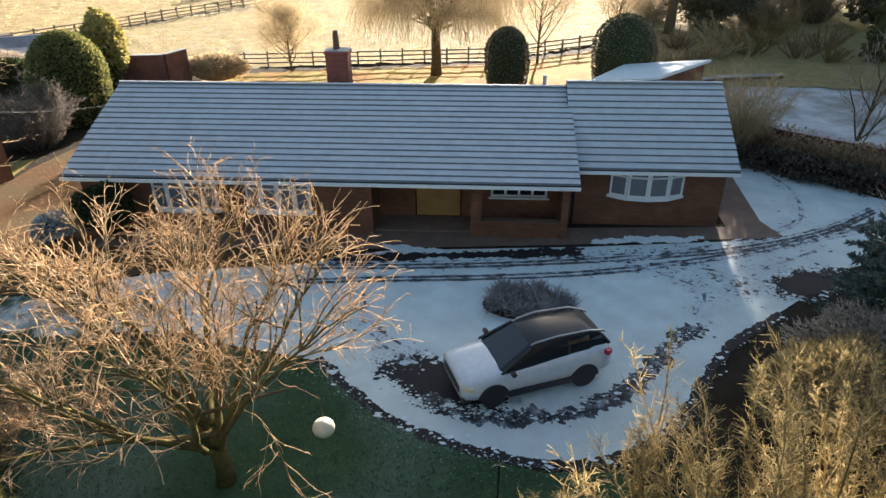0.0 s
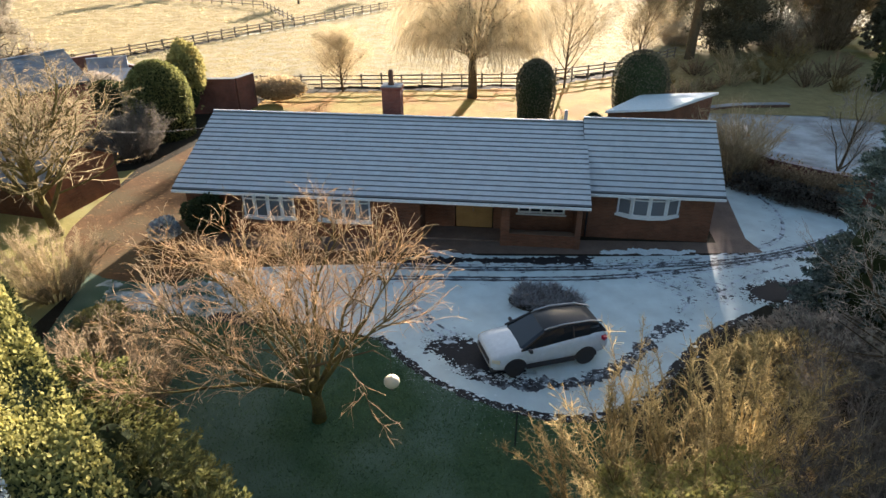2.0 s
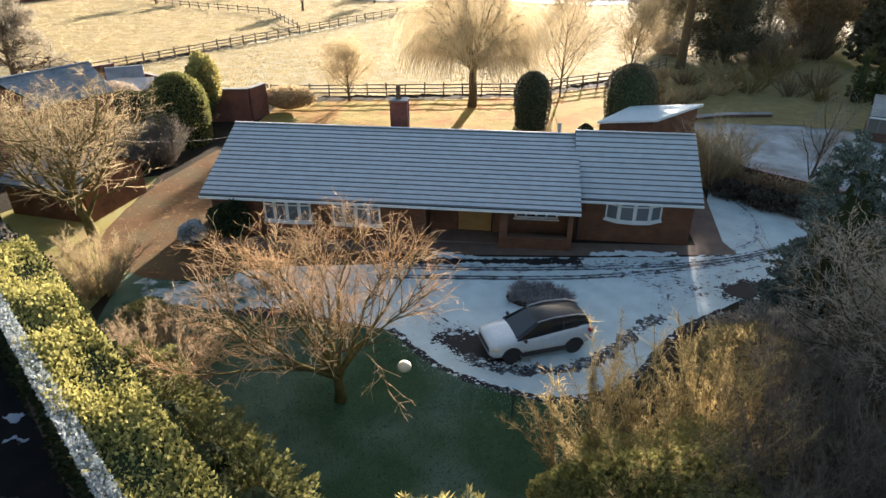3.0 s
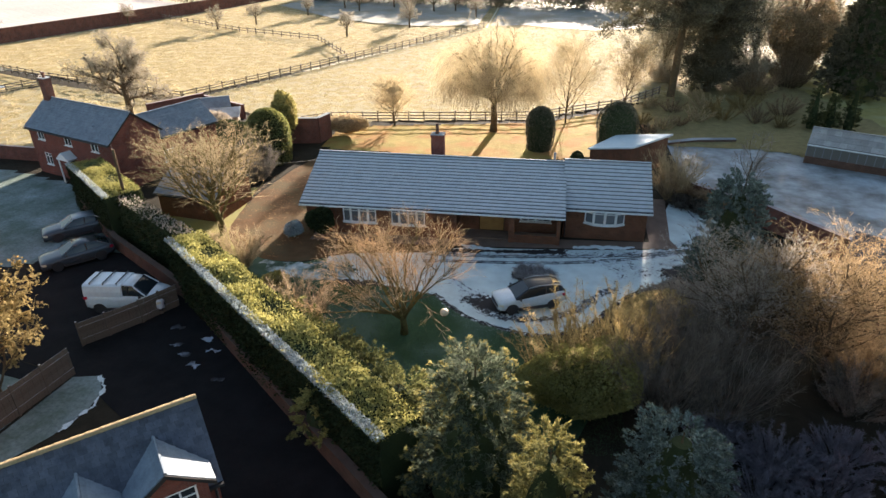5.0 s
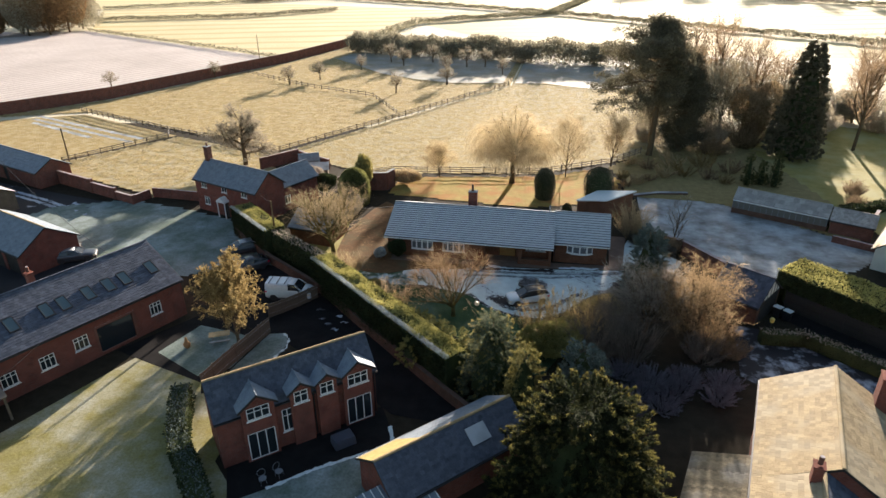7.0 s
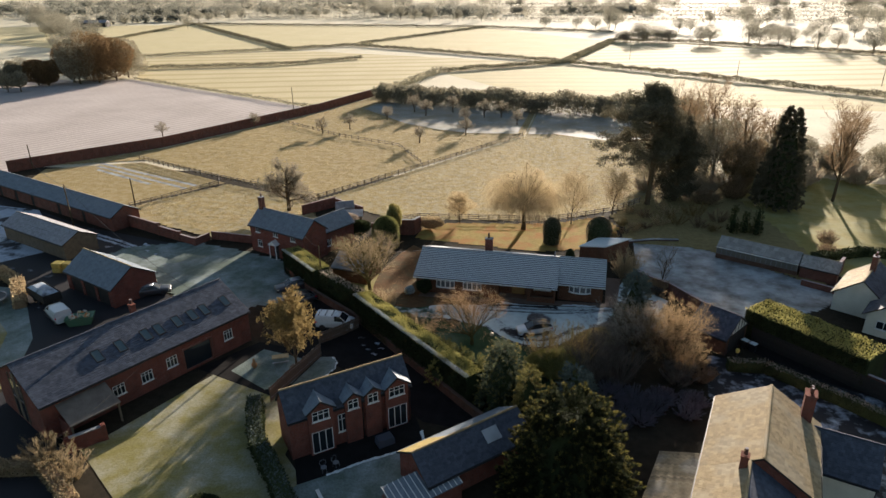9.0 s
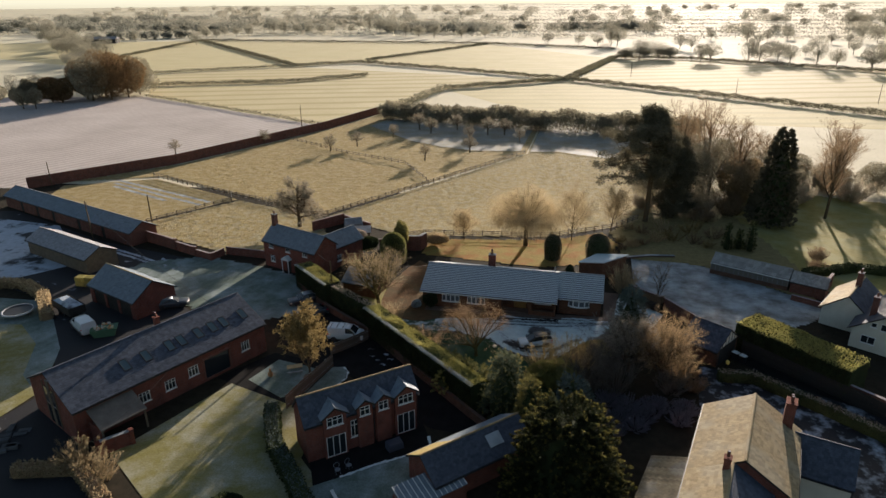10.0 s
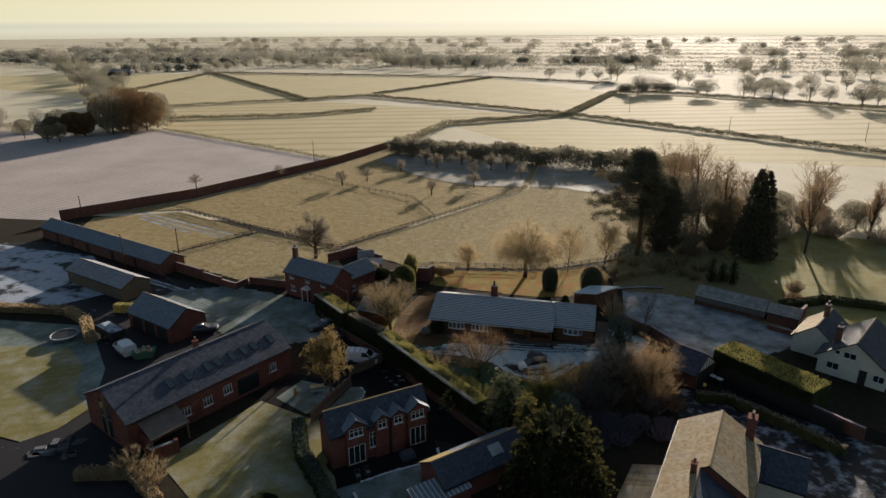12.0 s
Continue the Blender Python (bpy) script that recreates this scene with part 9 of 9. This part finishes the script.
# ---- poles and wires ----
def pole(name, x, y, h, label, arm=True, turn=0.0):
    ob = thing(name, place(x, y, 0, turn), label, "pole")
    part("shaft", Shape().tube([(0, 0, -0.1), (0, 0, h)], [0.13, 0.09], 8), M["bark"], ob)
    if arm:
        part("crossarm", Shape().box(-0.7, 0.7, -0.05, 0.05, h - 0.5, h - 0.38), M["bark"], ob)
        for dx in (-0.6, 0.0, 0.6):
            part("insulator", Shape().tube([(dx, 0, h - 0.38), (dx, 0, h - 0.2)], [0.05, 0.035], 6), M["lead"], ob)
    return ob


def wire(name, a, b, sag, label="thin dark overhead cable between poles", mat="dark_plastic", r=0.02):
    a, b = Vector(a), Vector(b)
    pts = [a.lerp(b, i / 14) - Vector((0, 0, sag * 4 * (i / 14) * (1 - i / 14))) for i in range(15)]
    ob = part(name, Shape().tube(pts, r, 4), M[mat])
    return tagged(ob, label, "cable")


pole("utility_pole", -31.3, -2.0, 6.6, "dark timber utility pole beside the hedge", False)
pole("utility_pole", -83.2, 12.0, 7.6, "pale timber pole in the farm yard", False)
pole("utility_pole", -79.4, 23.2, 5.6, "short timber pole behind the stables", False)
pole("utility_pole", -119.8, 41.5, 5.6, "timber pole beside the ploughland", False)
for x, y in ((-92, 118), (60, 215), (110, 205), (150, 190), (20, 280), (200, 178)):
    pole("utility_pole", x, y, 7.5, "distant timber pole in the fields", False)
wire("overhead_cable", (-83.2, 12.0, 7.4), (-40.5, -17.0, 6.6), 1.2)
wire("overhead_cable", (-83.2, 12.0, 7.4), (-112, 33, 6.0), 1.0)
wire("overhead_cable", (-39.2, -16.5, 6.9), (-37, -41, 5.5), 1.4, r=0.012)
wire("garden_cable", (-26.0, 6.0, 3.0), (-18.6, 6.6, 3.6), 0.25, "thin yellowish cable to the bungalow", "timber", 0.02)
wire("overhead_cable", (-31.3, -2.0, 6.5), (-37.2, 5.6, 5.0), 0.4, r=0.012)

# ---- yards and terraces ----
hb = thing("bale_stack", place(-72.0, -4.4, 0.03, 8), "stack of yellow straw bales in a net", "bales")
for i in range(3):
    for j in range(2):
        part("bale", Shape().loft([[(i * 1.5 + 0.7 + 0.68 * sx * f, (sy * 0.6 + j * 0.04) * f, 0.02 + j * 0.75 + dz) for sx, sy in ((-1, -1), (1, -1), (1, 1), (-1, 1))] for f, dz in ((0.94, 0.0), (1.0, 0.08), (1.0, 0.62), (0.94, 0.7))]), M["leaf_yellow"], hb)
tl = thing("farm_trailer", place(-66.2, -12.4, 0.016, -24), "dark loaded farm trailer", "trailer")
part("bed", Shape().box(-2.6, 2.6, -1.1, 1.1, 0.6, 0.75), M["timber_dark"], tl)
for a in ((-2.6, 2.6, -1.1, -1.03), (-2.6, 2.6, 1.03, 1.1), (-2.6, -2.53, -1.03, 1.03), (2.53, 2.6, -1.03, 1.03)):
    part("side", Shape().box(*a, 0.752, 1.7), M["timber_dark"], tl)
part("load", Shape().loft([[(2.4 * f * sx, 0.98 * f * sy, z) for sx, sy in ((-1, -1), (1, -1), (1, 1), (-1, 1))] for f, z in ((1, 0.76), (1, 1.6), (0.6, 2.05))]), M["yard_frost"], tl)
for x in (-0.7, 0.7):
    for s in (-1, 1):
        wheel(tl, x, s * 0.98, 0.36, 0.25)
part("drawbar", Shape().tube([(2.6, 0, 0.65), (3.7, 0, 0.5)], 0.06, 6), M["dark_plastic"], tl)
sk = thing("loaded_skip", place(-57.0, -16.6, 0.016, 30), "skip heaped with green and orange waste", "skip")
part("bin", Shape().loft([[(sx * (1.2 + 0.4 * f), sy * 0.85, 0.05 + 1.0 * f) for sx, sy in ((-1, -1), (1, -1), (1, 1), (-1, 1))] for f in (0, 1)]), plain("green_skip_paint", (0.06, 0.16, 0.09), 0.6), sk)
rs_ = random.Random(9)
for i in range(16):
    c = [(0.55, 0.5, 0.42), (0.5, 0.2, 0.06), (0.1, 0.22, 0.14), (0.5, 0.46, 0.3)][i % 4]
    part("waste", Shape().box(-0.3, 0.3, -0.2, 0.2, -0.08, 0.12, pose(rs_.uniform(-1.1, 1.1), rs_.uniform(-0.6, 0.6), rs_.uniform(1.05, 1.3), rs_.uniform(-40, 40), rs_.uniform(-40, 40), rs_.uniform(0, 180))), plain("waste_%d" % (i % 4), c, 0.7), sk)
tr = thing("trampoline", place(-72.6, -14.6, 0.03), "round garden trampoline with a pale rim", "trampoline")
part("rim", Shape().tube([(1.9 * math.cos(2 * math.pi * j / 24), 1.9 * math.sin(2 * math.pi * j / 24), 0.75) for j in range(25)], 0.12, 6, False), M["slab"], tr)
part("mat", Shape().tube([(0, 0, 0.7), (0, 0, 0.72)], 1.8, 24), M["dark_plastic"], tr)
for j in range(6):
    a = 2 * math.pi * j / 6
    part("leg", Shape().tube([(1.85 * math.cos(a), 1.85 * math.sin(a), 0.0), (1.85 * math.cos(a), 1.85 * math.sin(a), 0.75)], 0.03, 6), M["lead"], tr)
pt = thing("picnic_table", place(-28.9, -19.4, 0.025, 28), "pale timber garden table on the patio", "table")
part("tabletop", Shape().box(-0.9, 0.9, -0.4, 0.4, 0.7, 0.76), M["tile_pale"], pt)
for s in (-1, 1):
    part("bench", Shape().box(-0.9, 0.9, s * 0.75 - 0.14, s * 0.75 + 0.14, 0.41, 0.46), M["timber"], pt)
    part("leg_frame", Shape().tube([(s * 0.6, -0.8, 0), (s * 0.6, -0.2, 0.7), (s * 0.6, 0.2, 0.7), (s * 0.6, 0.8, 0)], 0.04, 5), M["timber"], pt)
    part("leg_rail", Shape().box(s * 0.6 - 0.035, s * 0.6 + 0.035, -0.75, 0.75, 0.34, 0.41), M["timber"], pt)
ch = thing("chiminea", place(-31.2, -21.0, 0.022), "small terracotta chiminea on the patio edge", "stove")
part("pot", Shape().tube([(0, 0, 0.0), (0, 0, 0.15), (0, 0, 0.45), (0, 0, 0.7), (0, 0, 1.1)], [0.12, 0.26, 0.32, 0.15, 0.11], 14), plain("terracotta", (0.42, 0.20, 0.08), 0.8), ch, smooth=True)
part("stand", Shape().tube([(0.2, 0.2, 0), (0.1, 0.1, 0.12)], 0.02, 5).tube([(-0.2, 0.2, 0), (-0.1, 0.1, 0.12)], 0.02, 5).tube([(0, -0.28, 0), (0, -0.14, 0.12)], 0.02, 5), M["dark_plastic"], ch)
cv = thing("covered_furniture", place(-13.6, -29.6, 0.03, 42), "garden furniture under a grey cover", "garden furniture")
part("cover", Shape().loft([[(sx * 0.75 * f, sy * 0.5 * f, z) for sx, sy in ((-1, -1), (1, -1), (1, 1), (-1, 1))] for f, z in ((1.05, 0.0), (1.0, 0.6), (0.93, 0.7))]), plain("blue_grey_cover", (0.07, 0.08, 0.11), 0.6), cv)
for i, (x, y) in enumerate(((-17.6, -34.2), (-16.8, -33.4))):
    c = thing("patio_chair", place(x, y, 0.03, 40 + 25 * i), "round-backed wire patio chair on the terrace", "chair", "patio chairs")
    part("seat", Shape().tube([(0, 0, 0.42), (0, 0, 0.45)], 0.26, 14), M["lead"], c)
    part("backrest", Shape().tube([(0.28 * math.cos(a), 0.24, 0.75 + 0.3 * math.sin(a)) for a in [2 * math.pi * j / 14 for j in range(15)]], 0.02, 5), M["lead"], c)
    for sx, sy in ((-1, -1), (1, -1), (1, 1), (-1, 1)):
        part("leg", Shape().tube([(sx * 0.2, sy * 0.2, 0.0), (sx * 0.17, sy * 0.17, 0.42)], 0.015, 5), M["lead"], c)
lp_ = thing("lamp_post", place(19.6, -9.6, 0.02), "small garden lamp post with a lantern coloured amber as if lit", "lamp")
part("post", Shape().tube([(0, 0, 0), (0, 0, 1.6)], 0.05, 8), M["dark_plastic"], lp_)
# the lit look is amber colour only; the lantern gives no light
part("lantern", Shape().tube([(0, 0, 1.6), (0, 0, 1.65), (0, 0, 2.0), (0, 0, 2.15)], [0.06, 0.16, 0.22, 0.03], 6), plain("amber_lantern", (0.65, 0.5, 0.12), 0.3), lp_)
for i, (x, y) in enumerate(((21.3, -5.6), (22.0, -6.2))):
    b = thing("wheelie_bin", place(x, y, 0.025, 45), "dark wheelie bin with a frosted lid", "bin", "bins")
    part("body", Shape().loft([[(sx * (0.24 + 0.05 * f), sy * (0.3 + 0.06 * f), 0.05 + 0.95 * f) for sx, sy in ((-1, -1), (1, -1), (1, 1), (-1, 1))] for f in (0, 1)]), M["dark_plastic"], b)
    part("lid", Shape().box(-0.31, 0.31, -0.38, 0.38, 1.003, 1.08), M["snow"], b)
hw_ = thing("paving_circle", place(-26.6, -20.0, 0.028, 20), "round grey slab circle on the patio", "paving")
part("disc", Shape().tube([(0, 0, 0), (0, 0, 0.05)], 0.9, 20), M["paving"], hw_)
rsl = random.Random(31)
for i in range(16):
    x, y = -54.5 + 5.5 * rsl.random(), -39.0 + 3.6 * rsl.random()
    sl_ = thing("slab_stack", place(x, y, 0.035, rsl.choice((28, 28, 118)) + rsl.uniform(-6, 6)), "low stack of frosted paving slabs on the terrace", "paving slabs", "slab stacks")
    for q in range(rsl.randrange(1, 4)):
        part("slab", Shape().box(-0.6 + 0.04 * q, 0.6, -0.3, 0.3 - 0.03 * q, 0.13 * q, 0.13 * q + 0.12), M["slab_dim"], sl_)
gl = thing("small_glasshouse", place(-39.4, 27.6, 0, 30), "small frosted garden glasshouse", "glasshouse")
part("glass_body", Shape().loft([[(sx, sy * 1.1 * f, z) for sx, sy in ((-1.6, -1), (1.6, -1), (1.6, 1), (-1.6, 1))] for f, z in ((1, 0), (1, 1.5), (0.05, 2.4))]), M["slab"], gl)
part("frame", Shape().tube([(-1.62, 0, 2.42), (1.62, 0, 2.42)], 0.05, 5), M["white"], gl)
hc = thing("horse_shelter", place(-36, 23.0, 0, 20), "low pale-roofed garden shelter", "shed")
part("body", Shape().box(-1.4, 1.4, -1, 1, 0, 1.7), M["timber"], hc)
part("roof", Shape().add([(-1.6, -1.2, 1.72), (1.6, -1.2, 1.72), (1.6, 1.2, 2.2), (-1.6, 1.2, 2.2), (-1.6, -1.2, 1.8), (1.6, -1.2, 1.8), (1.6, 1.2, 2.28), (-1.6, 1.2, 2.28)], [(3, 2, 1, 0), (4, 5, 6, 7), (0, 1, 5, 4), (1, 2, 6, 5), (2, 3, 7, 6), (3, 0, 4, 7)]), M["slab"], hc)
round_bush("near_bush", place(-24.2, -41.8), 300, "dark rounded evergreen at the lawn's end", 1.5, 1.5, 2.8, "hedge_dark", 5000, 0.18)
twig_shrub("near_shrub", place(-41.5, -38.6), 301, "leafless buff shrub by the gate wall", 3.2, 2.4, 46, "twig_gold", 0.9, rmin=0.012)
twig_shrub("near_shrub", place(-38.2, -39.6), 302, "leafless buff shrub by the lawn", 2.8, 2.0, 40, "twig_gold", 0.9, rmin=0.012)
hedge("gate_hedge", [(-46.5, -41.0), (-41.0, -39.4), (-35.5, -42.5)], 1.2, 1.2, "twig_gold", "low buff hedge near the gate wall", 60, 0.2, 303, cmat="twig_brown")

# tussocks of frosted grass on the pastures
def tussocks(name, poly, n, seed, mat, label, size=0.2):
    rng = np.random.default_rng(seed)
    P = np.array(poly, float)
    lo, hi = P.min(axis=0), P.max(axis=0)
    q = lo + rng.random((n, 2)) * (hi - lo)
    ok = np.zeros(n, bool)
    j = len(P) - 1
    for i in range(len(P)):
        ok ^= ((P[i, 1] > q[:, 1]) != (P[j, 1] > q[:, 1])) & (q[:, 0] < (P[j, 0] - P[i, 0]) * (q[:, 1] - P[i, 1]) / (P[j, 1] - P[i, 1] + 1e-9) + P[i, 0])
        j = i
    clump = np.array([noise.noise((x * 0.35, y * 0.35, seed)) for x, y in q])
    q = q[ok & (clump > -0.12)]
    c = np.repeat(q, 7, axis=0)
    b = np.column_stack([c + rng.normal(0, 0.13, c.shape), np.full(len(c), 0.03)])
    D = np.column_stack([rng.normal(0, 0.5, (len(c), 2)), np.full(len(c), 0.8)])
    ob = part(name, quads(name, sprays(rng, b, D, size, 0.12, 0.4), M[mat]), M[mat])
    return tagged(ob, label, "grass", kind="stuff")


tussocks("grass", [(-46, 35), (-30, 28), (-3, 32), (10, 41), (28, 62), (30, 118), (-13, 124), (-14.6, 95)], 16000, 400, "withy", "frosted golden grass tussocks on the pasture")
tussocks("grass", [(-97, 55), (-48, 36), (-15, 96), (-15, 124), (-76, 128), (-82, 112)], 12000, 401, "withy", "frosted golden grass tussocks in the orchard", 0.24)
tussocks("grass", [(-70, 39), (-49, 32), (-39, 18), (-58, 14), (-80, 21)], 3000, 402, "withy", "rough grass tussocks in the small paddock", 0.26)


# frayed edges: flecks of bare ground in the snow and of snow on the bare ground
def flecks(name, lines, n, spread, size, z, mat, label, seed):
    rng = np.random.default_rng(seed)
    out = []
    for line in lines:
        P = np.array(line, float)
        i = rng.integers(0, len(P) - 1, n)
        f = rng.random((n, 1))
        c = P[i] * (1 - f) + P[i + 1] * f + rng.normal(0, spread, (n, 2))
        r = size * rng.lognormal(0, 0.6, n)
        a0 = rng.random(n) * 6.28
        ang = a0[:, None] + np.arange(6) * (math.pi / 3)
        rad = r[:, None] * rng.uniform(0.45, 1.2, (n, 6))
        out.append(np.stack([c[:, :1] + rad * np.cos(ang) * 1.5, c[:, 1:] + rad * np.sin(ang), np.broadcast_to(z + rng.random((n, 1)) * 0.002, ang.shape)], axis=-1))
    ob = part(name, quads(name, np.concatenate(out), M[mat], 6), M[mat])
    return tagged(ob, label, "ground", kind="stuff")


CARPATCH = [(-6.4, -7.0), (-5.2, -6.6), (-4.0, -7.1), (-3.0, -8.3), (-3.1, -8.7), (-4.5, -8.8), (-5.6, -8.0), (-6.4, -7.0)]
STRIP = [(-5.0, -8.5), (-3.1, -8.95), (-1.3, -8.75), (0.1, -7.9), (1.2, -6.9), (2.2, -5.4), (3.2, -4.9)]
EDGE = [(-8.0, -6.9), (-7.0, -8.0), (-5.5, -9.25), (-3.6, -10.05), (-1.9, -10.4), (-0.3, -10.1), (1.4, -8.9), (3.4, -6.0), (5.8, -4.0)]
RIGHT = [(6.1, -2.0), (7.2, -1.3), (8.3, -1.0), (9.4, -1.4), (8.4, -2.4), (7.0, -3.2), (6.1, -2.9), (6.1, -2.0)]
FRONT = [(-9.5, -1.3), (-6.8, -0.85), (-4, -0.7), (0.3, -0.3), (4.0, 0.2)]
flecks("bare_flecks", [CARPATCH, STRIP, RIGHT, FRONT], 320, 0.15, 0.022, 0.0186, "bare_drive", "flecks of bare tarmac showing through snow", 500)
flecks("snow_flecks", [CARPATCH, STRIP, RIGHT, EDGE], 320, 0.14, 0.022, 0.0212, "snow", "flecks of snow on the bare tarmac", 501)
flecks("bare_flecks", [line for line, _ in RUTS], 420, 0.3, 0.018, 0.0226, "rut", "flecks of trodden snow between the wheel ruts", 502)


def grass_patch(name, lo, hi, n, mat, label, seed, size, keep):
    rng = np.random.default_rng(seed)
    q = np.array(lo) + rng.random((n, 2)) * (np.array(hi) - np.array(lo))
    q = q[keep(q[:, 0], q[:, 1], rng)]
    P = np.column_stack([q, np.full(len(q), 0.018)])
    D = np.column_stack([rng.normal(0, 0.5, (len(q), 2)), np.full(len(q), 0.7)])
    ob = part(name, quads(name, sprays(rng, P, D, size, 0.09, 0.4), M[mat]), M[mat])
    return tagged(ob, label, "grass", kind="stuff")


flecks("fallen_leaves", [[(-24.2, 11), (-24.6, 4), (-23.6, -1.2), (-20.5, -3.4)], [(-22, 13), (-22.4, 5), (-21.6, -1.5)], [(-20.6, 12), (-20.8, 4), (-20, -2.5)]], 900, 0.8, 0.022, 0.027, "leaf_litter_dry", "brown fallen leaves strewn over the gravel", 503)
EX, EY = np.array([p[0] for p in EDGE]), np.array([p[1] for p in EDGE])
grass_patch("lawn_grass", (-20, -19), (2.5, -6.2), 90000, "lawn_blade", "short grass of the front lawn, coloured for shade", 510, 0.09,
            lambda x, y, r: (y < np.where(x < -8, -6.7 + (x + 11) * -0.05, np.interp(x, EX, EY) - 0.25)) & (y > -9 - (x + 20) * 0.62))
grass_patch("rimed_grass", (-12, -14), (2.5, -6.2), 60000, "frost_blade", "rimed grass at the lawn's edge", 511, 0.06,
            lambda x, y, r: (y < np.interp(x, EX, EY) - 0.12) & (x > -9) & (r.random(len(x)) < np.exp(-(np.interp(x, EX, EY) - y) / 0.42)))
